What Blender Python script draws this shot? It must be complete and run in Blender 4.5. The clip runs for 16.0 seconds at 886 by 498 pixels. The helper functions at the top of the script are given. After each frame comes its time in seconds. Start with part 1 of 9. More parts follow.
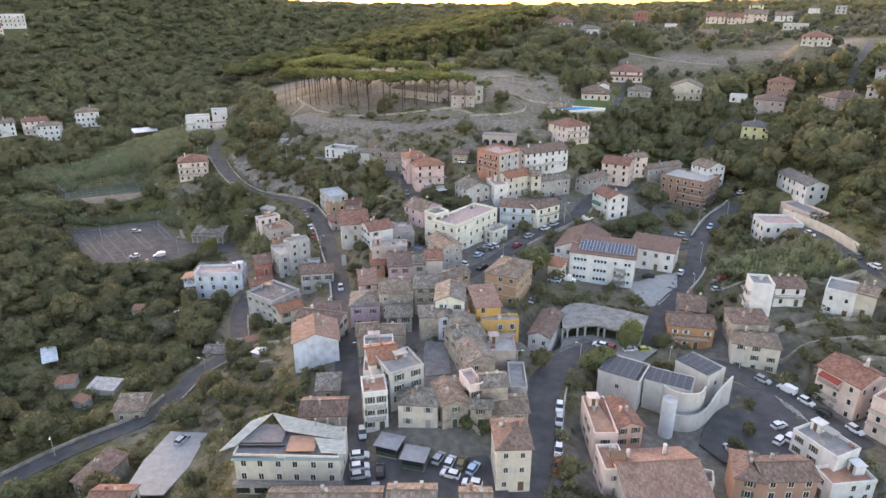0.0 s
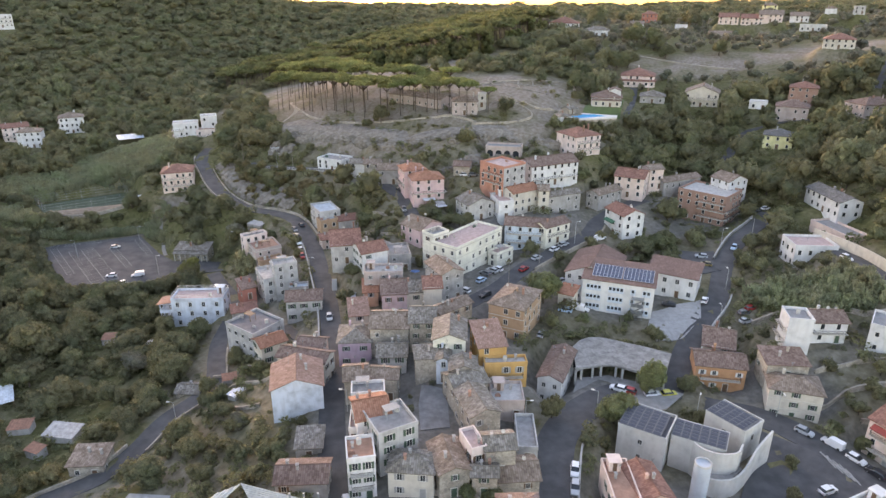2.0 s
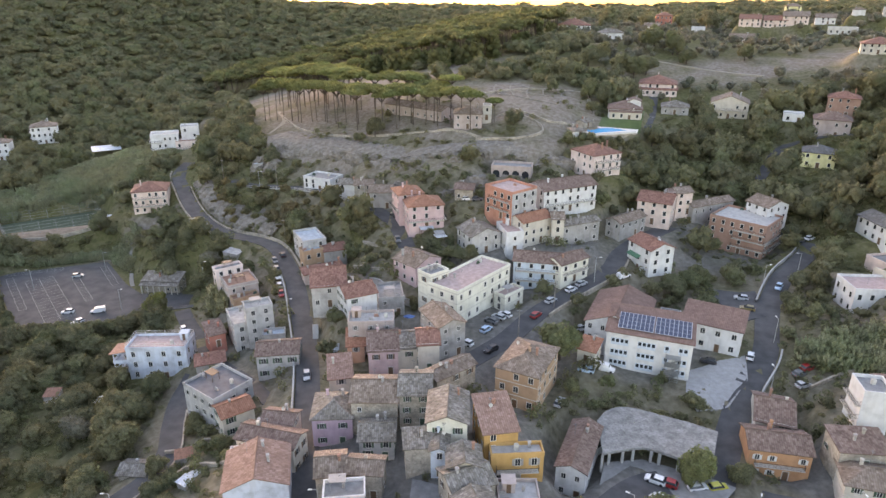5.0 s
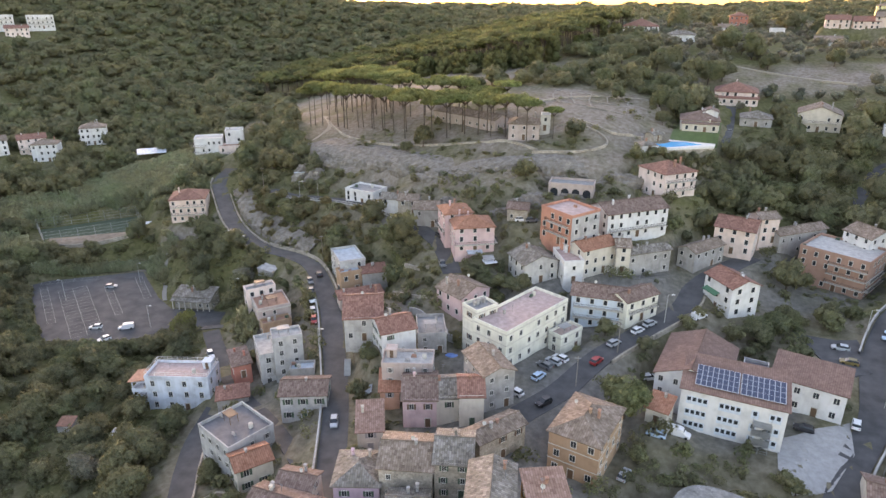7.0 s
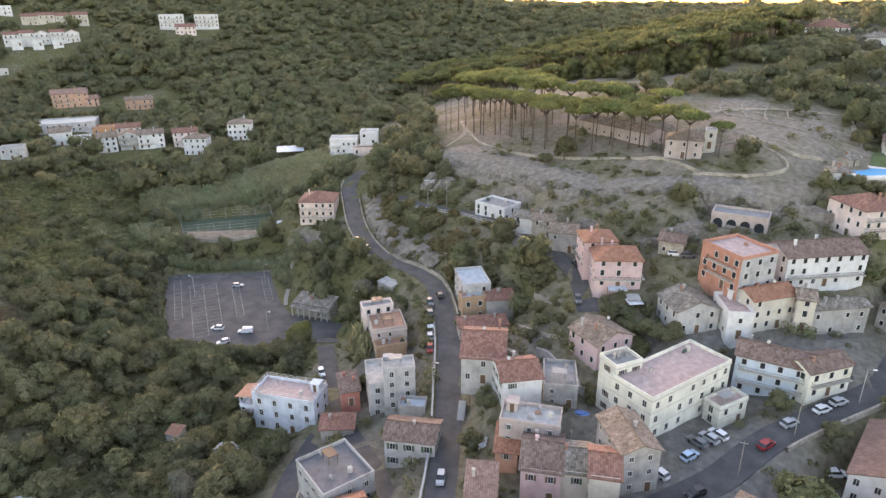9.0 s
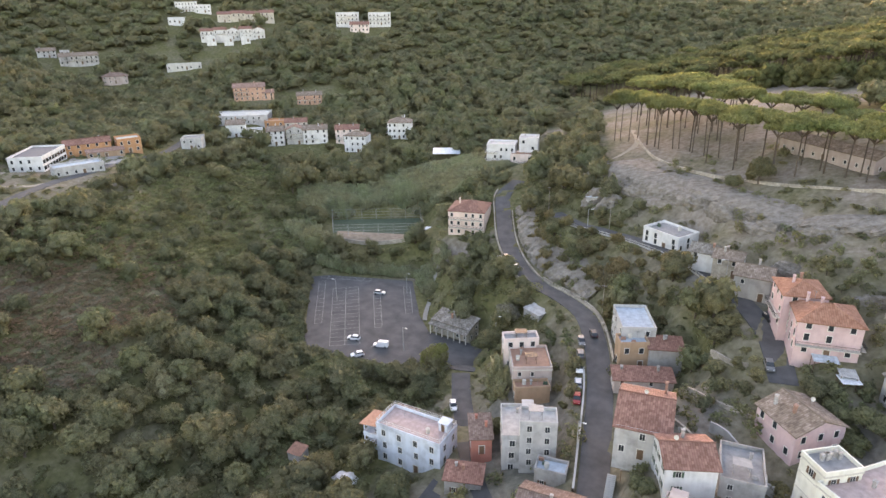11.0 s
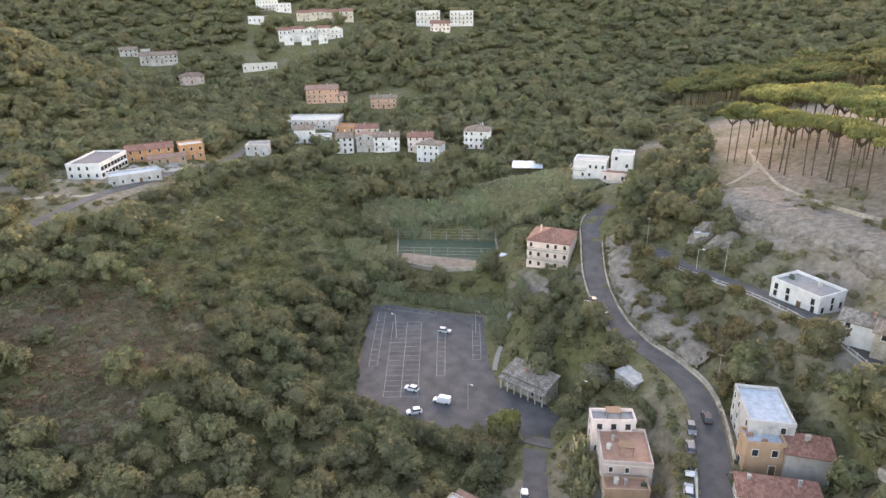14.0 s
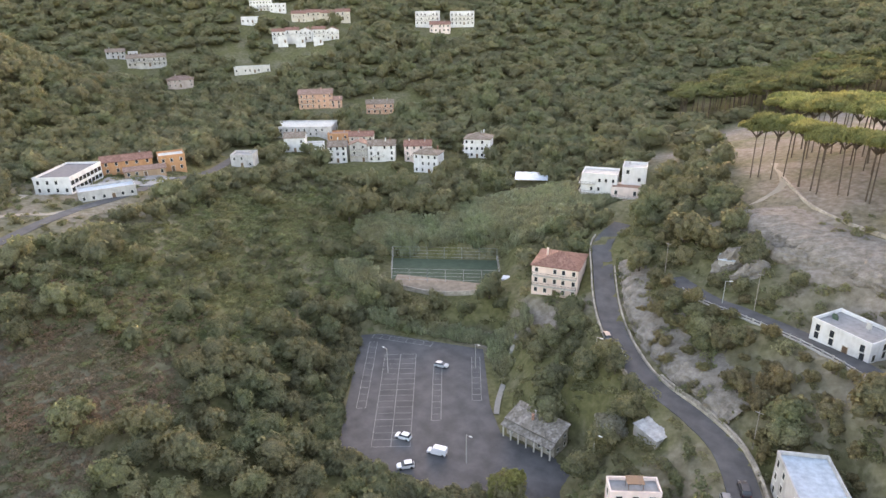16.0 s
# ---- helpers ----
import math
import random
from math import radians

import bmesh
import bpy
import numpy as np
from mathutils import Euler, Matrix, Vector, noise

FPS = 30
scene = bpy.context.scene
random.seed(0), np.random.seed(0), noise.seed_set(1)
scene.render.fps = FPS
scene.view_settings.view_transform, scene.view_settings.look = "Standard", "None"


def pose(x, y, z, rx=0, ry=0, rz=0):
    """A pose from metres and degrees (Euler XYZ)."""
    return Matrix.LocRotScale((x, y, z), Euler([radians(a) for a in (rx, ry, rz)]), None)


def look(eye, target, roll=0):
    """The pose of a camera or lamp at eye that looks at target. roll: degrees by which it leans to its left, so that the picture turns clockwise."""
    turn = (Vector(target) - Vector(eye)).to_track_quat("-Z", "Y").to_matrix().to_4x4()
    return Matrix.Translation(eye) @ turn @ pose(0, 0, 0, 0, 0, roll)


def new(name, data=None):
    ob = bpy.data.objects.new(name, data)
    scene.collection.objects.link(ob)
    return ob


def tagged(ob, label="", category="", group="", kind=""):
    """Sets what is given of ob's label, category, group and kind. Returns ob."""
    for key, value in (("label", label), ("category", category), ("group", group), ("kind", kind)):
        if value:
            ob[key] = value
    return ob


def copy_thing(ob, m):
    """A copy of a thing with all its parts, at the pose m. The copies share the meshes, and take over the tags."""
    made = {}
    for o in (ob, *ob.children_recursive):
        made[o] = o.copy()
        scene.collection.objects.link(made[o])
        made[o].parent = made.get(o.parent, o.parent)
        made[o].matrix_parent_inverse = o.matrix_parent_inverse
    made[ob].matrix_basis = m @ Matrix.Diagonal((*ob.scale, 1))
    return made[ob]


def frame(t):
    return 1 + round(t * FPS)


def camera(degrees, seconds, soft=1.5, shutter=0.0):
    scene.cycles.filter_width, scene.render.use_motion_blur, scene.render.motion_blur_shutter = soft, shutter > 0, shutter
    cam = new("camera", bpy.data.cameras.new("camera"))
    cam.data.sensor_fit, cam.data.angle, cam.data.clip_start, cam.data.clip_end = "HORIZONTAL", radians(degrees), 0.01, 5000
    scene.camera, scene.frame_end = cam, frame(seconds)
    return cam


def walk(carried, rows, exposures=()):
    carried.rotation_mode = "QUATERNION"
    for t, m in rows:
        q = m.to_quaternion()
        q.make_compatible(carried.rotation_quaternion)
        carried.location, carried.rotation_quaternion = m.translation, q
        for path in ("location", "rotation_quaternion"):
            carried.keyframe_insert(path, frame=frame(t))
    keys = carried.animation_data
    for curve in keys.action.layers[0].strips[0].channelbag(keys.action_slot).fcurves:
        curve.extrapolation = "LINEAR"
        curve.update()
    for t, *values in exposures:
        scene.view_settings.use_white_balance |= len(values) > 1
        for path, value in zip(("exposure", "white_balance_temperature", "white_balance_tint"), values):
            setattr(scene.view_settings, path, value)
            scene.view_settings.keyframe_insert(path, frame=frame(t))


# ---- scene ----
cam = camera(69.6, 16.0)
METRES, EYE, TILT, LEAN, TURN = 165.0, 85.0, -21.6, 0.0, 0.0
ROWS = [
    (0.0, 0.0, 0.0, 0.0, 0.0, 0.0, -0.0),
    (0.5, 0.0014, 0.029, 0.0113, 0.06, 0.01, -0.02),
    (1.0, 0.0026, 0.058, 0.0228, 0.1, 0.01, -0.04),
    (1.5, 0.004, 0.0869, 0.0343, 0.16, -0.0, -0.06),
    (2.0, 0.0053, 0.1159, 0.0457, 0.21, -0.01, -0.08),
    (2.5, 0.0066, 0.1452, 0.0571, 0.25, 0.0, -0.1),
    (3.0, 0.0078, 0.1743, 0.0686, 0.29, 0.0, -0.12),
    (3.5, 0.0091, 0.2034, 0.0803, 0.34, 0.0, -0.14),
    (4.0, 0.0102, 0.2323, 0.0921, 0.38, -0.0, -0.17),
    (6.5, 0.0137, 0.379, 0.1498, 2.17, -0.03, -0.87),
    (7.0, 0.0122, 0.4094, 0.1613, 5.07, -0.12, -1.94),
    (7.5, 0.0096, 0.4392, 0.1724, 7.24, -0.23, -2.72),
    (8.0, 0.0028, 0.4699, 0.1838, 12.36, -0.59, -4.55),
    (8.5, -0.0035, 0.4987, 0.1934, 16.51, -0.95, -5.99),
    (9.0, -0.0127, 0.5254, 0.2038, 16.69, -0.99, -6.07),
    (9.5, -0.0237, 0.5532, 0.2141, 20.18, -1.43, -7.26),
    (10.0, -0.0346, 0.5799, 0.2234, 24.14, -2.01, -8.57),
    (12.5, -0.1141, 0.7079, 0.2712, 36.08, -4.38, -12.08),
    (13.0, -0.1319, 0.7311, 0.2802, 36.78, -4.55, -12.28),
    (13.5, -0.1495, 0.7546, 0.2892, 37.42, -4.7, -12.45),
    (14.0, -0.1666, 0.7783, 0.2984, 37.49, -4.73, -12.46),
    (14.5, -0.1844, 0.8012, 0.3076, 37.52, -4.75, -12.47),
    (15.0, -0.2019, 0.8246, 0.3169, 37.56, -4.77, -12.48),
    (15.5, -0.2194, 0.8477, 0.3258, 37.6, -4.78, -12.49),
    (16.0, -0.2365, 0.87, 0.3358, 37.63, -4.79, -12.51),
]
walk(cam, [(t, pose(0, 0, EYE, TILT, LEAN, TURN) @ pose(METRES * x, METRES * y, METRES * z, 90 + pitch, roll, yaw)) for t, x, y, z, yaw, pitch, roll in ROWS], exposures=[(0.0, 2.88, 8300, 31), (9.5, 3.02, 8500, 31), (12.5, 3.27, 8700, 31), (16.0, 3.32, 8700, 31)])

# ---------------------------------------------------------------- world, sun
SUN_AZ, SUN_EL = 29.0, 7.0
world = bpy.data.worlds.new("sky")
scene.world = world
world.use_nodes = True
wn = world.node_tree.nodes
sky = wn.new("ShaderNodeTexSky")
sky.sky_type, sky.sun_disc = "NISHITA", False
sky.sun_elevation, sky.sun_rotation = radians(SUN_EL), radians(-SUN_AZ)
sky.air_density, sky.dust_density, sky.ozone_density = 1.0, 1.2, 1.5
world.node_tree.links.new(sky.outputs[0], wn["Background"].inputs[0])
wn["Background"].inputs[1].default_value = 0.15
sun = new("sun", bpy.data.lights.new("sun", "SUN"))
sun.data.energy, sun.data.angle, sun.data.color = 0.5, radians(10), (1.0, 0.89, 0.76)
_a, _e = radians(SUN_AZ), radians(SUN_EL)
sun.matrix_world = look((0, 0, 0), (math.sin(_a) * math.cos(_e), -math.cos(_a) * math.cos(_e), -math.sin(_e)))

# ---------------------------------------------------------------- materials
MATS = {}


def nodes_of(name):
    m = bpy.data.materials.new(name)
    m.use_nodes = True
    return m, m.node_tree.nodes, m.node_tree.links, m.node_tree.nodes["Principled BSDF"]


def ramp(n, stops):
    r = n.new("ShaderNodeValToRGB")
    while len(r.color_ramp.elements) < len(stops):
        r.color_ramp.elements.new(0.5)
    for e, (p, c) in zip(r.color_ramp.elements, stops):
        e.position, e.color = p, (*c, 1)
    return r


def noise_tex(n, l, scale, detail=4, coord="Object", rough=0.6):
    tc = n.new("ShaderNodeTexCoord")
    t = n.new("ShaderNodeTexNoise")
    t.inputs["Scale"].default_value, t.inputs["Detail"].default_value, t.inputs["Roughness"].default_value = scale, detail, rough
    l.new(tc.outputs[coord], t.inputs["Vector"])
    return t


def mul(n, l, a, b, kind="MULTIPLY", fac=1.0):
    x = n.new("ShaderNodeMixRGB")
    x.blend_type = kind
    x.inputs[0].default_value = fac
    l.new(a, x.inputs[1])
    l.new(b, x.inputs[2])
    return x.outputs[0]


def bump(n, l, b, src, strength=0.3, dist=0.05):
    k = n.new("ShaderNodeBump")
    k.inputs["Strength"].default_value, k.inputs["Distance"].default_value = strength, dist
    l.new(src, k.inputs["Height"])
    l.new(k.outputs[0], b.inputs["Normal"])


def plain(name, col, rough=0.7, metal=0.0, var=0.12, scale=1.5):
    if name in MATS:
        return MATS[name]
    m, n, l, b = nodes_of(name)
    t = noise_tex(n, l, scale)
    r = ramp(n, [(0.3, [c * (1 - var) for c in col]), (0.7, [min(1, c * (1 + var)) for c in col])])
    l.new(t.outputs[0], r.inputs[0])
    l.new(r.outputs[0], b.inputs["Base Color"])
    b.inputs["Roughness"].default_value, b.inputs["Metallic"].default_value = rough, metal
    MATS[name] = m
    return m


def plaster(name, col, wear=0.25):
    """Painted render: large faded patches, rain streaks and fine grain."""
    key = "wall_" + name
    if key in MATS:
        return MATS[key]
    m, n, l, b = nodes_of(key)
    big = noise_tex(n, l, 0.35, 5)
    r = ramp(n, [(0.3, [c * (1 - wear) for c in col]), (0.5, col), (0.75, [min(0.9, c * 1.08 + 0.02) for c in col])])
    l.new(big.outputs[0], r.inputs[0])
    tc = n.new("ShaderNodeTexCoord")
    mp = n.new("ShaderNodeMapping")
    mp.inputs["Scale"].default_value = (0.9, 0.9, 0.22)
    l.new(tc.outputs["Object"], mp.inputs[0])
    st = n.new("ShaderNodeTexNoise")
    st.inputs["Scale"].default_value, st.inputs["Detail"].default_value = 1.0, 5
    l.new(mp.outputs[0], st.inputs["Vector"])
    sr = ramp(n, [(0.38, (0.72, 0.69, 0.66)), (0.56, (1, 1, 1))])
    l.new(st.outputs[0], sr.inputs[0])
    l.new(mul(n, l, r.outputs[0], sr.outputs[0], fac=0.12 + wear * 0.8), b.inputs["Base Color"])
    b.inputs["Roughness"].default_value = 0.9
    fine = noise_tex(n, l, 9.0, 3)
    bump(n, l, b, fine.outputs[0], 0.25, 0.02)
    MATS[key] = m
    return m


def rubble(name, col):
    key = "wall_" + name
    if key in MATS:
        return MATS[key]
    m, n, l, b = nodes_of(key)
    tc = n.new("ShaderNodeTexCoord")
    v = n.new("ShaderNodeTexVoronoi")
    v.inputs["Scale"].default_value = 2.6
    l.new(tc.outputs["Object"], v.inputs["Vector"])
    big = noise_tex(n, l, 0.4, 5)
    r = ramp(n, [(0.3, [c * 0.6 for c in col]), (0.7, [c * 1.25 for c in col])])
    l.new(big.outputs[0], r.inputs[0])
    s = ramp(n, [(0.0, (0.7, 0.68, 0.66)), (1.0, (1.15, 1.12, 1.08))])
    l.new(v.outputs["Color"], s.inputs[0])
    l.new(mul(n, l, r.outputs[0], s.outputs[0]), b.inputs["Base Color"])
    b.inputs["Roughness"].default_value = 0.95
    bump(n, l, b, v.outputs["Distance"], 0.5, 0.06)
    MATS[key] = m
    return m


def tiles(name, dark, light, lichen=0.3):
    """Curved clay tiles: columns up the slope, courses across it, with lichen and replaced tiles."""
    key = "roof_" + name
    if key in MATS:
        return MATS[key]
    m, n, l, b = nodes_of(key)
    uv = n.new("ShaderNodeUVMap")
    uv.uv_map = "UVMap"
    sep = n.new("ShaderNodeSeparateXYZ")
    l.new(uv.outputs[0], sep.inputs[0])

    def saw(src, period):
        q = n.new("ShaderNodeMath")
        q.operation = "DIVIDE"
        q.inputs[1].default_value = period
        l.new(src, q.inputs[0])
        f = n.new("ShaderNodeMath")
        f.operation = "FRACT"
        l.new(q.outputs[0], f.inputs[0])
        fl = n.new("ShaderNodeMath")
        fl.operation = "FLOOR"
        l.new(q.outputs[0], fl.inputs[0])
        return f.outputs[0], fl.outputs[0]

    fu, iu = saw(sep.outputs[0], 0.42)
    fv, iv = saw(sep.outputs[1], 0.55)
    cell = n.new("ShaderNodeCombineXYZ")
    l.new(iu, cell.inputs[0])
    l.new(iv, cell.inputs[1])
    wh = n.new("ShaderNodeTexWhiteNoise")
    l.new(cell.outputs[0], wh.inputs["Vector"])
    r = ramp(n, [(0.0, dark), (0.55, [(a + c) / 2 for a, c in zip(dark, light)]), (1.0, light)])
    l.new(wh.outputs["Value"], r.inputs[0])
    big = noise_tex(n, l, 0.5, 6)
    lr = ramp(n, [(0.42, (0.55, 0.52, 0.46)), (0.62, (1, 1, 1))])
    l.new(big.outputs[0], lr.inputs[0])
    col = mul(n, l, r.outputs[0], lr.outputs[0], fac=0.35 + lichen)
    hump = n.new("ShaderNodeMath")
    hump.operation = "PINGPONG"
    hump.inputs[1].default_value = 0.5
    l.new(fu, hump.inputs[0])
    # Shade of the valleys painted into the colour: darker down each hump's sides.
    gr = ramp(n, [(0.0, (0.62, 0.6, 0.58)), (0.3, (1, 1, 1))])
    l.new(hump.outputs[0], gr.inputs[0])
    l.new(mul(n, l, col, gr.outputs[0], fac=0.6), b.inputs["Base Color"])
    b.inputs["Roughness"].default_value = 0.9
    ad = n.new("ShaderNodeMath")
    l.new(hump.outputs[0], ad.inputs[0])
    l.new(fv, ad.inputs[1])
    bump(n, l, b, ad.outputs[0], 0.6, 0.09)
    MATS[key] = m
    return m


WALL = {
    "skyblue": (0.5, 0.58, 0.66),
    "white": (0.64, 0.635, 0.63), "palegrey": (0.44, 0.43, 0.42), "grey": (0.36, 0.345, 0.33), "cream": (0.56, 0.51, 0.44),
    "yellow": (0.68, 0.66, 0.575), "paleyellow": (0.72, 0.68, 0.38), "pink": (0.56, 0.4, 0.4), "mauve": (0.5, 0.36, 0.42),
    "pinkwhite": (0.7, 0.58, 0.54), "palepink": (0.68, 0.54, 0.48), "orange": (0.5, 0.26, 0.14), "orangewall": (0.5, 0.25, 0.13),
    "coral": (0.5, 0.23, 0.16), "orangepink": (0.56, 0.33, 0.24), "pinkorange": (0.66, 0.42, 0.33), "ochre": (0.55, 0.32, 0.12),
    "bluewhite": (0.56, 0.61, 0.68), "redwall": (0.42, 0.16, 0.12), "greypink": (0.44, 0.36, 0.33), "pale": (0.53, 0.515, 0.485),
    "orangebrown": (0.4, 0.26, 0.17),
}
ROOF = {
    "red": ((0.22, 0.1, 0.075), (0.37, 0.19, 0.15), 0.12), "orange": ((0.31, 0.13, 0.08), (0.45, 0.22, 0.15), 0.1),
    "tan": ((0.2, 0.145, 0.115), (0.37, 0.29, 0.24), 0.35), "brown": ((0.17, 0.105, 0.085), (0.3, 0.21, 0.18), 0.2),
    "grey": ((0.17, 0.15, 0.135), (0.36, 0.325, 0.29), 0.45), "slate": ((0.11, 0.11, 0.11), (0.2, 0.2, 0.2), 0.2),
    "schoolbrown": ((0.2, 0.118, 0.098), (0.275, 0.17, 0.142), 0.06),
    "redtan": ((0.27, 0.155, 0.12), (0.4, 0.255, 0.21), 0.12),
}
FLAT = {"pale": (0.4, 0.39, 0.375), "grey": (0.24, 0.24, 0.24), "pinkflat": (0.42, 0.31, 0.29), "bluetarp": (0.36, 0.42, 0.47), "metal": (0.46, 0.46, 0.43), "redtan": (0.36, 0.2, 0.14), "red": (0.4, 0.17, 0.11), "slate": (0.13, 0.13, 0.14)}


def wall_mat(k):
    if k == "stone":
        return rubble("stone", (0.4, 0.36, 0.31))
    if k == "brick":
        return plaster("brick", (0.36, 0.215, 0.165), 0.15)
    return plaster(k, WALL[k], 0.35 if k in ("grey", "bluewhite", "palegrey") else 0.2)


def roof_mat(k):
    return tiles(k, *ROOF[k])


def flat_mat(k):
    return plain("flat_" + k, FLAT[k], 0.8, 0.0, 0.22, 0.8)


def glass_mat():
    if "glass" in MATS:
        return MATS["glass"]
    m, n, l, b = nodes_of("glass")
    b.inputs["Base Color"].default_value = (0.03, 0.035, 0.04, 1)
    b.inputs["Roughness"].default_value = 0.12
    b.inputs["Specular IOR Level"].default_value = 0.6
    MATS["glass"] = m
    return m


def leaf_mat(name, dark, light):
    key = "leaf_" + name
    if key in MATS:
        return MATS[key]
    m, n, l, b = nodes_of(key)
    at = n.new("ShaderNodeAttribute")
    at.attribute_name = "tint"
    geo = n.new("ShaderNodeNewGeometry")
    mx = n.new("ShaderNodeMath")
    mx.operation = "MULTIPLY_ADD"
    mx.inputs[1].default_value = 0.25
    l.new(geo.outputs["Random Per Island"], mx.inputs[0])
    sc = n.new("ShaderNodeMath")
    sc.operation = "MULTIPLY"
    sc.inputs[1].default_value = 0.75
    l.new(at.outputs["Fac"], sc.inputs[0])
    l.new(sc.outputs[0], mx.inputs[2])
    dark, light = [(c * 1.16, d * 1.17, e * 1.4) for c, d, e in (dark, light)]
    mid = [(p + q) / 2 for p, q in zip(dark, light)]
    r = ramp(n, [(0.0, dark), (0.35, mid), (0.6, (mid[0] * 1.12, mid[1] * 1.1, mid[2])), (0.8, light), (1.0, (light[0] * 1.06, light[1] * 1.02, light[2] * 1.05))])
    l.new(mx.outputs[0], r.inputs[0])
    fine, coarse = n.new("ShaderNodeTexNoise"), n.new("ShaderNodeTexNoise")
    for t, sc_, dt in ((fine, 3.2, 3), (coarse, 0.07, 3)):
        t.inputs["Scale"].default_value, t.inputs["Detail"].default_value = sc_, dt
        l.new(geo.outputs["Position"], t.inputs["Vector"])
    fr = ramp(n, [(0.36, (0.6, 0.6, 0.6)), (0.5, (1, 1, 1)), (0.66, (1.35, 1.35, 1.25))])
    l.new(fine.outputs[0], fr.inputs[0])
    cr = ramp(n, [(0.38, (1.06, 0.97, 0.93)), (0.52, (1, 1, 1)), (0.66, (0.92, 1.0, 0.92))])
    l.new(coarse.outputs[0], cr.inputs[0])
    col = mul(n, l, mul(n, l, r.outputs[0], fr.outputs[0], fac=0.75), cr.outputs[0])
    l.new(col, b.inputs["Base Color"])
    bump(n, l, b, fine.outputs[0], 0.6, 0.3)
    b.inputs["Roughness"].default_value = 0.8
    b.inputs["Specular IOR Level"].default_value = 0.12
    tr = n.new("ShaderNodeBsdfTranslucent")
    l.new(col, tr.inputs[0])
    ms = n.new("ShaderNodeMixShader")
    ms.inputs[0].default_value = 0.48
    l.new(b.outputs[0], ms.inputs[1])
    l.new(tr.outputs[0], ms.inputs[2])
    l.new(ms.outputs[0], n["Material Output"].inputs[0])
    MATS[key] = m
    return m


# ---------------------------------------------------------------- building helpers
def link(name, me, parent=None, m=None, label=""):
    ob = new(name, me)
    if parent is not None:
        ob.parent = parent
    if m is not None:
        ob.matrix_basis = m
    if label:
        ob["label"] = label
    return ob


def mesh_of(name, verts, faces, mats, idx=None, uvs=None):
    me = bpy.data.meshes.new(name)
    me.from_pydata([tuple(v) for v in verts], [], faces)
    for k in mats if isinstance(mats, (list, tuple)) else [mats]:
        me.materials.append(k)
    if idx:
        me.polygons.foreach_set("material_index", idx)
    if uvs:
        lay = me.uv_layers.new(name="UVMap")
        lay.data.foreach_set("uv", [c for f in uvs for p in f for c in p])
    me.update()
    return me


def part(name, bm, material, parent, label="", m=None):
    me = bpy.data.meshes.new(name)
    bm.to_mesh(me)
    bm.free()
    me.materials.append(material)
    return link(name, me, parent, m, label)


def box(bm, x0, x1, y0, y1, z0, z1):
    v = [bm.verts.new(p) for p in ((x0, y0, z0), (x1, y0, z0), (x1, y1, z0), (x0, y1, z0), (x0, y0, z1), (x1, y0, z1), (x1, y1, z1), (x0, y1, z1))]
    for f in ((3, 2, 1, 0), (4, 5, 6, 7), (0, 1, 5, 4), (1, 2, 6, 5), (2, 3, 7, 6), (3, 0, 4, 7)):
        bm.faces.new([v[i] for i in f])
    return v


def cyl(bm, x, y, z0, z1, r0, r1=None, n=10):
    r1 = r0 if r1 is None else r1
    a = [bm.verts.new((x + r0 * math.cos(6.2832 * i / n), y + r0 * math.sin(6.2832 * i / n), z0)) for i in range(n)]
    b = [bm.verts.new((x + r1 * math.cos(6.2832 * i / n), y + r1 * math.sin(6.2832 * i / n), z1)) for i in range(n)]
    for i in range(n):
        bm.faces.new((a[i], a[(i + 1) % n], b[(i + 1) % n], b[i]))
    bm.faces.new(b)
    bm.faces.new(a[::-1])


def boxes(name, dims, material, parent=None, label="", m=None):
    bm = bmesh.new()
    for d in dims:
        box(bm, *d)
    return part(name, bm, material, parent, label, m)


# ---------------------------------------------------------------- relief of the ground
RX0, RY0, RS = -350.0, 0.0, 50.0
RELIEF = np.zeros((11, 15))
RELIEF[0] = (24.0, 8.8, -5.4, -16.4, -21.2, -19.5, -15.5, -12.5, -12.2, -14.1, -15.4, -13.6, -8.1, -0.2, 8.6)
RELIEF[1] = (25.8, 13.6, 1.0, -12.0, -20.5, -19.5, -11.6, -6.3, -10.8, -14.5, -11.0, -3.4, 5.0, 13.3, 21.3)
RELIEF[2] = (26.5, 17.6, 7.4, -5.0, -16.5, -20.6, -8.0, 3.1, -10.1, -14.6, -4.1, 8.6, 18.4, 26.2, 33.1)
RELIEF[3] = (25.6, 20.8, 14.7, 5.7, -7.7, -21.1, -7.7, 6.6, -7.0, -3.8, 11.3, 23.2, 31.4, 37.7, 43.3)
RELIEF[4] = (23.5, 23.1, 22.6, 17.8, -0.5, -22.4, -7.9, 4.8, -2.6, 5.0, 26.3, 36.1, 42.5, 47.4, 51.7)
RELIEF[5] = (21.4, 22.4, 21.9, 3.0, -22.5, -19.8, 1.3, 20.5, 17.2, -5.6, 21.4, 41.2, 50.4, 54.9, 58.0)
RELIEF[6] = (20.3, 18.2, 11.8, -11.6, -17.7, 9.0, 16.6, 40.0, 45.2, 16.2, 25.4, 43.6, 54.6, 59.6, 62.4)
RELIEF[7] = (20.1, 13.4, 5.3, -1.7, 6.9, 24.5, 32.8, 46.1, 48.8, 37.6, 37.9, 48.7, 57.9, 62.6, 65.2)
RELIEF[8] = (22.2, 13.6, 6.9, 6.7, 15.1, 27.9, 39.6, 48.5, 52.2, 50.9, 50.9, 55.5, 60.7, 63.6, 66.0)
RELIEF[9] = (28.4, 20.4, 13.8, 12.3, 16.7, 27.7, 40.3, 49.9, 57.3, 62.1, 59.6, 57.5, 59.4, 62.0, 65.0)
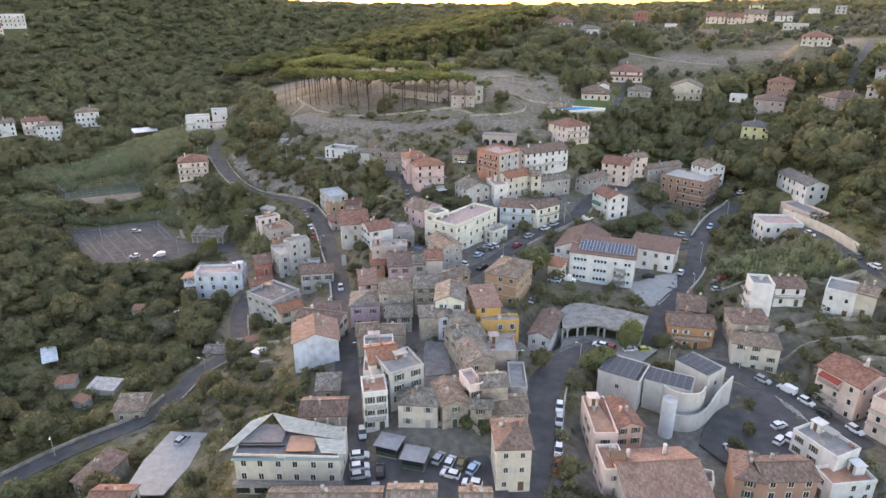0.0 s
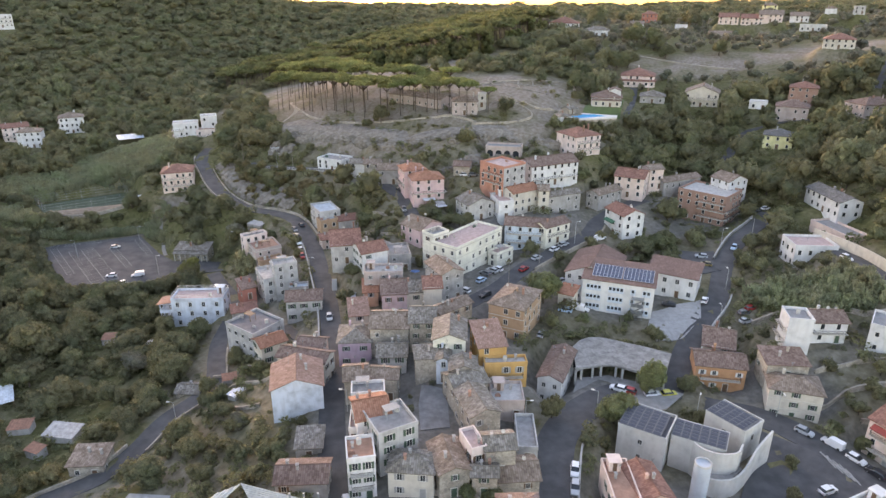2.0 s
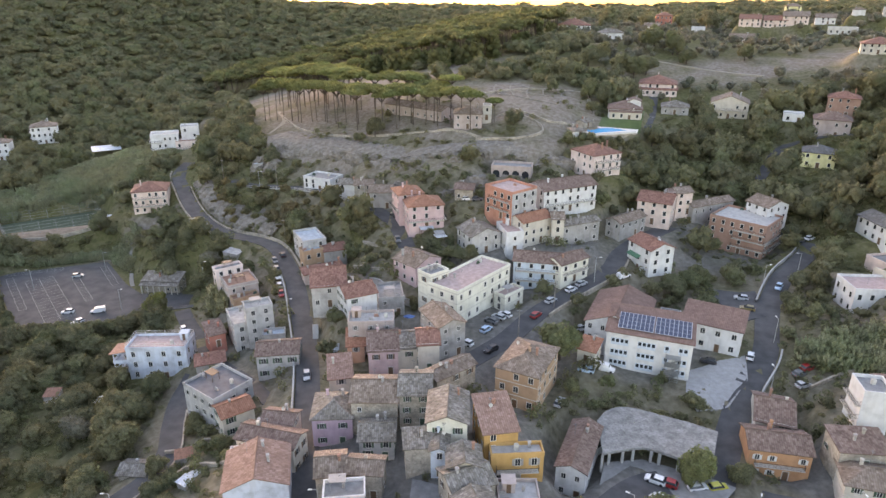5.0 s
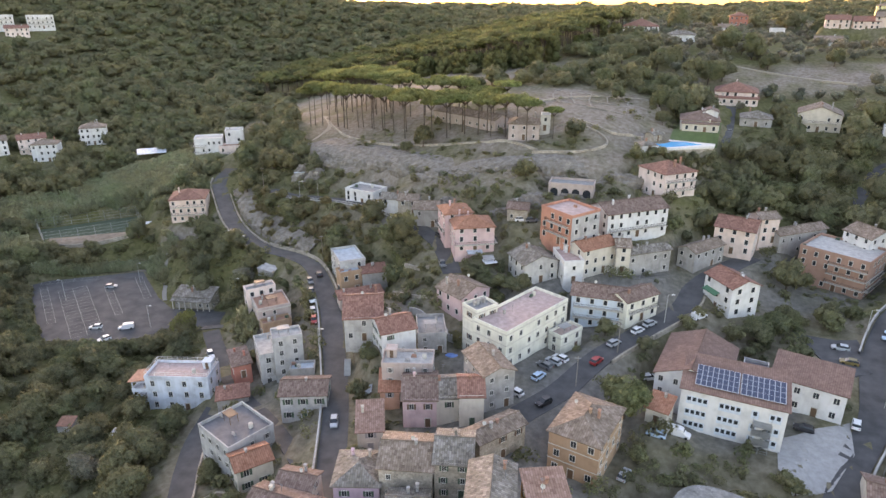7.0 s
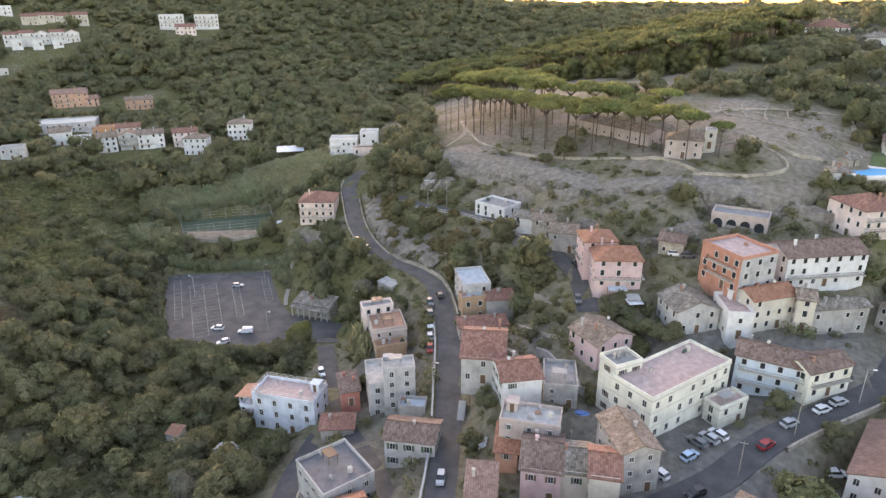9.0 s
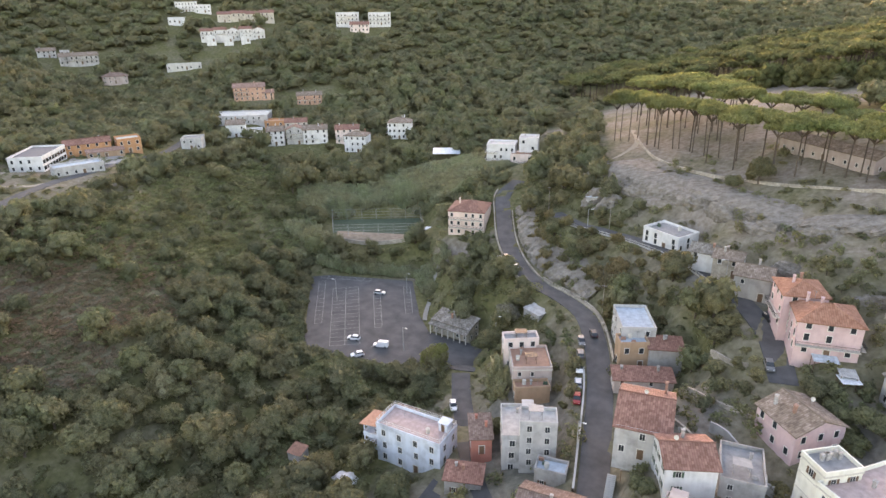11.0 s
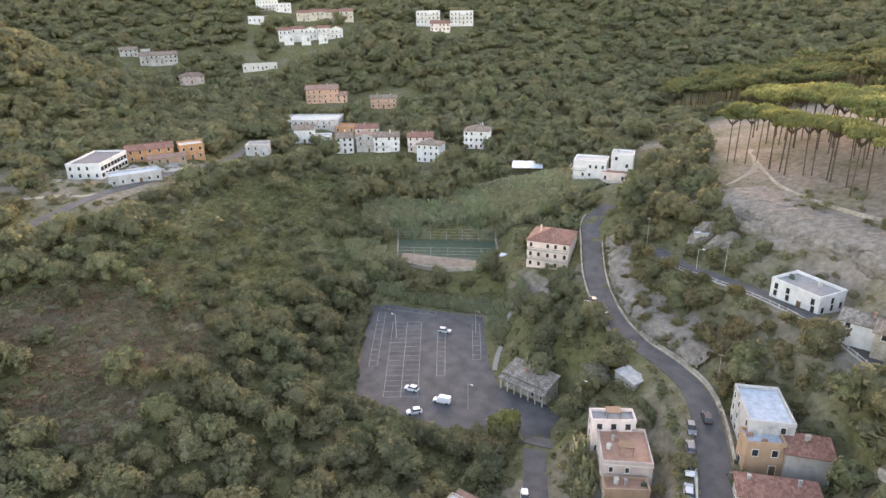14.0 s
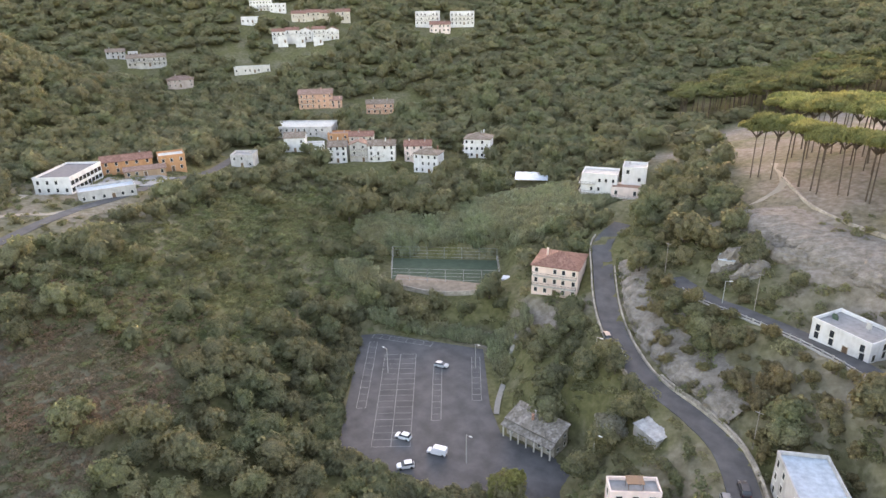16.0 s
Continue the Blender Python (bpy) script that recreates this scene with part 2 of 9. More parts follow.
RELIEF[10] = (37.5, 30.8, 23.3, 18.6, 19.5, 27.6, 39.3, 50.2, 58.0, 61.9, 60.1, 55.5, 56.0, 59.3, 63.4)
ROADS, FOOT = [], []


def b3(u):
    u = np.abs(u)
    return np.where(u < 1, 2 / 3 - u * u + u ** 3 / 2, np.where(u < 2, (2 - u) ** 3 / 6, 0))


def base_height(x, y):
    ny, nx = RELIEF.shape
    u, v = np.clip((x - RX0) / RS, 0, nx - 1), np.clip((y - RY0) / RS, 0, ny - 1)
    bx, by = b3(u[:, None] - np.arange(nx)), b3(v[:, None] - np.arange(ny))
    bx, by = bx / bx.sum(1, keepdims=True), by / by.sum(1, keepdims=True)
    z = np.einsum("ij,jk,ik->i", by, RELIEF, bx)
    r = np.hypot(x, y - 150)
    near = np.clip((r - 420) / 330, 0, 1)
    near = near * near * (3 - 2 * near) * (y > 60)
    west = np.clip((-170 - x) / 260, 0, 1)
    hill = 70 + 5 * np.sin(x / 150 + 1.0) * np.sin(y / 190 + 0.4) + 24 * west * west * (3 - 2 * west)
    far = np.clip((r - 900) / 700, 0, 1)
    spur = np.clip(1 - np.hypot(x + 450, y - 235) / 125, 0, 1)
    return (z * (1 - near) + hill * near) * (1 - far) - 20 * far + 52 * spur * spur * (3 - 2 * spur)


def smooth_path(pts, step=2.5):
    out = []
    p = [np.array(pts[0]) * 2 - np.array(pts[1])] + [np.array(q, float) for q in pts] + [np.array(pts[-1]) * 2 - np.array(pts[-2])]
    for i in range(1, len(p) - 2):
        k = max(2, int(np.linalg.norm(p[i + 1] - p[i]) / step))
        for s in range(k):
            t = s / k
            out.append(0.5 * (2 * p[i] + (p[i + 1] - p[i - 1]) * t + (2 * p[i - 1] - 5 * p[i] + 4 * p[i + 1] - p[i + 2]) * t * t + (3 * p[i] - p[i - 1] - 3 * p[i + 1] + p[i + 2]) * t ** 3))
    out.append(p[-2])
    return np.array(out)


def road_path(name, width, pts):
    c = smooth_path(pts)
    z = base_height(c[:, 0], c[:, 1])
    zz = np.pad(z, 6, mode="edge")
    z = np.convolve(zz, np.ones(13) / 13, "valid")
    ROADS.append((name, width, c, z))


PLATFORMS, CLEAR, CALM = [], [], []


def platform(x, y, rot, w, d, z, soft=6.0):
    """A levelled yard."""
    PLATFORMS.append((x, y, radians(rot), w / 2, d / 2, z, soft))


road_path('low_road', 5, [(-104.1, 109.0), (-95.1, 119.0), (-85.7, 126.6), (-75.8, 133.0), (-71.1, 141.3), (-68.0, 151.0), (-62.5, 160.0), (-61.5, 168.0), (-64.5, 178), (-67.0, 188), (-67.6, 197), (-68.8, 208), (-73, 219), (-80.5, 230.2), (-86.5, 240.0)])
road_path('side_lane', 3.6, [(-70.5, 214), (-61.5, 203.6), (-52.6, 194.4), (-45.7, 186.2), (-38, 176)])
road_path('street', 5.8, [(-16.0, 93.5), (-19.6, 112.0), (-24.7, 140.9), (-30.1, 172.9), (-35.0, 196.2), (-40.2, 214.5), (-48.1, 239.0), (-59.0, 260.8), (-69.7, 270.3), (-84.8, 279.5), (-100.9, 296.9), (-114.1, 318.7), (-120.3, 331.2), (-120.5, 345.0)])
road_path('square_road', 8, [(14.7, 91.7), (18.8, 107.2), (22.1, 122.1), (25.3, 132.7), (32.2, 142.1), (42.1, 149.9), (53.1, 150.7), (62.7, 147.0), (74.8, 143.5), (83.0, 135.5), (88.3, 126.5), (93.7, 115.2)])
road_path('up_road', 6, [(54.5, 150.1), (61.3, 162.6), (71.1, 178.4), (81.9, 192.1), (91.2, 211.4), (103.2, 228.9), (114.7, 239.4), (121.2, 247.4)])
road_path('mid_road', 6, [(-2.6, 174.3), (7.5, 185.8), (16.3, 194.1), (26.4, 206.8), (37.3, 216.6), (50.0, 227.5), (58.2, 240.5), (77.8, 258.6)])
road_path('high_road', 5.5, [(-10.9, 236.7), (-15.7, 251.6), (-27.0, 267.8), (-45.8, 286.6), (-67.3, 299.4), (-78.1, 303.4), (-90.8, 312.4)])
road_path('far_road', 5, [(-243.3, 197.8), (-251.3, 213.7), (-258.4, 229.6), (-262.9, 246.4), (-274.7, 271.5), (-280.2, 291.8), (-302.7, 323.6)])
road_path('right_road', 5.5, [(118.7, 220.4), (123.5, 199.4), (125.3, 183.0), (128.8, 169.3), (131.7, 155.8)])
road_path('villa_road', 4, [(117.2, 284.8), (135.6, 308.4), (150.8, 313.7), (170.8, 305.9)])
road_path('top_road', 4, [(198.9, 321.2), (218.7, 346.4), (262.9, 409.5)])
platform(-136, 259, 131, 66, 46, -15.2, 8.0)
platform(-102, 252, 100, 22, 28, -15.2, 6.0)
platform(-174, 316, 34, 42, 22, -8.7)
platform(-3, 100, 0, 32, 22, -2.65)
platform(76, 121, -40, 34, 24, -7.7)
platform(43, 152, -12, 24, 12, -3.75)
platform(-61, 113.5, 90, 22, 11, -10.6)
platform(66, 184, 20, 20, 12, 0.05)
platform(85, 216, 70, 20, 12, 3.45)
platform(54, 128, -30, 26, 20, -8.0)
platform(64.5, 301, 15, 20, 12, 35.7, 3.0)


def height(x, y):
    x, y = np.atleast_1d(np.asarray(x, float)), np.atleast_1d(np.asarray(y, float))
    z = base_height(x, y)
    for px, py, a, hw, hd, pz, soft in PLATFORMS:
        u = (x - px) * math.cos(a) + (y - py) * math.sin(a)
        v = -(x - px) * math.sin(a) + (y - py) * math.cos(a)
        dd = np.hypot(np.maximum(np.abs(u) - hw, 0), np.maximum(np.abs(v) - hd, 0))
        k = np.clip(1 - dd / soft, 0, 1)
        k = k * k * (3 - 2 * k)
        z = z * (1 - k) + pz * k
    top, acc, wgt = np.zeros(len(x)), np.zeros(len(x)), np.full(len(x), 1e-9)
    for px, py, a, hw, hd, pz in FOOT:
        i = np.nonzero((np.abs(x - px) < hw + hd + 9) & (np.abs(y - py) < hw + hd + 9))[0]
        if not len(i):
            continue
        u = (x[i] - px) * math.cos(a) + (y[i] - py) * math.sin(a)
        v = -(x[i] - px) * math.sin(a) + (y[i] - py) * math.cos(a)
        k = np.clip(1.1 - np.hypot(np.maximum(np.abs(u) - hw, 0), np.maximum(np.abs(v) - hd, 0)) / 7, 0, 1)
        k = k * k * (3 - 2 * k)
        top[i] = np.maximum(top[i], k)
        acc[i] += k ** 3 * pz
        wgt[i] += k ** 3
    z = z * (1 - top) + acc / wgt * top
    for name, width, c, rz in ROADS:
        near = (x > c[:, 0].min() - 15) & (x < c[:, 0].max() + 15) & (y > c[:, 1].min() - 15) & (y < c[:, 1].max() + 15)
        if not near.any():
            continue
        dd = np.hypot(x[near][:, None] - c[:, 0], y[near][:, None] - c[:, 1])
        i = dd.argmin(1)
        k = np.clip(1 - (dd.min(1) - width / 2 - 1.2) / 5, 0, 1)
        k = k * k * (3 - 2 * k)
        z[near] = z[near] * (1 - k) + rz[i] * k
    return z


def hz(x, y):
    return float(height(x, y)[0])


def road_distance(x, y):
    d = np.full(len(x), 1e9)
    for name, width, c, rz in ROADS:
        for i in range(0, len(x), 4000):
            s = slice(i, i + 4000)
            d[s] = np.minimum(d[s], np.hypot(x[s][:, None] - c[:, 0], y[s][:, None] - c[:, 1]).min(1) - width / 2)
    return d


# land cover patches: centre, half sizes, turn, bareness (1 dry earth, 0 lush)
BARE = [
    (0, 285, 64, 20, 8, 0.7), (10, 330, 74, 40, -15, 0.9), (-42, 355, 72, 36, -38, 0.85), (158, 395, 90, 20, 6, 0.75), (228, 402, 50, 28, 20, 0.7),
    (-186, 190, 30, 15, 38, 0.3), (-166, 176, 16, 10, 40, 0.28), (-275, 225, 50, 26, 40, 0.5), (-50, 316, 42, 9, -37, 1.0), (-82, 289, 34, 3.5, -42, 0.7), (-56, 281, 28, 12, -38, 0.27), (-2, 288, 26, 7, -12, 0.9), (-22, 232, 9, 10, 0, 0.65), (-50, 412, 100, 24, -3, 0.9), (-128, 295, 22, 6, 15, 0.9),
    (-62, 455, 82, 36, -12, 0.95),
]


def bareness(x, y):
    b = np.zeros(len(x))
    for cx, cy, rx, ry, rot, v in BARE:
        a = radians(rot)
        u, w = ((x - cx) * math.cos(a) + (y - cy) * math.sin(a)) / rx, (-(x - cx) * math.sin(a) + (y - cy) * math.cos(a)) / ry
        b = np.maximum(b, v * np.clip(1.7 - 1.35 * np.hypot(u, w), 0, 1))
    wob = np.sin(x * 0.13 + 1.7 * np.sin(y * 0.09)) * np.sin(y * 0.17 + 1.3 * np.sin(x * 0.07)) + 0.6 * np.sin(x * 0.41 + y * 0.23) * np.sin(y * 0.37 - x * 0.11)
    return np.clip(b * (1 + 0.35 * wob) + 0.1 * wob * (b > 0.05), 0, 1)


# paved yards and lanes between the houses
PAVED = [(-4, 150, 27, 46, -8, 1), (8, 118, 24, 16, 0, 0.75), (10, 196, 26, 26, 0, 0.9), (28, 232, 34, 16, 15, 0.8), (52, 196, 24, 14, 20, 0.9), (40, 108, 16, 20, 0, 0.9), (50, 117, 13, 9, 0, 0.9), (-72, 130, 9, 8, 0, 0.6)]
PAVED += [(72, 104, 22, 14, 0, 0.9), (-58, 216, 12, 34, 20, 0.55), (86, 250, 34, 18, 10, 0.7), (-32, 274, 22, 8, -30, 0.6), (104, 166, 22, 9, 0, 0.4), (-30, 226, 12, 22, 10, 0.35), (82, 154, 16, 10, -20, 0.9), (100, 130, 16, 14, -30, 0.8), (30, 150, 14, 14, 0, 0.9)]


def pavedness(x, y):
    b = np.zeros(len(x))
    for cx, cy, rx, ry, rot, v in PAVED:
        a = radians(rot)
        u, w = ((x - cx) * math.cos(a) + (y - cy) * math.sin(a)) / rx, (-(x - cx) * math.sin(a) + (y - cy) * math.cos(a)) / ry
        b = np.maximum(b, v * np.clip(3.2 - 3.0 * np.hypot(u, w), 0, 1))
    wob = np.sin(x * 0.33 + 1.7 * np.sin(y * 0.21)) * np.sin(y * 0.37 + 1.3 * np.sin(x * 0.17))
    return np.clip(b * (1 + 0.3 * wob), 0, 1)


def inside(x, y, cx, cy, rx, ry, rot=0.0):
    a = radians(rot)
    return np.hypot(((x - cx) * math.cos(a) + (y - cy) * math.sin(a)) / rx, (-(x - cx) * math.sin(a) + (y - cy) * math.cos(a)) / ry) < 1


def in_village(x, y):
    return inside(x, y, 15, 165, 75, 115, -12) | inside(x, y, 80, 165, 58, 72) | inside(x, y, -45, 180, 34, 85, 15) | inside(x, y, -30, 285, 40, 12, -35)


def build_ground():
    gx = np.concatenate([-np.geomspace(4200, 380, 26), np.arange(-360, 361, 3.0), np.geomspace(380, 4200, 26)])
    gy = np.concatenate([-np.geomspace(3000, 60, 14), np.arange(-30, 560, 3.0), np.geomspace(580, 4600, 30)])
    X, Y = np.meshgrid(gx, gy)
    x, y = X.ravel(), Y.ravel()
    z = height(x, y)
    rd = road_distance(x, y)
    rough = np.array([noise.noise((px * 0.09, py * 0.09, 0)) + 0.5 * noise.noise((px * 0.31, py * 0.31, 3)) for px, py in zip(x, y)])
    for px, py, a, hw, hd, pz, soft in PLATFORMS:
        rd = np.minimum(rd, np.hypot(x - px, y - py) - np.hypot(hw, hd))
    for px, py, pr in CALM:
        rd = np.minimum(rd, np.hypot(x - px, y - py) - pr)
    z = z + rough * 0.7 * np.clip((rd - 2) / 6, 0, 1) * (np.abs(x) < 400)
    nx, ny = len(gx), len(gy)
    i = (np.arange(ny - 1)[:, None] * nx + np.arange(nx - 1)).ravel()
    quads = np.stack([i, i + 1, i + nx + 1, i + nx], 1)
    me = bpy.data.meshes.new("ground")
    me.vertices.add(len(x))
    me.vertices.foreach_set("co", np.stack([x, y, z], 1).ravel())
    me.loops.add(len(quads) * 4)
    me.loops.foreach_set("vertex_index", quads.ravel())
    me.polygons.add(len(quads))
    me.polygons.foreach_set("loop_start", np.arange(len(quads)) * 4)
    me.polygons.foreach_set("use_smooth", np.ones(len(quads), bool))
    pv = me.attributes.new("paved", "FLOAT", "POINT")
    pv.data.foreach_set("value", pavedness(x, y))
    at = me.attributes.new("bare", "FLOAT", "POINT")
    at.data.foreach_set("value", np.maximum(bareness(x, y), 0.42 * in_village(x, y)))
    me.update()
    m, n, l, b = nodes_of("earth_and_grass")
    a = n.new("ShaderNodeAttribute")
    a.attribute_name = "bare"
    t1, t2, t3 = noise_tex(n, l, 0.06, 6), noise_tex(n, l, 0.6, 6), noise_tex(n, l, 5.0, 4)
    lush = ramp(n, [(0.32, (0.075, 0.076, 0.034)), (0.5, (0.115, 0.112, 0.05)), (0.7, (0.165, 0.15, 0.08))])
    l.new(t2.outputs[0], lush.inputs[0])
    dry = ramp(n, [(0.3, (0.15, 0.122, 0.096)), (0.5, (0.225, 0.19, 0.157)), (0.7, (0.3, 0.262, 0.225))])
    l.new(t2.outputs[0], dry.inputs[0])
    am = n.new("ShaderNodeMath")
    am.operation = "ADD"
    l.new(a.outputs["Fac"], am.inputs[0])
    o = n.new("ShaderNodeMath")
    o.operation = "MULTIPLY_ADD"
    o.inputs[1].default_value, o.inputs[2].default_value = 1.6, -0.72
    l.new(t1.outputs[0], o.inputs[0])
    l.new(o.outputs[0], am.inputs[1])
    am.use_clamp = True
    mx = n.new("ShaderNodeMixRGB")
    l.new(am.outputs[0], mx.inputs[0])
    l.new(lush.outputs[0], mx.inputs[1])
    l.new(dry.outputs[0], mx.inputs[2])
    pa = n.new("ShaderNodeAttribute")
    pa.attribute_name = "paved"
    stone = ramp(n, [(0.3, (0.12, 0.113, 0.103)), (0.5, (0.165, 0.157, 0.145)), (0.7, (0.23, 0.216, 0.196))])
    l.new(t2.outputs[0], stone.inputs[0])
    mp = n.new("ShaderNodeMixRGB")
    l.new(pa.outputs["Fac"], mp.inputs[0])
    l.new(mx.outputs[0], mp.inputs[1])
    l.new(stone.outputs[0], mp.inputs[2])
    l.new(mp.outputs[0], b.inputs["Base Color"])
    b.inputs["Roughness"].default_value = 0.95
    b.inputs["Specular IOR Level"].default_value = 0.08
    bump(n, l, b, t3.outputs[0], 0.5, 0.12)
    me.materials.append(m)
    tagged(new("ground", me), "dry hillside earth with rough grass and scrub", "ground", kind="structure")


# ---------------------------------------------------------------- houses
FRAME_WHITE = plain("frame_white", (0.6, 0.58, 0.54), 0.6)
SHUT = {"brown": plain("shutter_brown", (0.13, 0.075, 0.045), 0.6), "green": plain("shutter_green", (0.05, 0.09, 0.06), 0.6), "grey": plain("shutter_grey", (0.3, 0.29, 0.28), 0.6), "white": plain("shutter_white", (0.62, 0.62, 0.6), 0.6)}
STONE_TRIM = plain("stone_trim", (0.5, 0.47, 0.42), 0.85)
SHARED = {}
CHIM_A, CHIM_B = plain("chimney_render", (0.36, 0.34, 0.32), 0.9, 0, 0.3, 2.0), plain("chimney_clay", (0.34, 0.19, 0.14), 0.9, 0, 0.25, 2.0)


def window_meshes(w, h):
    k = (round(w, 2), round(h, 2))
    if k in SHARED:
        return SHARED[k]
    bm = bmesh.new()
    t = 0.1
    box(bm, -w / 2 - t, w / 2 + t, -0.07, 0.02, -0.1, 0)
    box(bm, -w / 2 - t, w / 2 + t, -0.05, 0.02, h, h + t)
    for s in (-1, 1):
        x = s * (w / 2 + t / 2)
        box(bm, x - t / 2, x + t / 2, -0.05, 0.02, 0, h)
    box(bm, -0.035, 0.035, -0.02, 0.02, 0, h)
    fr = bpy.data.meshes.new("window")
    bm.to_mesh(fr)
    bm.free()
    fr.materials.append(FRAME_WHITE)
    bm = bmesh.new()
    box(bm, -w / 2, w / 2, -0.012, 0.03, 0, h)
    pn = bpy.data.meshes.new("pane")
    bm.to_mesh(pn)
    bm.free()
    pn.materials.append(glass_mat())
    sh = {}
    for c, mt in SHUT.items():
        bm = bmesh.new()
        box(bm, -w / 4, w / 4, -0.05, 0, 0, h)
        for i in range(4):
            box(bm, -w / 4 + 0.06, w / 4 - 0.06, -0.065, -0.045, h * (i + 0.15) / 4, h * (i + 0.8) / 4)
        sh[c] = bpy.data.meshes.new("shutter")
        bm.to_mesh(sh[c])
        bm.free()
        sh[c].materials.append(mt)
    SHARED[k] = fr, pn, sh
    return SHARED[k]


def far_window_mesh(w, h):
    """Frame and dark pane of a distant window in one mesh."""
    k = ("far", round(w, 2), round(h, 2))
    if k not in SHARED:
        t = 0.1
        v, f, idx = [], [], []
        for x0, x1, y0, y1, z0, z1, i in ((-w / 2 - t, w / 2 + t, -0.08, 0.02, -0.1, 0, 0), (-w / 2 - t, w / 2 + t, -0.05, 0.02, h, h + t, 0), (-w / 2 - t, -w / 2, -0.05, 0.02, 0, h, 0), (w / 2, w / 2 + t, -0.05, 0.02, 0, h, 0), (-w / 2, w / 2, -0.014, 0.02, 0, h, 1)):
            b = len(v)
            v += [(x0, y0, z0), (x1, y0, z0), (x1, y1, z0), (x0, y1, z0), (x0, y0, z1), (x1, y0, z1), (x1, y1, z1), (x0, y1, z1)]
            f += [tuple(b + j for j in q) for q in ((3, 2, 1, 0), (4, 5, 6, 7), (0, 1, 5, 4), (1, 2, 6, 5), (3, 0, 4, 7))]
            idx += [i] * 5
        SHARED[k] = mesh_of("window", v, f, [FRAME_WHITE, glass_mat()], idx)
    return SHARED[k]


def add_window(parent, m, w=0.9, h=1.35, shutters="", far=False):
    if far:
        return link("window", far_window_mesh(w, h), parent, m)
    fr, pn, sh = window_meshes(w, h)
    o = link("window", fr, parent, m)
    link("pane", pn, o)
    if shutters:
        for s in (-1, 1):
            link("shutter", sh[shutters], o, pose(s * (w * 0.76 + 0.08), -0.03, 0))
    return o


def roof_faces(w, d, kind, ridge, rise, over):
    """Top outline of a pitched roof about the origin, eave at z 0: verts, faces and the uv of each face corner."""
    hw, hd = w / 2 + over, d / 2 + over
    drop = -over * rise / (min(w, d) / 2) if kind != "shed" else 0
    e = [(-hw, -hd), (hw, -hd), (hw, hd), (-hw, hd)]
    if kind == "shed":
        v = [(*e[0], 0), (*e[1], 0), (*e[2], rise), (*e[3], rise)]
        f = [(0, 1, 2, 3)]
    elif kind == "gable" and ridge == "x":
        v = [(*p, drop) for p in e] + [(-hw, 0, rise), (hw, 0, rise)]
        f = [(0, 1, 5, 4), (2, 3, 4, 5)]
    elif kind == "gable":
        v = [(*p, drop) for p in e] + [(0, -hd, rise), (0, hd, rise)]
        f = [(1, 2, 5, 4), (3, 0, 4, 5)]
    else:
        if w >= d:
            q = max(hw - hd, 0.3)
            v = [(*p, drop) for p in e] + [(-q, 0, rise), (q, 0, rise)]
            f = [(0, 1, 5, 4), (2, 3, 4, 5), (1, 2, 5), (3, 0, 4)]
        else:
            q = max(hd - hw, 0.3)
            v = [(*p, drop) for p in e] + [(0, -q, rise), (0, q, rise)]
            f = [(1, 2, 5, 4), (3, 0, 4, 5), (0, 1, 4), (2, 3, 5)]
    uv = []
    for fc in f:
        p = [Vector(v[i]) for i in fc]
        ax = (p[1] - p[0]).normalized()
        up = (p[1] - p[0]).cross(p[2] - p[0]).normalized().cross(ax)
        uv.append([((q - p[0]).dot(ax), (q - p[0]).dot(up)) for q in p])
    return v, f, uv


def pitched_roof(parent, w, d, ze, kind, ridge, rise, mat, over=0.45, thick=0.2):
    v, f, uv = roof_faces(w, d, kind, ridge, rise, over)
    n = len(v)
    verts = [(x, y, z + ze + 0.06) for x, y, z in v] + [(x, y, z + ze + 0.06 - thick) for x, y, z in v]
    faces, uvs = list(f), list(uv)
    faces += [tuple(i + n for i in reversed(fc)) for fc in f]
    uvs += [[(0, 0)] * len(fc) for fc in f]
    edges = {}
    for fc in f:
        for a, b in zip(fc, fc[1:] + fc[:1]):
            edges[(a, b)] = 1
    for a, b in edges:
        if (b, a) not in edges:
            faces.append((b, a, a + n, b + n))
            uvs.append([(0, 0)] * 4)
    return link("roof", mesh_of("roof", verts, faces, mat, uvs=uvs), parent)


def ridge_caps(parent, p, q, mat):
    """A row of half-round cap tiles along a ridge."""
    p, q = Vector(p), Vector(q)
    d = q - p
    if d.length < 0.8:
        return
    bm = bmesh.new()
    n = max(2, int(d.length / 0.55))
    m = d.to_track_quat("X", "Z").to_matrix()
    for i in range(n):
        a, b = p + d * (i / n), p + d * ((i + 1.08) / n)
        ring = []
        for c, r in ((a, 0.17), (b, 0.14)):
            ring.append([bm.verts.new(c + m @ Vector((0, r * math.cos(t), r * math.sin(t)))) for t in (0, 0.785, 1.571, 2.356, 3.1416)])
        for j in range(4):
            bm.faces.new((ring[0][j], ring[0][j + 1], ring[1][j + 1], ring[1][j]))
    part("ridge_tiles", bm, mat, parent)


def chimney(parent, x, y, z0, z1, mat):
    bm = bmesh.new()
    w = 0.24
    box(bm, x - w, x + w, y - w, y + w, z0, z1)
    box(bm, x - w - 0.05, x + w + 0.05, y - w - 0.05, y + w + 0.05, z1, z1 + 0.08)
    for a, b in ((-1, -1), (1, -1), (1, 1), (-1, 1)):
        box(bm, x + a * 0.2 - 0.05, x + a * 0.2 + 0.05, y + b * 0.2 - 0.05, y + b * 0.2 + 0.05, z1 + 0.08, z1 + 0.26)
    box(bm, x - 0.32, x + 0.32, y - 0.32, y + 0.32, z1 + 0.26, z1 + 0.33)
    part("chimney", bm, mat, parent)


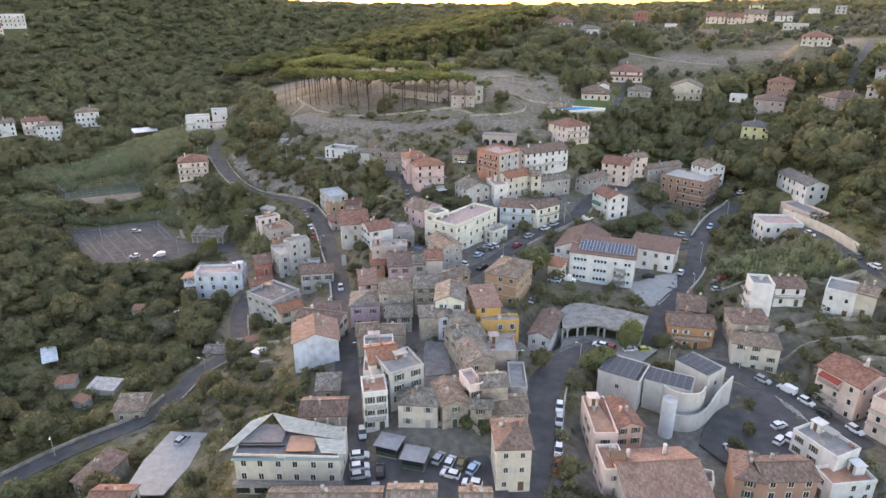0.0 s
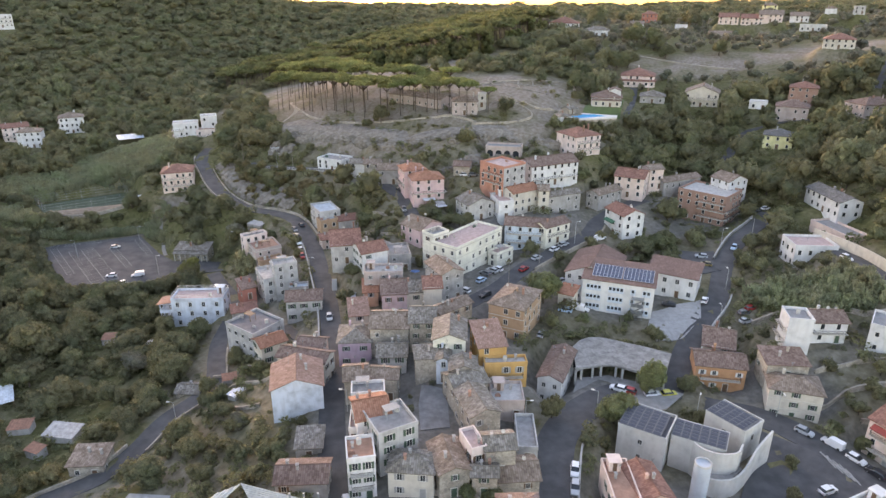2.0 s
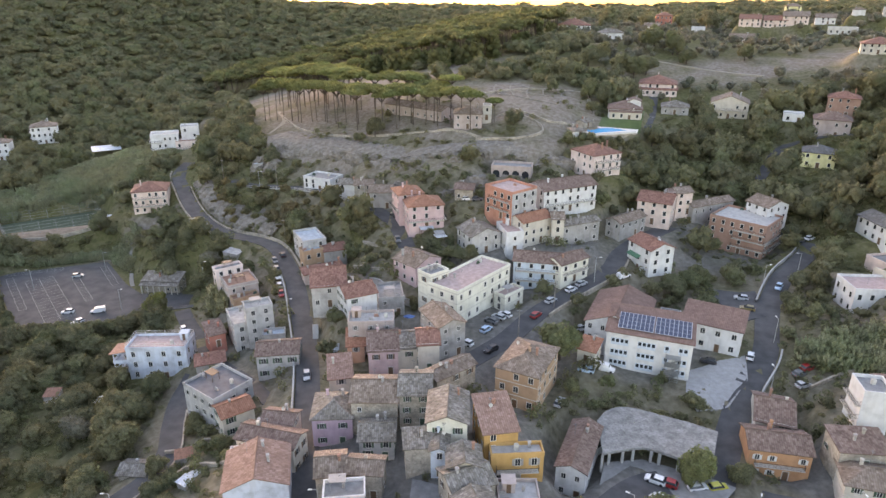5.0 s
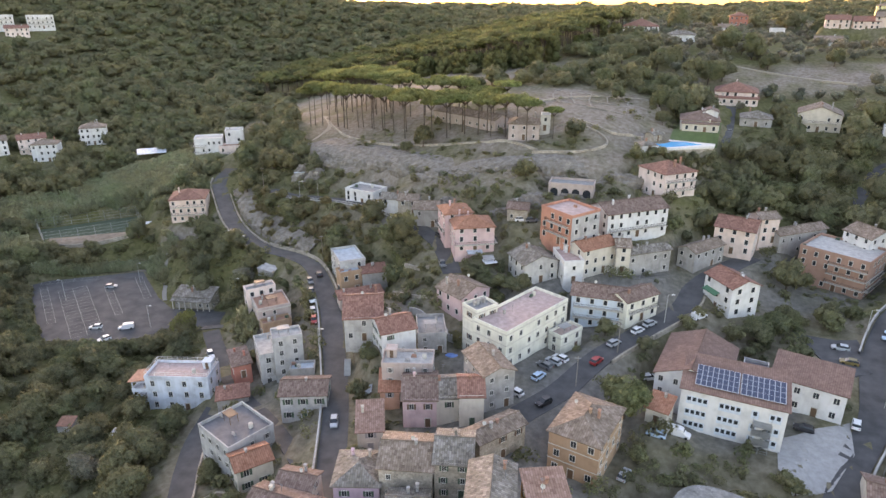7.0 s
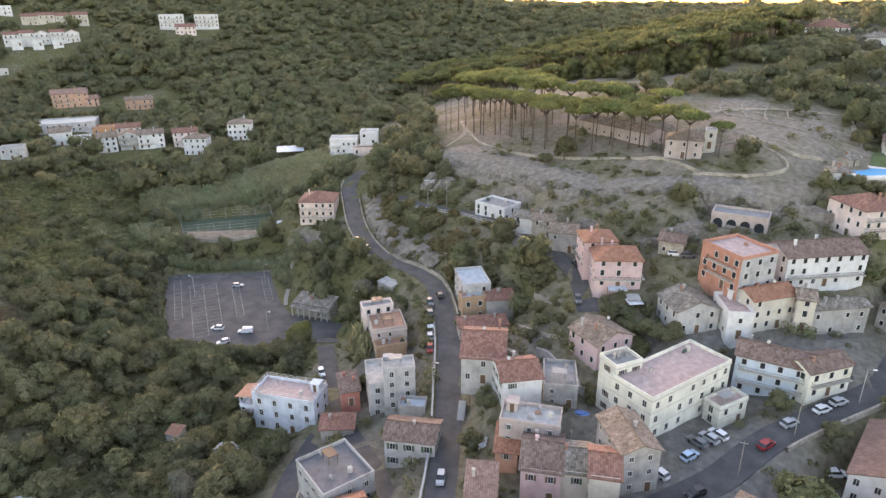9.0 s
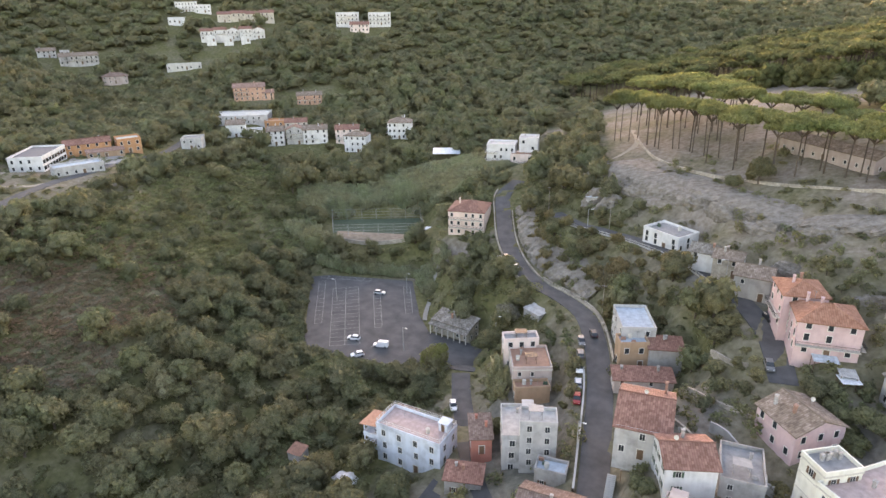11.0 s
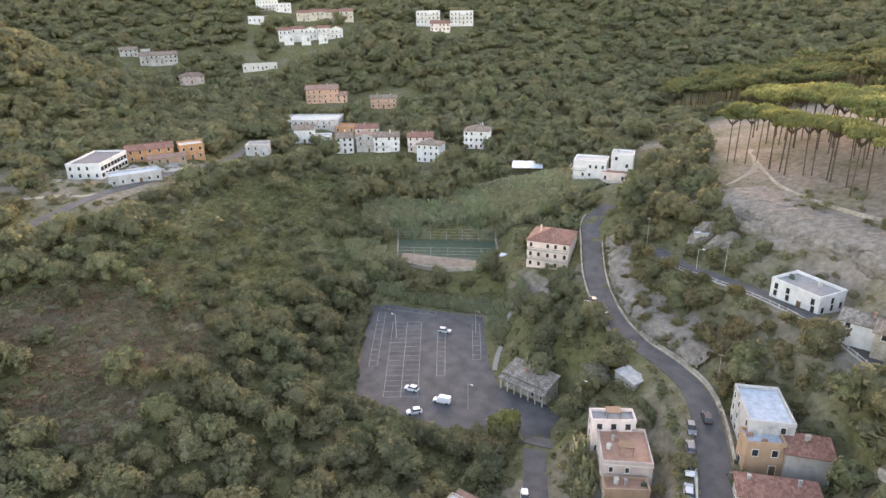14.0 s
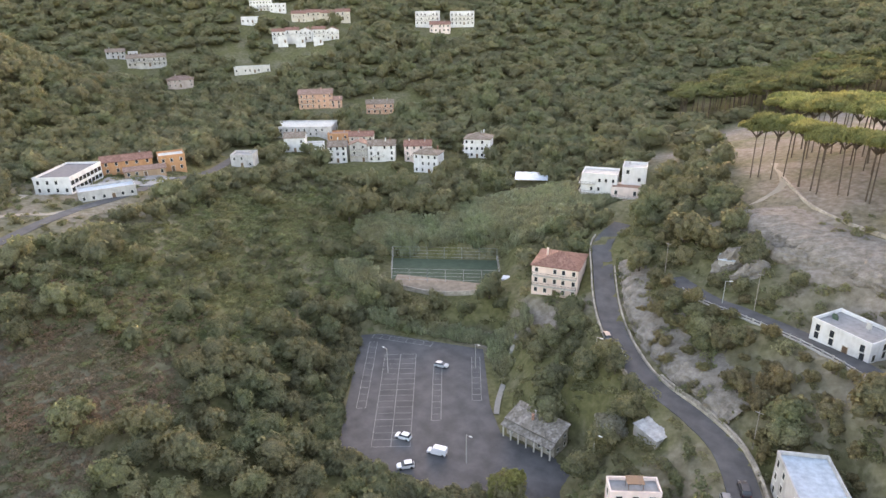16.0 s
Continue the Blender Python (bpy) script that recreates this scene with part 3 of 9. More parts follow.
def aerial(parent, x, y, z0, z1):
    bm = bmesh.new()
    cyl(bm, x, y, z0, z1, 0.03, n=5)
    for k in range(4):
        h = z1 - 0.1 - k * 0.16
        box(bm, x - 0.45 + k * 0.07, x + 0.45 - k * 0.07, y - 0.015, y + 0.015, h - 0.015, h + 0.015)
    part("aerial", bm, STEEL_GREY, parent)


def dish(parent, x, y, z):
    bm = bmesh.new()
    cyl(bm, x, y, z, z + 0.7, 0.03, n=5)
    n, c, nr = 10, Vector((x, y - 0.08, z + 0.9)), Vector((-0.35, -0.8, 0.45)).normalized()
    q = nr.to_track_quat("Z", "Y").to_matrix()
    ring = [bm.verts.new(c + q @ Vector((0.42 * math.cos(6.2832 * i / n), 0.42 * math.sin(6.2832 * i / n), 0.12))) for i in range(n)]
    mid = bm.verts.new(c)
    back = bm.verts.new(c - nr * 0.05)
    for i in range(n):
        bm.faces.new((ring[i], ring[(i + 1) % n], mid))
        bm.faces.new((ring[(i + 1) % n], ring[i], back))
    part("satellite_dish", bm, STONE_TRIM, parent)


STEEL_GREY = plain("aerial_steel", (0.25, 0.25, 0.25), 0.5, 0.6)


def balcony(parent, m, width, depth=1.1, solid=None):
    """A slab with railings; m places the middle of its inner edge at floor level."""
    o = boxes("balcony", [(-width / 2, width / 2, -depth, 0.0, -0.16, 0)], STONE_TRIM, parent, m=m)
    bm = bmesh.new()
    if solid:
        box(bm, -width / 2, width / 2, -depth, -depth + 0.1, 0, 0.95)
        for s in (-1, 1):
            box(bm, s * (width / 2 - 0.05) - 0.05, s * (width / 2 - 0.05) + 0.05, -depth + 0.1, 0, 0, 0.95)
        part("parapet", bm, solid, o)
    else:
        k = max(4, int(width / 0.22))
        for i in range(k + 1):
            x = -width / 2 + 0.03 + (width - 0.06) * i / k
            box(bm, x - 0.015, x + 0.015, -depth + 0.02, -depth + 0.05, 0, 0.95)
        box(bm, -width / 2, width / 2, -depth, -depth + 0.07, 0.95, 1.0)
        for s in (-1, 1):
            x = s * (width / 2 - 0.03)
            box(bm, x - 0.03, x + 0.03, -depth + 0.07, 0, 0.95, 1.0)
            for j in range(4):
                y = -depth + 0.2 + j * (depth - 0.25) / 4
                box(bm, x - 0.015, x + 0.015, y - 0.015, y + 0.015, 0, 0.95)
        part("railing", bm, plain("iron", (0.05, 0.05, 0.05), 0.5, 0.6), o)
    return o


def roof_clutter(parent, w, d, H, rng, wm):
    """Stair hut, tanks, vents and planters on a flat roof."""
    hw, hd = w / 2 - 0.6, d / 2 - 0.6
    if w * d > 45 and rng.random() < 0.55:
        x, y = rng.choice((-1, 1)) * (hw - 1.3), hd - 1.3
        o = boxes("stair_hut", [(x - 1.1, x + 1.1, y - 1.1, y + 1.1, H, H + 2.1), (x - 1.3, x + 1.3, y - 1.3, y + 1.3, H + 2.1, H + 2.25)], wm, parent)
        boxes("hut_door", [(x - 0.4, x + 0.4, y - 1.14, y - 1.1, H + 0.05, H + 1.95)], SHUT["brown"], o)
    if rng.random() < 0.5:
        bm = bmesh.new()
        x, y = rng.uniform(-hw * 0.8, hw * 0.8), rng.uniform(-hd * 0.3, hd * 0.8)
        cyl(bm, x, y, H, H + 1.1, 0.5, n=12)
        cyl(bm, x, y, H + 1.1, H + 1.22, 0.2, n=8)
        part("water_tank", bm, STONE_TRIM, parent)
    for _ in range(rng.randint(0, 2)):
        x, y = rng.uniform(-hw, hw), rng.uniform(-hd, hd)
        boxes("planter", [(x - 0.6, x + 0.6, y - 0.2, y + 0.2, H, H + 0.4), (x - 0.5, x + 0.45, y - 0.16, y + 0.14, H + 0.4, H + 0.75)], rng.choice((CHIM_B, SHUT["green"], CHIM_A)), parent)
    if rng.random() < 0.4:
        x, y = rng.uniform(-hw * 0.6, hw * 0.6), rng.uniform(-hd * 0.5, hd * 0.5)
        mt = rng.choice((SHUT["brown"], SHUT["grey"]))
        o = boxes("canopy", [(x - 1.5, x + 1.5, y - 1.1, y + 1.1, H + 2.05, H + 2.15)], mt, parent)
        for a in (0, 1):
            for b in (0, 1):
                boxes("post", [(x - 1.3 + a * 2.5, x - 1.2 + a * 2.5, y - 1.0 + b * 1.9, y - 0.9 + b * 1.9, H, H + 2.05)], mt, o)


def house(x, y, rot, w, d, ze, h, kind, ridge, wall, cover, label, rise=None, shutters=None, spacing=2.9, balconies=(), name="house", chimneys=None, category="house", over=0.45, front_door=True, first=0, bare_sides="", clad=(), bands=False, awnings=()):
    a = radians(rot)
    rng = random.Random(int(x * 131 + y * 17) & 0xFFFF)
    zb = ze - h - 3.0
    FOOT.append((x, y, a, w / 2, d / 2, ze - h))
    top = tagged(new(name), label, category)
    top.matrix_basis = pose(x, y, zb, 0, 0, rot)
    H = ze - zb
    wm = wall_mat(wall)
    hw, hd = w / 2, d / 2
    pitched = kind != "flat"
    if rise is None:
        rise = {"gable": 0.2, "hip": 0.2, "shed": 0.17, "flat": 0}[kind] * (w if (kind == "gable" and ridge == "y") else (min(w, d) if kind == "hip" else d))
    # walls
    v = [(-hw, -hd, 0), (hw, -hd, 0), (hw, hd, 0), (-hw, hd, 0)]
    topz = [H] * 4
    if kind == "shed":
        lo = rise * over / (2 * hd + 2 * over) - 0.1
        topz = [H + lo, H + lo, H + rise - lo - 0.2, H + rise - lo - 0.2]
    v += [(p[0], p[1], z) for p, z in zip(v[:4], topz)]
    f = [(0, 1, 5, 4), (1, 2, 6, 5), (2, 3, 7, 6), (3, 0, 4, 7), (4, 5, 6, 7)]
    if kind == "gable":
        if ridge == "x":
            v += [(-hw, 0, H + rise), (hw, 0, H + rise)]
            f += [(5, 6, 9), (7, 4, 8)]
        else:
            v += [(0, -hd, H + rise), (0, hd, H + rise)]
            f += [(4, 5, 8), (6, 7, 9)]
    link("wall", mesh_of("wall", v, f, wm), top)
    if pitched:
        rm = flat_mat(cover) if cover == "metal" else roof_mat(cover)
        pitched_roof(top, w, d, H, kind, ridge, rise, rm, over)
        if kind == "gable":
            ends = ((-hw - over, 0, H + rise + 0.1), (hw + over, 0, H + rise + 0.1)) if ridge == "x" else ((0, -hd - over, H + rise + 0.1), (0, hd + over, H + rise + 0.1))
            ridge_caps(top, *ends, rm)
        elif kind == "hip":
            q = abs(hw - hd)
            ridge_caps(top, *(((-q, 0, H + rise + 0.08), (q, 0, H + rise + 0.08)) if w >= d else ((0, -q, H + rise + 0.08), (0, q, H + rise + 0.08))), rm)
        for _ in range(rng.randint(1, 2) if chimneys is None else chimneys):
            cx, cy = rng.uniform(-hw * 0.7, hw * 0.7), rng.uniform(-hd * 0.3, hd * 0.7)
            chimney(top, cx, cy, H, H + rise + rng.uniform(0.3, 0.8), rng.choice((CHIM_A, CHIM_A, CHIM_B, wm)))
    else:
        link("roof", mesh_of("roof", [(-hw + 0.22, -hd + 0.22, H + 0.03), (hw - 0.22, -hd + 0.22, H + 0.03), (hw - 0.22, hd - 0.22, H + 0.03), (-hw + 0.22, hd - 0.22, H + 0.03)], [(0, 1, 2, 3)], flat_mat(cover)), top)
        p = 0.75
        boxes("parapet", [(-hw - 0.06, hw + 0.06, -hd - 0.06, -hd + 0.2, H - 0.05, H + p), (-hw - 0.06, hw + 0.06, hd - 0.2, hd + 0.06, H - 0.05, H + p), (-hw - 0.06, -hw + 0.2, -hd + 0.2, hd - 0.2, H - 0.05, H + p), (hw - 0.2, hw + 0.06, -hd + 0.2, hd - 0.2, H - 0.05, H + p)], wm, top)
        for _ in range(rng.randint(0, 1) if chimneys is None else chimneys):
            chimney(top, rng.uniform(-hw * 0.6, hw * 0.6), rng.uniform(hd * 0.2, hd * 0.7), H, H + 1.0, CHIM_A)
        if chimneys is None and -110 < x < 110 and y < 300 and w * d > 20:
            roof_clutter(top, w, d, H + 0.03, random.Random(int(x * 7 + y * 13)), wm)
    if y < 250 and chimneys is None:
        if rng.random() < 0.55:
            aerial(top, rng.uniform(-hw * 0.6, hw * 0.6), rng.uniform(0, hd * 0.6), H, H + rise + rng.uniform(1.6, 2.6))
        if rng.random() < 0.25:
            dish(top, rng.uniform(-hw * 0.7, hw * 0.7), hd * 0.1, H + (rise * 0.8 if pitched else 0.02))
    for key, k in clad:
        turn, dist, length = {"f": (0, hd, w), "r": (90, hw, d), "l": (-90, hw, d)}[key]
        boxes("wall", [(-length / 2, length / 2, -dist - 0.012, -dist + 0.05, 0, H - 0.06)], wall_mat(k), top, m=pose(0, 0, 0, 0, 0, turn))
    # openings
    floors = max(1, round(h / 3.0))
    fh = h / floors
    sh = shutters if shutters is not None else rng.choice(("brown", "green", "grey", ""))
    if y > 212 or x < -100:
        sh = ""
    ww, wh = rng.choice(((0.75, 1.0), (0.7, 1.15), (0.85, 1.2))) if wall in ("stone", "grey", "mauve", "greypink") else rng.choice(((0.85, 1.3), (0.9, 1.35), (0.95, 1.5), (0.8, 1.15), (1.05, 1.4)))
    sides = (("f", w, 0, hd, 0), ("r", d, 90, hw, 1), ("l", d, -90, hw, 2), ("b", w, 180, hd, 3))
    for key, length, turn, dist, k in sides:
        ny = -math.cos(a + radians(turn))
        if ny > 0.15 or key in bare_sides:
            continue
        n = max(1, int(length / spacing))
        for fl in range(first, floors):
            for i in range(n):
                if rng.random() < (0.3 if wall in ("stone", "grey") else 0.16):
                    continue
                u = (i + 0.5) / n * length - length / 2 + rng.uniform(-0.15, 0.15)
                z = H - h + fl * fh + 0.95
                if fl == 0 and key == "f" and i == n // 2 and front_door:
                    m = pose(0, 0, 0, 0, 0, turn) @ pose(u, -dist - 0.015, z - 0.95)
                    o = boxes("door", [(-0.55, 0.55, -0.05, 0.03, 0, 2.15)], SHUT["brown" if sh in ("", "white") else sh], top, m=m)
                    boxes("door_frame", [(-0.7, -0.55, -0.08, 0.02, 0, 2.15), (0.55, 0.7, -0.08, 0.02, 0, 2.15), (-0.7, 0.7, -0.08, 0.02, 2.15, 2.3)], STONE_TRIM, o)
                    continue
                if z + wh > H - 0.15:
                    z = H - wh - 0.3
                m = pose(0, 0, 0, 0, 0, turn) @ pose(u, -dist - 0.015, z)
                add_window(top, m, ww, wh, sh, y > 218 or x < -100 or x > 95)
    if bands:
        for z in [H - 0.3] + [H - h + k * fh for k in range(1, floors)]:
            t, hh = (0.14, 0.28) if z > H - 0.5 else (0.06, 0.18)
            boxes("string_course", [(-hw - t, hw + t, -hd - t, -hd + 0.02, z, z + hh), (-hw - t, hw + t, hd - 0.02, hd + t, z, z + hh), (-hw - t, -hw + 0.02, -hd + 0.02, hd - 0.02, z, z + hh), (hw - 0.02, hw + t, -hd + 0.02, hd - 0.02, z, z + hh)], STONE_TRIM, top)
    for side, fl, u0, u1, col in awnings:
        turn, dist, length = {"f": (0, hd, w), "r": (90, hw, d), "l": (-90, hw, d)}[side]
        m = pose(0, 0, 0, 0, 0, turn) @ pose((u0 + u1) / 2 * length - length / 2, -dist, H - h + fl * fh + 2.5)
        a2 = (u1 - u0) * length / 2
        link("awning", mesh_of("awning", [(-a2, 0, 0), (a2, 0, 0), (a2, -1.4, -0.6), (-a2, -1.4, -0.6), (-a2, -1.4, -0.85), (a2, -1.4, -0.85), (-a2, 0, -0.04), (a2, 0, -0.04), (a2, -1.36, -0.64), (-a2, -1.36, -0.64)], [(0, 3, 2, 1), (3, 4, 5, 2), (6, 7, 8, 9), (0, 6, 9, 3), (1, 2, 8, 7)], plain("awning_" + col, {"red": (0.3, 0.06, 0.05), "green": (0.05, 0.16, 0.1)}[col], 0.8)), top, m)
    for side, fl, u0, u1 in balconies:
        turn, dist, length = {"f": (0, hd, w), "r": (90, hw, d), "l": (-90, hw, d)}[side]
        m = pose(0, 0, 0, 0, 0, turn) @ pose((u0 + u1) / 2 * length - length / 2, -dist, H - h + fl * fh)
        balcony(top, m, (u1 - u0) * length)
    return top


house(-32.0, 215.8, 11, 9.4, 13.8, 11.8, 6.5, 'gable', 'x', 'palegrey', 'red', 'pale grey house with a red tiled roof')
house(-22.9, 207.4, 27, 8.4, 8.7, 11.7, 6.0, 'gable', 'x', 'white', 'red', 'white house with a red tiled gable roof')
house(-14.4, 212.8, 10, 7.0, 10.0, 8.3, 5.0, 'flat', 'x', 'grey', 'grey', 'low grey house with a flat terrace')
house(-17.6, 195.8, 3, 11.4, 6.2, 8.9, 8.0, 'flat', 'x', 'greypink', 'pale', 'greyish pink house with a pale flat roof')
house(-14.1, 189.0, 6, 7.1, 10.8, 6.8, 7.0, 'gable', 'x', 'pink', 'brown', 'pink row house with a brown tiled roof')
house(-8.1, 189.1, 8, 5.3, 8.7, 6.9, 7.0, 'gable', 'x', 'cream', 'grey', 'cream row house with old grey roof tiles')
house(-3.0, 186.1, 6, 5.0, 8.3, 9.5, 7.5, 'gable', 'x', 'cream', 'red', 'cream row house with a red tiled roof')
house(0.5, 192.8, 27, 7.1, 10.9, 11.5, 9.0, 'gable', 'y', 'grey', 'tan', 'tall grey house with a tan tiled gable roof')
house(8.0, 213.6, 51, 24.4, 10.2, 13.3, 9.5, 'flat', 'x', 'yellow', 'pinkflat', 'large pale yellow palazzo with a flat terrace roof', shutters='brown', spacing=3.2, bands=True)
house(-2.2, 211.8, 42, 6.6, 5.3, 15.0, 12.0, 'flat', 'x', 'yellow', 'grey', 'pale yellow stair tower of the palazzo', bands=True, shutters='brown', chimneys=6)
house(19.0, 214.3, 45, 8.0, 3.9, 7.8, 5.0, 'flat', 'x', 'yellow', 'pinkflat', 'low pale yellow annex with a terrace', bands=True)
house(-7.3, 226.4, 46, 10.3, 9.6, 13.0, 6.0, 'gable', 'y', 'pink', 'tan', 'small pink house with a tan tiled roof')
house(-9.9, 227.4, 0, 5.6, 3.3, 10.7, 3.0, 'shed', 'x', 'grey', 'tan', 'small grey shed with a tiled roof')
house(-6.4, 249.6, 14, 11.5, 10.0, 23.4, 7.8, 'hip', 'x', 'pink', 'orange', 'pink two-storey house with orange tiled hip roof', balconies=(('f', 1, 0.0, 1.0), ('r', 1, 0.0, 1.0)))
house(11.4, 238.5, 26, 10.2, 9.7, 17.6, 6.0, 'gable', 'y', 'palegrey', 'grey', 'grey plastered farmhouse with weathered tiles')
house(21.0, 238.1, 13, 5.5, 10.5, 18.2, 6.0, 'flat', 'x', 'white', 'pinkflat', 'white house with a shallow roof terrace')
house(27.7, 242.2, 34, 11.8, 7.2, 20.7, 8.0, 'gable', 'x', 'cream', 'orange', 'cream house with an orange tan tiled roof')
house(43.2, 246.1, 25, 14.3, 5.1, 18.0, 7.0, 'gable', 'x', 'grey', 'grey', 'grey house with weathered grey tiles')
house(28.5, 226.0, -11, 13.8, 8.2, 13.6, 9.0, 'gable', 'x', 'skyblue', 'brown', 'pale blue house with brown tiled roof and balconies', balconies=(('f', 1, 0.05, 0.95), ('f', 2, 0.05, 0.95)))
house(36.9, 224.9, 36, 11.1, 6.3, 13.9, 6.5, 'gable', 'x', 'yellow', 'brown', 'pale yellow house with brown tiled roof', balconies=(('f', 1, 0.05, 0.95),))
house(21.8, 248.1, -50, 12.2, 11.0, 28.5, 9.0, 'flat', 'x', 'coral', 'pinkflat', 'coral apartment house with a pink flat roof', balconies=(('f', 1, 0.2, 0.9), ('f', 2, 0.2, 0.9)), clad=(('r', 'palegrey'),))
house(39.7, 257.1, 25, 20.5, 10.2, 27.2, 8.0, 'gable', 'x', 'white', 'brown', 'long white house with balconies and a dark roof', balconies=(('f', 1, 0.02, 0.98),))
house(54.8, 277.7, -63, 12.7, 12.3, 33.8, 8.5, 'hip', 'x', 'pinkwhite', 'red', 'pale pink villa with a red tiled roof', balconies=(('r', 1, 0.05, 0.95), ('r', 2, 0.05, 0.95)))
house(24.4, 272.4, -12, 14.0, 7.0, 29.4, 3.4, 'flat', 'x', 'greypink', 'grey', 'low stone ruin with open arches', spacing=20, front_door=False, chimneys=0, bare_sides='fr')
ruin_arches = tagged(new("arch_row"), 'row of dark round arches in the low stone ruin', 'arches')
ruin_arches.matrix_basis = pose(24.4, 272.4, 26.0, 0, 0, -12)
# Dark sheets on the solid wall stand in for shade inside the open arches.
for u in (-5.2, -1.8, 1.6, 5.0):
    bm = bmesh.new()
    o = bm.verts.new((u, -3.53, 1.3))
    arc = [bm.verts.new((u + 1.2 * math.cos(math.pi * k / 10), -3.56, 1.3 + 1.2 * math.sin(math.pi * k / 10))) for k in range(11)]
    for k in range(10):
        bm.faces.new((o, arc[k], arc[k + 1]))
    box(bm, u - 1.2, u + 1.2, -3.56, -3.52, -0.2, 1.3)
    part("arch_shade_sheet", bm, glass_mat(), ruin_arches)
house(-47.6, 295.1, -26, 12.6, 8.8, 19.0, 4.5, 'flat', 'x', 'white', 'grey', 'low white garage building with a flat roof')
house(-35.0, 279.0, -3, 6.6, 6.3, 21.5, 5.0, 'gable', 'x', 'white', 'grey', 'small white house with a grey roof')
house(-28.7, 276.1, -2, 6.7, 6.4, 22.0, 5.0, 'gable', 'x', 'stone', 'tan', 'stone house with an arched doorway')
house(-21.9, 269.0, 1, 8.1, 7.7, 21.7, 6.0, 'gable', 'x', 'grey', 'tan', 'grey house with a tan tiled roof')
house(89.9, 528.3, -10, 22.1, 21.0, 66.8, 6.0, 'hip', 'x', 'white', 'red', 'white hillside villa with a shallow roof')
house(103.5, 477.0, -12, 16.0, 10.0, 64.2, 4.0, 'hip', 'x', 'white', 'grey', 'white villa with a shallow grey roof among olives')
house(7.5, 260.5, -10, 6.2, 6.0, 25.1, 4.0, 'gable', 'x', 'stone', 'brown', 'small stone house with brown tiles')
house(76.9, 326.9, -14, 13.7, 13.0, 41.6, 4.0, 'hip', 'x', 'white', 'brown', 'low villa with a brown roof beside a pool')
house(80.6, 327.4, -14, 5.6, 6.2, 44.2, 3.0, 'gable', 'y', 'white', 'brown', 'white upper storey of the villa under a small gable', chimneys=1, front_door=False)
house(75.2, 319.4, -14, 12.6, 2.6, 40.6, 3.2, 'shed', 'x', 'cream', 'brown', 'tiled porch along the front of the villa')
house(50.8, 295.0, 15, 5.0, 5.6, 38.0, 2.6, 'hip', 'x', 'white', 'grey', 'white pool house with a low grey roof')
house(55.8, 307.0, 40, 4.6, 4.2, 39.0, 2.4, 'gable', 'x', 'stone', 'grey', 'small stone hut above the pool')
house(100.4, 360.4, -18, 17.5, 4.6, 44.4, 3.0, 'shed', 'x', 'pinkwhite', 'red', 'low porch wing of the pink villa under red tiles')
house(103.0, 368.9, -18, 16.9, 16.1, 46.8, 5.0, 'hip', 'x', 'pinkwhite', 'red', 'villa with red tiled roofs')
house(103.7, 343.2, -18, 11.5, 10.9, 39.7, 3.5, 'hip', 'x', 'grey', 'grey', 'low house with a grey tiled hip roof')
house(129.5, 346.3, -23, 15.5, 14.8, 41.3, 7.0, 'gable', 'y', 'cream', 'tan', 'cream villa with balconies and tan roof', balconies=(('f', 1, 0.2, 0.9),))
house(149.4, 327.9, -26, 7.8, 7.5, 38.4, 3.0, 'flat', 'x', 'white', 'pale', 'low white pavilion with a pale roof')
house(171.8, 331.8, -29, 12.0, 11.4, 45.3, 8.0, 'hip', 'x', 'brick', 'red', 'red brick house with a red roof')
house(160.7, 318.3, -28, 13.4, 12.7, 38.6, 7.0, 'hip', 'x', 'greypink', 'brown', 'greyish pink villa with a brown roof')
house(145.8, 297.0, -28, 11.4, 10.8, 29.7, 6.0, 'hip', 'x', 'paleyellow', 'slate', 'pale yellow house with a grey mansard roof')
house(190.5, 308.3, 10, 17.5, 12.0, 41.3, 6.0, 'hip', 'x', 'greypink', 'brown', 'wide villa with a brown hip roof and loggia')
house(213.4, 382.6, -29, 15.0, 14.3, 64.0, 5.0, 'hip', 'x', 'cream', 'red', 'cream villa with a red roof and portico')
house(296.8, 566.6, -27, 18.1, 17.2, 62.5, 4.0, 'flat', 'x', 'pale', 'pale', 'low pale building on the hillside')
house(196.3, 499.6, -23, 14.8, 14.1, 59.5, 5.0, 'gable', 'x', 'white', 'tan', 'white hillside house with a tan roof')
house(144.8, 528.8, -16, 10.2, 9.7, 66.0, 5.0, 'gable', 'x', 'white', 'tan', 'white cottage among trees')
house(172.5, 592.3, -16, 12.5, 11.8, 71.5, 7.0, 'hip', 'x', 'redwall', 'red', 'red rendered house on the hill')
house(190.5, 564.4, -19, 9.6, 9.1, 63.2, 4.0, 'flat', 'x', 'white', 'pale', 'white cottage with a flat roof')
house(199.9, 300.5, -32, 7.0, 6.6, 46.5, 5.0, 'hip', 'x', 'white', 'grey', 'white villa with a grey roof')
house(214.5, 322.6, -34, 3.7, 6.0, 52.8, 5.0, 'hip', 'x', 'white', 'brown', 'white villa on the slope')
house(73.8, 262.5, -28, 11.1, 10.6, 20.7, 8.0, 'gable', 'x', 'palepink', 'red', 'pale pink house with red tiles')
house(82.8, 266.6, 15, 6.1, 6.0, 22.3, 8.0, 'gable', 'x', 'palepink', 'tan', 'pale pink house with tan tiles')
house(94.0, 269.0, 26, 19.3, 5.5, 17.5, 7.0, 'gable', 'x', 'grey', 'tan', 'long grey row house with tan tiles')
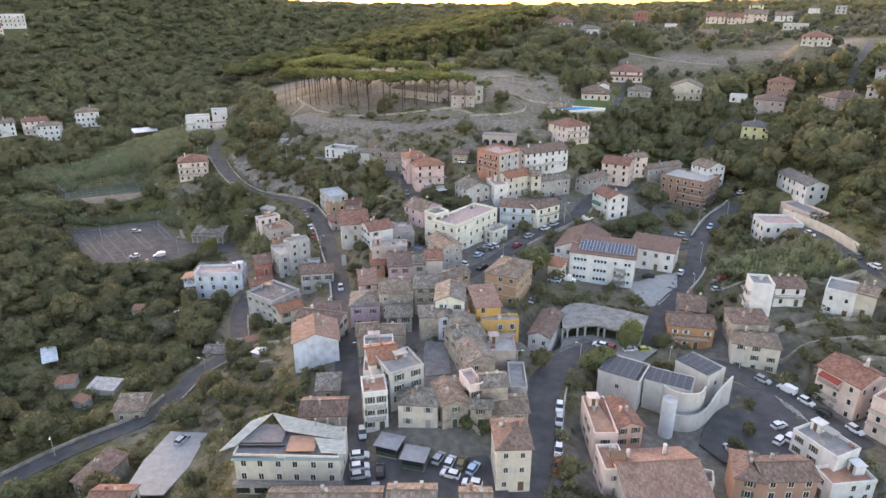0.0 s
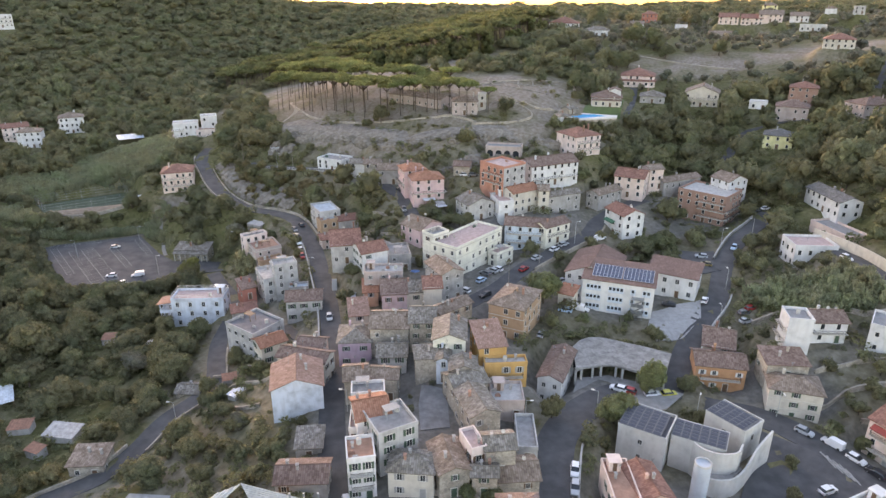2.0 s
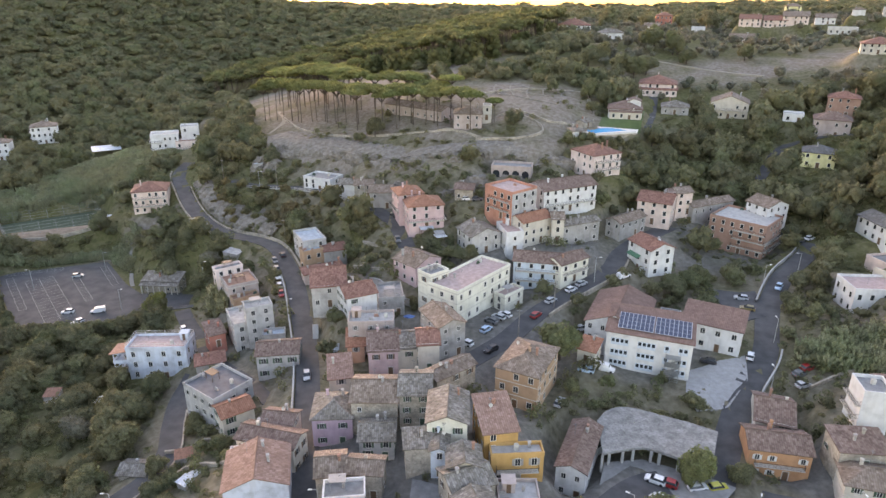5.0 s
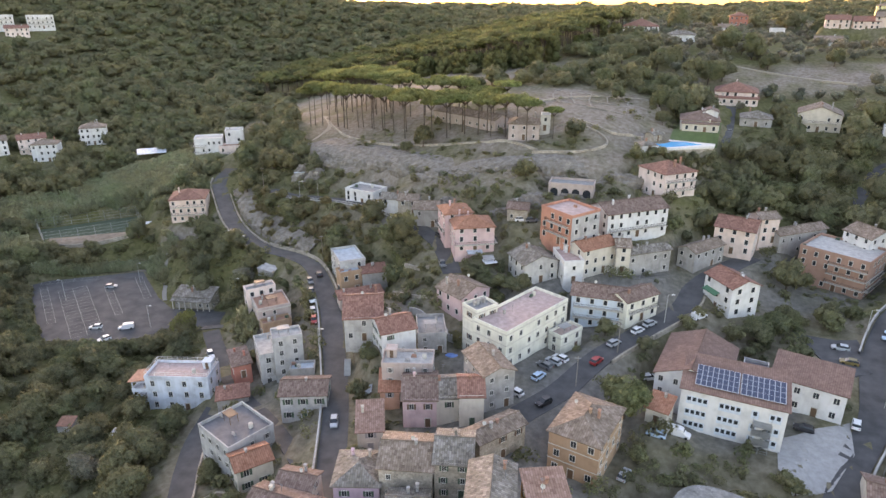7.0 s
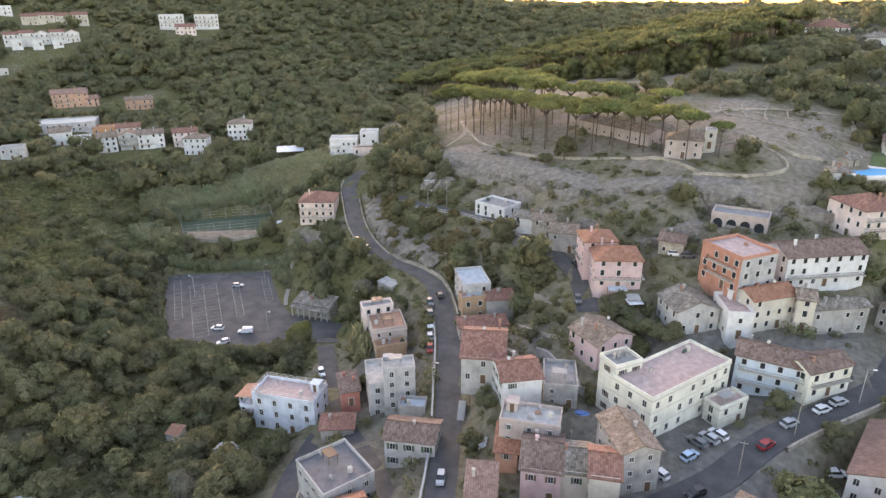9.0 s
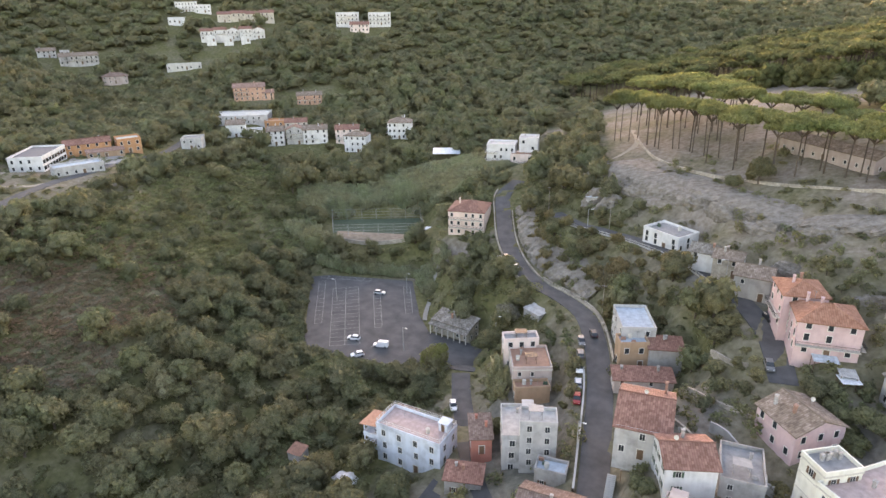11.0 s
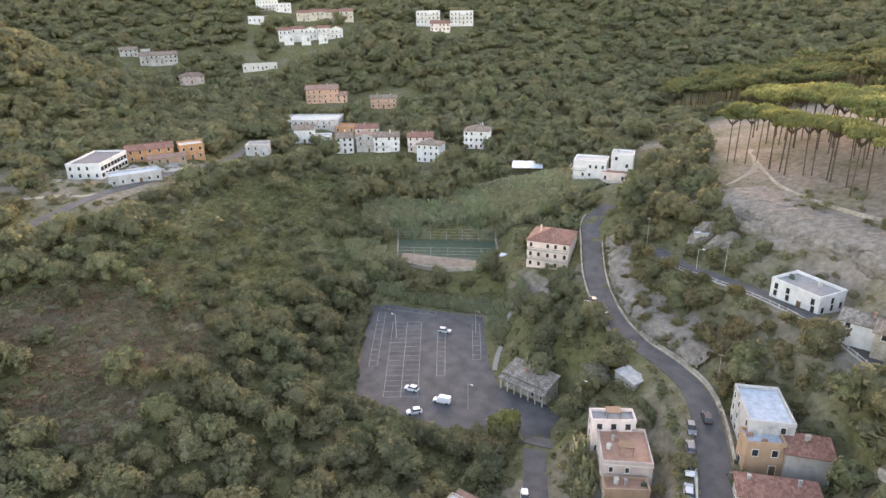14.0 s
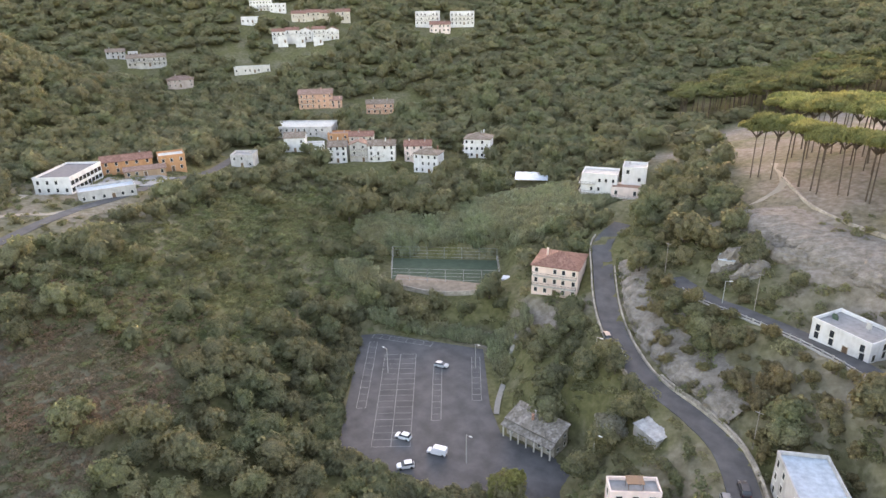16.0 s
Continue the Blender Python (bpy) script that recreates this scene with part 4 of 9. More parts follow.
house(111.4, 261.7, 24, 9.5, 9.0, 19.5, 8.0, 'gable', 'y', 'white', 'tan', 'white house with a tan gable roof')
house(102.4, 256.3, -44, 18.4, 15.0, 16.0, 11.0, 'flat', 'x', 'brick', 'pale', 'brick apartment block with balconies on four floors', balconies=(('f', 1, 0.45, 1.0), ('f', 2, 0.45, 1.0), ('f', 3, 0.45, 1.0), ('r', 1, 0.0, 0.9), ('r', 2, 0.0, 0.9)))
house(63.4, 232.1, -69, 10.7, 8.4, 15.8, 8.5, 'gable', 'x', 'white', 'red', 'white house with a red roof and green awnings', awnings=(('l', 1, 0.1, 0.8, 'green'), ('f', 1, 0.1, 0.6, 'green')), balconies=(('l', 1, 0.05, 0.9),))
house(61.0, 253.0, 38, 13.3, 5.8, 17.0, 6.0, 'gable', 'x', 'grey', 'tan', 'grey house with a tan roof')
school = house(52.3, 192.0, -20, 20.0, 11.9, 9.0, 10.0, 'shed', 'x', 'white', 'schoolbrown', 'white school block with a brown tiled sloping roof', name='school', category='school', chimneys=0, shutters='', bare_sides='f')
PALE_BLUE = plain("pale_blue_panel", (0.5, 0.57, 0.64), 0.6)
for u, wide, panes in ((-6.7, 4.2, 4), (-0.4, 4.2, 4), (4.3, 1.4, 1), (8.0, 2.2, 2)):
    for v in (4.6, 7.5, 10.6):
        panel = boxes("window_panel", [(u - wide / 2, u + wide / 2, -6.0, -5.93, v - 1.0, v + 0.85)], PALE_BLUE, school, "pale blue panel with small windows")
        for i in range(panes):
            c = u - wide / 2 + wide * (i + 0.5) / panes
            boxes("pane", [(c - 0.36, c + 0.36, -6.02, -5.99, v - 0.25, v + 0.65)], glass_mat(), panel)
house(61.3, 204.3, -22, 5.2, 6.5, 5.4, 5.0, 'flat', 'x', 'palegrey', 'slate', 'low link with a dark flat roof between school blocks', name='school', category='school', chimneys=0)
house(71.0, 199.2, -29, 14.4, 9.7, 7.6, 7.0, 'shed', 'x', 'white', 'schoolbrown', 'white school wing with a brown tiled roof', name='school', category='school', chimneys=0, shutters='')
house(47.9, 203.5, -24, 14.7, 19.4, 7.8, 9.0, 'gable', 'y', 'white', 'schoolbrown', 'white school hall with a broad brown roof', name='school', category='school', chimneys=0, shutters='')
house(117.1, 210.7, -4, 12.9, 10.0, 12.2, 7.0, 'flat', 'x', 'white', 'pinkflat', 'white two-storey house with a flat mauve roof')
house(138.5, 237.9, -87, 19.7, 8.3, 20.0, 6.0, 'gable', 'x', 'white', 'slate', 'white house with a dark slate roof')
house(90.1, 164.7, -11, 5.8, 6.8, 10.0, 9.0, 'flat', 'x', 'white', 'grey', 'tall white house with a flat grey roof', balconies=(('l', 1, 0.0, 1.0), ('l', 2, 0.0, 1.0)), bare_sides='f')
house(99.4, 168.7, -2, 8.5, 7.7, 7.9, 6.0, 'gable', 'x', 'white', 'brown', 'white house with a brown tiled roof and balconies', balconies=(('f', 1, 0.0, 1.0),))
house(112.9, 163.3, -37, 7.5, 9.6, 8.7, 7.0, 'flat', 'x', 'white', 'grey', 'white house with a flat grey roof and awning')
house(117.8, 159.6, -39, 4.5, 7.3, 9.7, 7.0, 'gable', 'x', 'cream', 'tan', 'cream house with a tan roof')
house(73.3, 169.4, -21, 7.5, 11.4, 1.2, 6.0, 'gable', 'x', 'cream', 'brown', 'cream house with a brown tiled roof')
house(69.8, 160.1, -11, 11.8, 8.1, 0.2, 7.0, 'gable', 'x', 'orange', 'brown', 'orange house with white shutters and balcony', balconies=(('f', 1, 0.1, 0.9),), shutters='white')
house(83.2, 155.4, -5, 9.6, 6.6, 3.2, 4.0, 'shed', 'x', 'stone', 'brown', 'low stone house with dark brown tiles')
house(83.1, 149.1, -17, 11.4, 8.3, 0.5, 8.0, 'hip', 'x', 'cream', 'tan', 'cream municipal house with a tan hip roof', bands=True, shutters='green')
house(99.3, 132.1, -66, 10.6, 10.8, 1.0, 10.0, 'gable', 'x', 'palepink', 'red', 'pale pink house with red roof and balconies', balconies=(('f', 1, 0.1, 0.6), ('f', 2, 0.1, 0.6)), awnings=(('f', 2, 0.1, 0.6, 'red'),))
house(-33.0, 145.2, 12, 11.2, 10.7, 4.8, 9.0, 'gable', 'y', 'bluewhite', 'redtan', 'house with a bluish white painted wall', bare_sides='f')
house(-25.8, 116.6, 3, 9.5, 6.5, 2.1, 6.0, 'gable', 'x', 'grey', 'brown', 'house with a brown tiled roof')
house(-14.1, 127.3, 17, 6.6, 8.1, 9.1, 8.0, 'gable', 'x', 'white', 'orange', 'white house with bright orange tiles')
house(-9.8, 123.1, 28, 8.1, 8.3, 9.1, 8.0, 'flat', 'x', 'palegrey', 'grey', 'pale grey house with a flat concrete roof')
house(-5.1, 115.8, -5, 8.4, 6.0, 5.2, 6.0, 'hip', 'x', 'cream', 'grey', 'cream house with weathered hip roof')
house(13.1, 100.5, 2, 6.5, 8.8, 7.4, 10.0, 'hip', 'x', 'cream', 'brown', 'tall cream house with a brown hip roof')
house(-78.9, 207.7, 3, 16.4, 7.8, -5.4, 9.5, 'flat', 'x', 'bluewhite', 'pinkflat', 'three-storey white house with a roof terrace', balconies=(('l', 1, 0.1, 0.9), ('l', 2, 0.1, 0.9)), shutters='', spacing=3.4)
house(-124.0, 310.2, 17, 13.5, 12.9, 10.2, 9.5, 'hip', 'x', 'palepink', 'red', 'pale three-storey house with balconies and red roof', balconies=(('f', 1, 0.02, 0.98), ('f', 2, 0.02, 0.98)), spacing=2.4)
house(-65.5, 238.0, 32, 9.4, 10.3, 0.4, 5.6, 'flat', 'x', 'greypink', 'redtan', 'brownish pink house with stepped reddish roof terraces', bands=True)
house(-57.3, 215.3, 29, 7.7, 11.0, -0.8, 9.0, 'flat', 'x', 'palegrey', 'pale', 'tall pale grey house with a flat roof')
house(-52.0, 212.8, 26, 7.4, 5.1, 4.0, 11.0, 'flat', 'x', 'palegrey', 'pale', 'pale rooftop storey with a flat roof')
house(-65.2, 212.4, 33, 4.4, 7.0, -3.7, 4.0, 'shed', 'x', 'redwall', 'brown', 'low outbuilding with a red brown roof')
house(-63.2, 202.0, 21, 7.5, 4.7, -7.3, 4.0, 'shed', 'x', 'grey', 'red', 'small outbuilding with a red tiled roof')
house(-46.3, 206.8, 12, 6.0, 3.9, -1.8, 4.0, 'flat', 'x', 'grey', 'bluetarp', 'small shed under a pale blue sheet roof')
house(-53.7, 182.4, -36, 12.1, 10.9, -1.9, 9.0, 'flat', 'x', 'palegrey', 'slate', 'long pale house with a dark flat roof')
house(-47.3, 173.9, -53, 6.1, 7.3, -2.4, 6.0, 'gable', 'y', 'cream', 'orange', 'cream house with an orange tiled roof')
house(-33.2, 155.6, -15, 12.4, 5.8, 4.1, 7.0, 'gable', 'x', 'cream', 'brown', 'cream house with a brown tiled roof')
house(-32.7, 161.5, -8, 6.6, 4.7, 4.2, 8.0, 'gable', 'x', 'cream', 'brown', 'house with a white-trimmed brown gable')
house(-66.4, 163.4, -3, 6.0, 4.8, -11.1, 3.0, 'gable', 'x', 'stone', 'grey', 'stone hut with a weathered roof')
house(-22.1, 164.2, 4, 8.2, 9.1, 5.0, 7.0, 'hip', 'x', 'mauve', 'grey', 'mauve house with a weathered hip roof')
house(-12.0, 156.1, 2, 6.8, 6.9, 5.1, 5.0, 'gable', 'x', 'palegrey', 'grey', 'small pale house with weathered tiles')
house(-4.8, 166.2, -0, 6.5, 9.4, 9.5, 8.0, 'gable', 'x', 'stone', 'grey', 'old stone house with weathered tiles')
house(-13.1, 165.7, 0, 9.5, 9.8, 8.3, 7.0, 'gable', 'x', 'stone', 'tan', 'old house with tan weathered tiles')
house(2.0, 155.6, -2, 7.6, 10.1, 10.9, 7.0, 'gable', 'y', 'yellow', 'grey', 'house with a pale yellow gable front')
house(11.1, 154.4, 10, 6.5, 10.1, 9.6, 8.0, 'shed', 'x', 'ochre', 'redtan', 'ochre house with a wide red brown roof')
house(14.7, 148.0, 4, 9.8, 3.3, 6.6, 6.0, 'flat', 'x', 'ochre', 'pale', 'ochre house front with a railed terrace', balconies=(('f', 1, 0.1, 0.9),))
house(20.0, 176.8, -27, 9.8, 14.0, 9.4, 9.5, 'hip', 'x', 'orangebrown', 'tan', 'orange brick palazzo with arched windows', bands=True, shutters='', spacing=3.0)
house(2.3, 174.8, 40, 11.2, 5.0, 7.8, 6.0, 'gable', 'x', 'stone', 'tan', 'stone house with an old tiled roof')
house(-19.7, 146.5, 8, 5.3, 6.8, 4.8, 6.0, 'gable', 'x', 'stone', 'tan', 'old house with a tan tiled roof')
house(-13.0, 145.7, -4, 6.4, 5.1, 5.2, 6.0, 'gable', 'x', 'stone', 'tan', 'old house with a mossy tiled roof')
house(-16.0, 138.9, 7, 7.2, 4.5, 5.2, 6.0, 'flat', 'x', 'white', 'grey', 'white rooftop terrace house')
house(0.5, 148.9, -1, 3.2, 6.0, 8.3, 6.0, 'gable', 'y', 'bluewhite', 'grey', 'pale blue house with weathered tiles')
house(4.9, 144.1, 3, 6.0, 5.4, 8.5, 6.0, 'gable', 'y', 'stone', 'grey', 'old stone house with a mossy tiled roof')
house(5.3, 140.8, 24, 7.8, 7.1, 7.1, 7.0, 'gable', 'x', 'stone', 'grey', 'old stone house with a patched tiled roof')
house(7.5, 132.1, 19, 6.4, 9.8, 7.1, 7.0, 'gable', 'y', 'stone', 'grey', 'long old stone house with weathered tiles')
house(10.9, 118.8, 7, 5.6, 5.3, 7.5, 6.0, 'gable', 'x', 'stone', 'grey', 'old house with a grey tiled roof')
house(1.5, 116.9, 15, 5.6, 9.0, 5.5, 6.0, 'gable', 'y', 'stone', 'tan', 'old stone house with lichened tiles')
house(6.1, 119.0, -69, 6.2, 3.0, 7.3, 7.0, 'flat', 'x', 'pinkwhite', 'pinkflat', 'narrow pale house with a pink terrace')
house(13.8, 117.0, 5, 8.5, 6.6, 2.5, 6.0, 'gable', 'x', 'stone', 'tan', 'old house with patched tan tiles')
house(8.1, 114.0, -2, 4.6, 3.4, 4.7, 5.0, 'gable', 'x', 'stone', 'grey', 'small old stone house')
house(28.7, 157.2, -23, 5.8, 15.5, 0.6, 7.0, 'gable', 'y', 'white', 'brown', 'white house with a dark tiled roof')
house(81.2, 110.7, -66, 10.2, 7.1, -2.5, 8.0, 'flat', 'x', 'white', 'grey', 'white house with a flat grey roof')
house(81.7, 103.5, -83, 5.4, 9.7, -5.5, 5.0, 'flat', 'x', 'white', 'redtan', 'white lower wing with a terracotta terrace')
house(66.7, 100.6, 2, 10.6, 6.9, -1.0, 8.0, 'gable', 'x', 'brick', 'brown', 'brick house with brown tiled roof')
house(60.1, 101.4, -16, 5.2, 8.5, -1.0, 8.0, 'hip', 'x', 'brick', 'brown', 'brick wing with brown tiled roof and loggia')
house(41.0, 98.1, 5, 15.6, 14.3, -0.3, 6.0, 'gable', 'x', 'pinkwhite', 'redtan', 'pink house with a wide red brown roof')
house(38.4, 114.8, 9, 5.8, 9.3, 1.5, 8.0, 'gable', 'y', 'pinkorange', 'red', 'pink house with a red tiled gable roof')
house(33.5, 114.0, -0, 4.8, 13.0, 1.2, 6.5, 'flat', 'x', 'palepink', 'redtan', 'pink house front with a terracotta terrace')
house(33.0, 101.0, 2, 4.5, 7.3, 0.7, 6.0, 'flat', 'x', 'pinkwhite', 'redtan', 'pink house with a walled roof terrace')
house(-29.5, 101.7, -2, 20.0, 8.8, 4.0, 9.0, 'flat', 'x', 'cream', 'grey', 'white restaurant building with a stone arcade below', name='restaurant', category='restaurant', shutters='', chimneys=0)
house(-20.9, 89.0, 0, 19.6, 5.8, 2.1, 8.0, 'gable', 'x', 'cream', 'tan', 'house with long tiled roofs beside the square')
house(-5.4, 87.3, 0, 8.1, 5.7, 4.3, 8.0, 'gable', 'x', 'cream', 'tan', 'house with a tan tiled roof beside the square')
house(5.7, 86.6, 0, 5.1, 4.8, 4.5, 8.0, 'gable', 'x', 'cream', 'tan', 'small house with tan tiles beside the square')
house(-64.9, 98.3, 0, 7.5, 6.0, -6.0, 7.0, 'gable', 'x', 'cream', 'red', 'house with a red tiled roof')
house(-75.0, 112.0, -23, 5.8, 9.5, -11.5, 3.5, 'shed', 'x', 'stone', 'brown', 'long low shed with a brown tiled roof')
house(-79.5, 137.3, 4, 7.6, 6.0, -12.0, 3.5, 'shed', 'x', 'stone', 'tan', 'low shed with a tan tiled roof')
workshop = house(-292.5, 242.7, 130.5, 23.0, 13.0, 25.6, 5.6, 'flat', 'x', 'white', 'slate', 'white workshop with a glazed front and a dark flat roof', name='workshop', category='workshop', shutters='', chimneys=0)
for k in range(8):
    for z0, z1 in ((3.7, 5.2), (6.2, 7.7)):
        boxes("window", [(-11.0 + k * 2.8, -8.8 + k * 2.8, -6.56, -6.48, z0, z1)], glass_mat(), workshop)
house(-297.0, 266.5, 66, 18.5, 8.0, 25.2, 5.2, 'gable', 'x', 'orangewall', 'red', 'long orange building with a red brown tiled roof', spacing=3.4, shutters='', chimneys=1)
house(-289.0, 281.0, 66, 10.0, 9.0, 25.0, 6.0, 'flat', 'x', 'orangewall', 'metal', 'orange end block with a pale grey sheet roof', chimneys=0, shutters='')
house(-268.0, 245.0, 72, 18.0, 8.5, 23.0, 3.3, 'flat', 'x', 'palegrey', 'bluetarp', 'low depot with a flat bluish roof and grey doors', name='depot', category='depot', chimneys=0, shutters='', spacing=3.0)
house(-282.2, 310.8, 41, 9.6, 9.1, 20.3, 5.0, 'flat', 'x', 'palegrey', 'grey', 'pale roadside house with a flat roof')
house(-102.0, 263.0, -3, 13.5, 5.6, -10.6, 4.55, 'shed', 'x', 'stone', 'grey', 'low lodge with a tiled roof beside the car park', front_door=False, spacing=2.6, rise=1.5)
porch = tagged(new("lodge_porch"), 'row of white posts carrying the lodge eaves', 'porch')
porch.matrix_basis = pose(-102.0, 263.0, -15.2, 0, 0, -3)
for k in range(7):
    boxes("post", [(-6.6 + k * 2.2 - 0.14, -6.6 + k * 2.2 + 0.14, -4.5, -4.22, 0, 3.6)], STONE_TRIM, porch)
link("porch_roof", mesh_of("porch_roof", [(-7.2, -4.9, 3.65), (7.2, -4.9, 3.65), (7.2, -2.6, 4.45), (-7.2, -2.6, 4.45), (-7.2, -4.9, 3.5), (7.2, -4.9, 3.5), (7.2, -2.6, 4.3), (-7.2, -2.6, 4.3)], [(0, 1, 2, 3), (7, 6, 5, 4), (0, 4, 5, 1), (1, 5, 6, 2), (3, 7, 4, 0)], roof_mat('grey'), uvs=[[(0, 0), (14, 0), (14, 2.4), (0, 2.4)]] + [[(0, 0)] * 4] * 4), porch)
house(36.7, 188.6, -29, 4.3, 5.4, 5.5, 3.5, 'shed', 'x', 'cream', 'orange', 'small outbuilding with an orange tiled roof')
house(36.2, 243.1, -0, 3.8, 6.0, 20.7, 8.0, 'gable', 'x', 'cream', 'tan', 'cream house with weathered tan tiles')
house(44.2, 133.8, -32, 9.9, 9.2, 0.4, 7.5, 'flat', 'x', 'pale', 'slate', 'modern pale church hall covered with solar panels', name='church_hall', category='church', spacing=6, chimneys=0, shutters='', front_door=False)
house(54.0, 129.8, -28, 10.6, 6.5, -0.2, 7.5, 'flat', 'x', 'pale', 'slate', 'modern pale church nave covered with solar panels', name='church_hall', category='church', spacing=6, chimneys=0, shutters='', front_door=False)
house(63.6, 135.9, -55, 9.2, 7.0, 0.0, 7.5, 'flat', 'x', 'pale', 'slate', 'modern pale church wing covered with solar panels', name='church_hall', category='church', spacing=6, chimneys=0, shutters='', front_door=False)
house(132.9, 222.3, -79, 17.3, 7.6, 12.5, 4.0, 'flat', 'x', 'palepink', 'grey', 'long pink garage row with roller doors', name='garage_row', category='garage', chimneys=0)
house(-70.4, 242.7, 36, 8.8, 3.8, 2.6, 8.0, 'flat', 'x', 'pinkwhite', 'grey', 'pale pink rooftop storey with a grey roof')
house(-61.9, 231.4, 35, 8.2, 3.4, -2.5, 4.0, 'flat', 'x', 'orangebrown', 'redtan', 'low brown brick wing with a terracotta terrace')
house(-287.0, 268.5, 66, 15.0, 4.6, 22.0, 2.8, 'shed', 'x', 'orangebrown', 'redtan', 'low brown-roofed lean-to beside the orange building', name='lean_to', category='shed', chimneys=0, shutters='')
house(-14.8, 116.2, 11, 5.1, 6.3, 7.4, 9.0, 'flat', 'x', 'white', 'redtan', 'narrow white house with a terracotta roof terrace', balconies=(('f', 1, 0.1, 0.9), ('f', 2, 0.1, 0.9)), spacing=2.4, shutters='green')
house(-15.3, 127.3, 4, 6.0, 5.9, 5.4, 6.5, 'flat', 'x', 'white', 'pinkflat', 'white house with a small pink roof terrace')
house(211.5, 525.6, -22, 13.7, 13.1, 71.0, 5.0, 'gable', 'x', 'palepink', 'red', 'pink terraced villas with red roofs')
house(226.3, 519.8, -23, 14.6, 13.9, 70.3, 5.0, 'gable', 'x', 'palepink', 'red', 'pink terraced villas with red roofs')
house(237.6, 515.3, -25, 15.7, 14.9, 72.9, 5.0, 'gable', 'x', 'palepink', 'tan', 'pale pink villa with tan tiles')
house(272.2, 541.5, -26, 12.7, 12.1, 71.4, 4.5, 'gable', 'x', 'white', 'tan', 'white villa with a tan roof')
house(253.7, 485.4, -27, 16.2, 15.4, 66.4, 3.5, 'flat', 'x', 'pale', 'pale', 'long low pale building on the ridge')
house(261.1, 568.2, -24, 11.1, 10.5, 78.6, 5.0, 'hip', 'x', 'paleyellow', 'tan', 'pale yellow house on the ridge')
house(314.9, 538.3, -30, 7.7, 7.3, 77.7, 5.0, 'flat', 'x', 'palegrey', 'grey', 'pale grey house on the ridge')
house(215.4, 321.4, -34, 6.3, 6.0, 52.6, 5.0, 'hip', 'x', 'white', 'brown', 'white villa with a brown roof')
house(298.8, 547.6, -29, 8.0, 7.6, 76.7, 4.0, 'hip', 'x', 'white', 'tan', 'small white villa on the ridge')
house(-21.4, 192.7, 8, 4.2, 7.3, 4.6, 5.0, 'shed', 'x', 'orangepink', 'orange', 'narrow house with an orange lean-to roof')
house(-23.5, 180.5, 11, 5.2, 8.5, 3.6, 5.0, 'shed', 'x', 'cream', 'redtan', 'low house with a sloping red brown roof')
house(14.3, 138.8, 0, 7.1, 7.5, 4.2, 4.0, 'flat', 'x', 'greypink', 'pale', 'low house with a flat railed terrace')
house(-27.1, 128.6, 5, 5.2, 5.7, -0.1, 3.0, 'shed', 'x', 'grey', 'grey', 'low grey lean-to with a sheet roof', name='lean_to', category='shed', chimneys=0, shutters='')
house(17.4, 128.2, -2, 3.9, 10.8, 2.0, 3.0, 'flat', 'x', 'palegrey', 'grey', 'low garage with a flat grey roof', name='garage', category='garage', chimneys=0, shutters='')
house(-38.0, 150.1, 12, 4.0, 7.6, 2.0, 7.0, 'flat', 'x', 'pinkwhite', 'pinkflat', 'pinkish house with a small roof terrace')
house(50.6, 100.3, -18, 5.0, 3.6, -3.0, 5.0, 'flat', 'x', 'cream', 'slate', 'cream house corner with a dark flat roof')
house(103.0, 119.8, -59, 8.4, 9.8, 1.1, 9.0, 'flat', 'x', 'palepink', 'redtan', 'pale pink house with open terraces', balconies=(('f', 1, 0.0, 1.0), ('f', 2, 0.0, 1.0)))
house(9.6, 307.9, -4, 11.0, 10.5, 42.5, 6.0, 'hip', 'x', 'greypink', 'tan', 'two-storey stone house with a tan roof among pines')
house(17.2, 309.5, -5, 3.4, 6.0, 44.3, 5.0, 'flat', 'x', 'pale', 'pale', 'small pale annex beside the stone house')
house(-41.8, 194.9, 8, 10.5, 7.7, 1.0, 7.0, 'gable', 'x', 'palegrey', 'brown', 'pale grey stone house with a brown roof')
house(-3.3, 149.3, 7, 5.7, 4.8, 8.0, 7.0, 'shed', 'x', 'stone', 'grey', 'tall old stone house with a sloping roof')
house(-11.8, 256.6, 19, 8.5, 9.0, 25.0, 8.4, 'hip', 'x', 'pink', 'orange', 'pink rear wing with a weathered orange roof', balconies=(('l', 1, 0.0, 1.0),))

# houses of the opposite slope and the upper town
house(-519, 499, 50, 18.0, 11.0, 81.5, 8.0, 'flat', 'x', 'white', 'pale', 'white apartment house high on the far slope', balconies=(('f', 1, 0.05, 0.95),), spacing=2.4)
house(-506, 506, 50, 13.0, 10.0, 79.0, 6.0, 'flat', 'x', 'white', 'pale', 'white apartment wing high on the far slope')
house(-502, 475, 50, 14.0, 9.0, 69.5, 4.0, 'flat', 'x', 'white', 'pale', 'low white house on the far slope')
for i in range(4):
    house(-477 + i * 8.0, 504 + i * 8.6, 47, 11.4, 9.5, 72.0 + (i % 2) * 0.7, 6.6, 'gable', 'x', 'cream', 'red', 'cream terraced villa with a red tiled roof', balconies=(('f', 1, 0.1, 0.9),), chimneys=1)
for i in range(5):
    house(-455 + i * 6.8, 466 + i * 7.2, 46 + 3 * (i % 2), 9.6, 8.0, 60.6 + (0, 0.8, 0.3, 1.0, 0.2)[i], 7.0, 'gable', ('x', 'x', 'y', 'x', 'y')[i], 'white', 'red', 'white terraced house with a pinkish red tiled roof', balconies=(('f', 1, 0.05, 0.95),), chimneys=1)
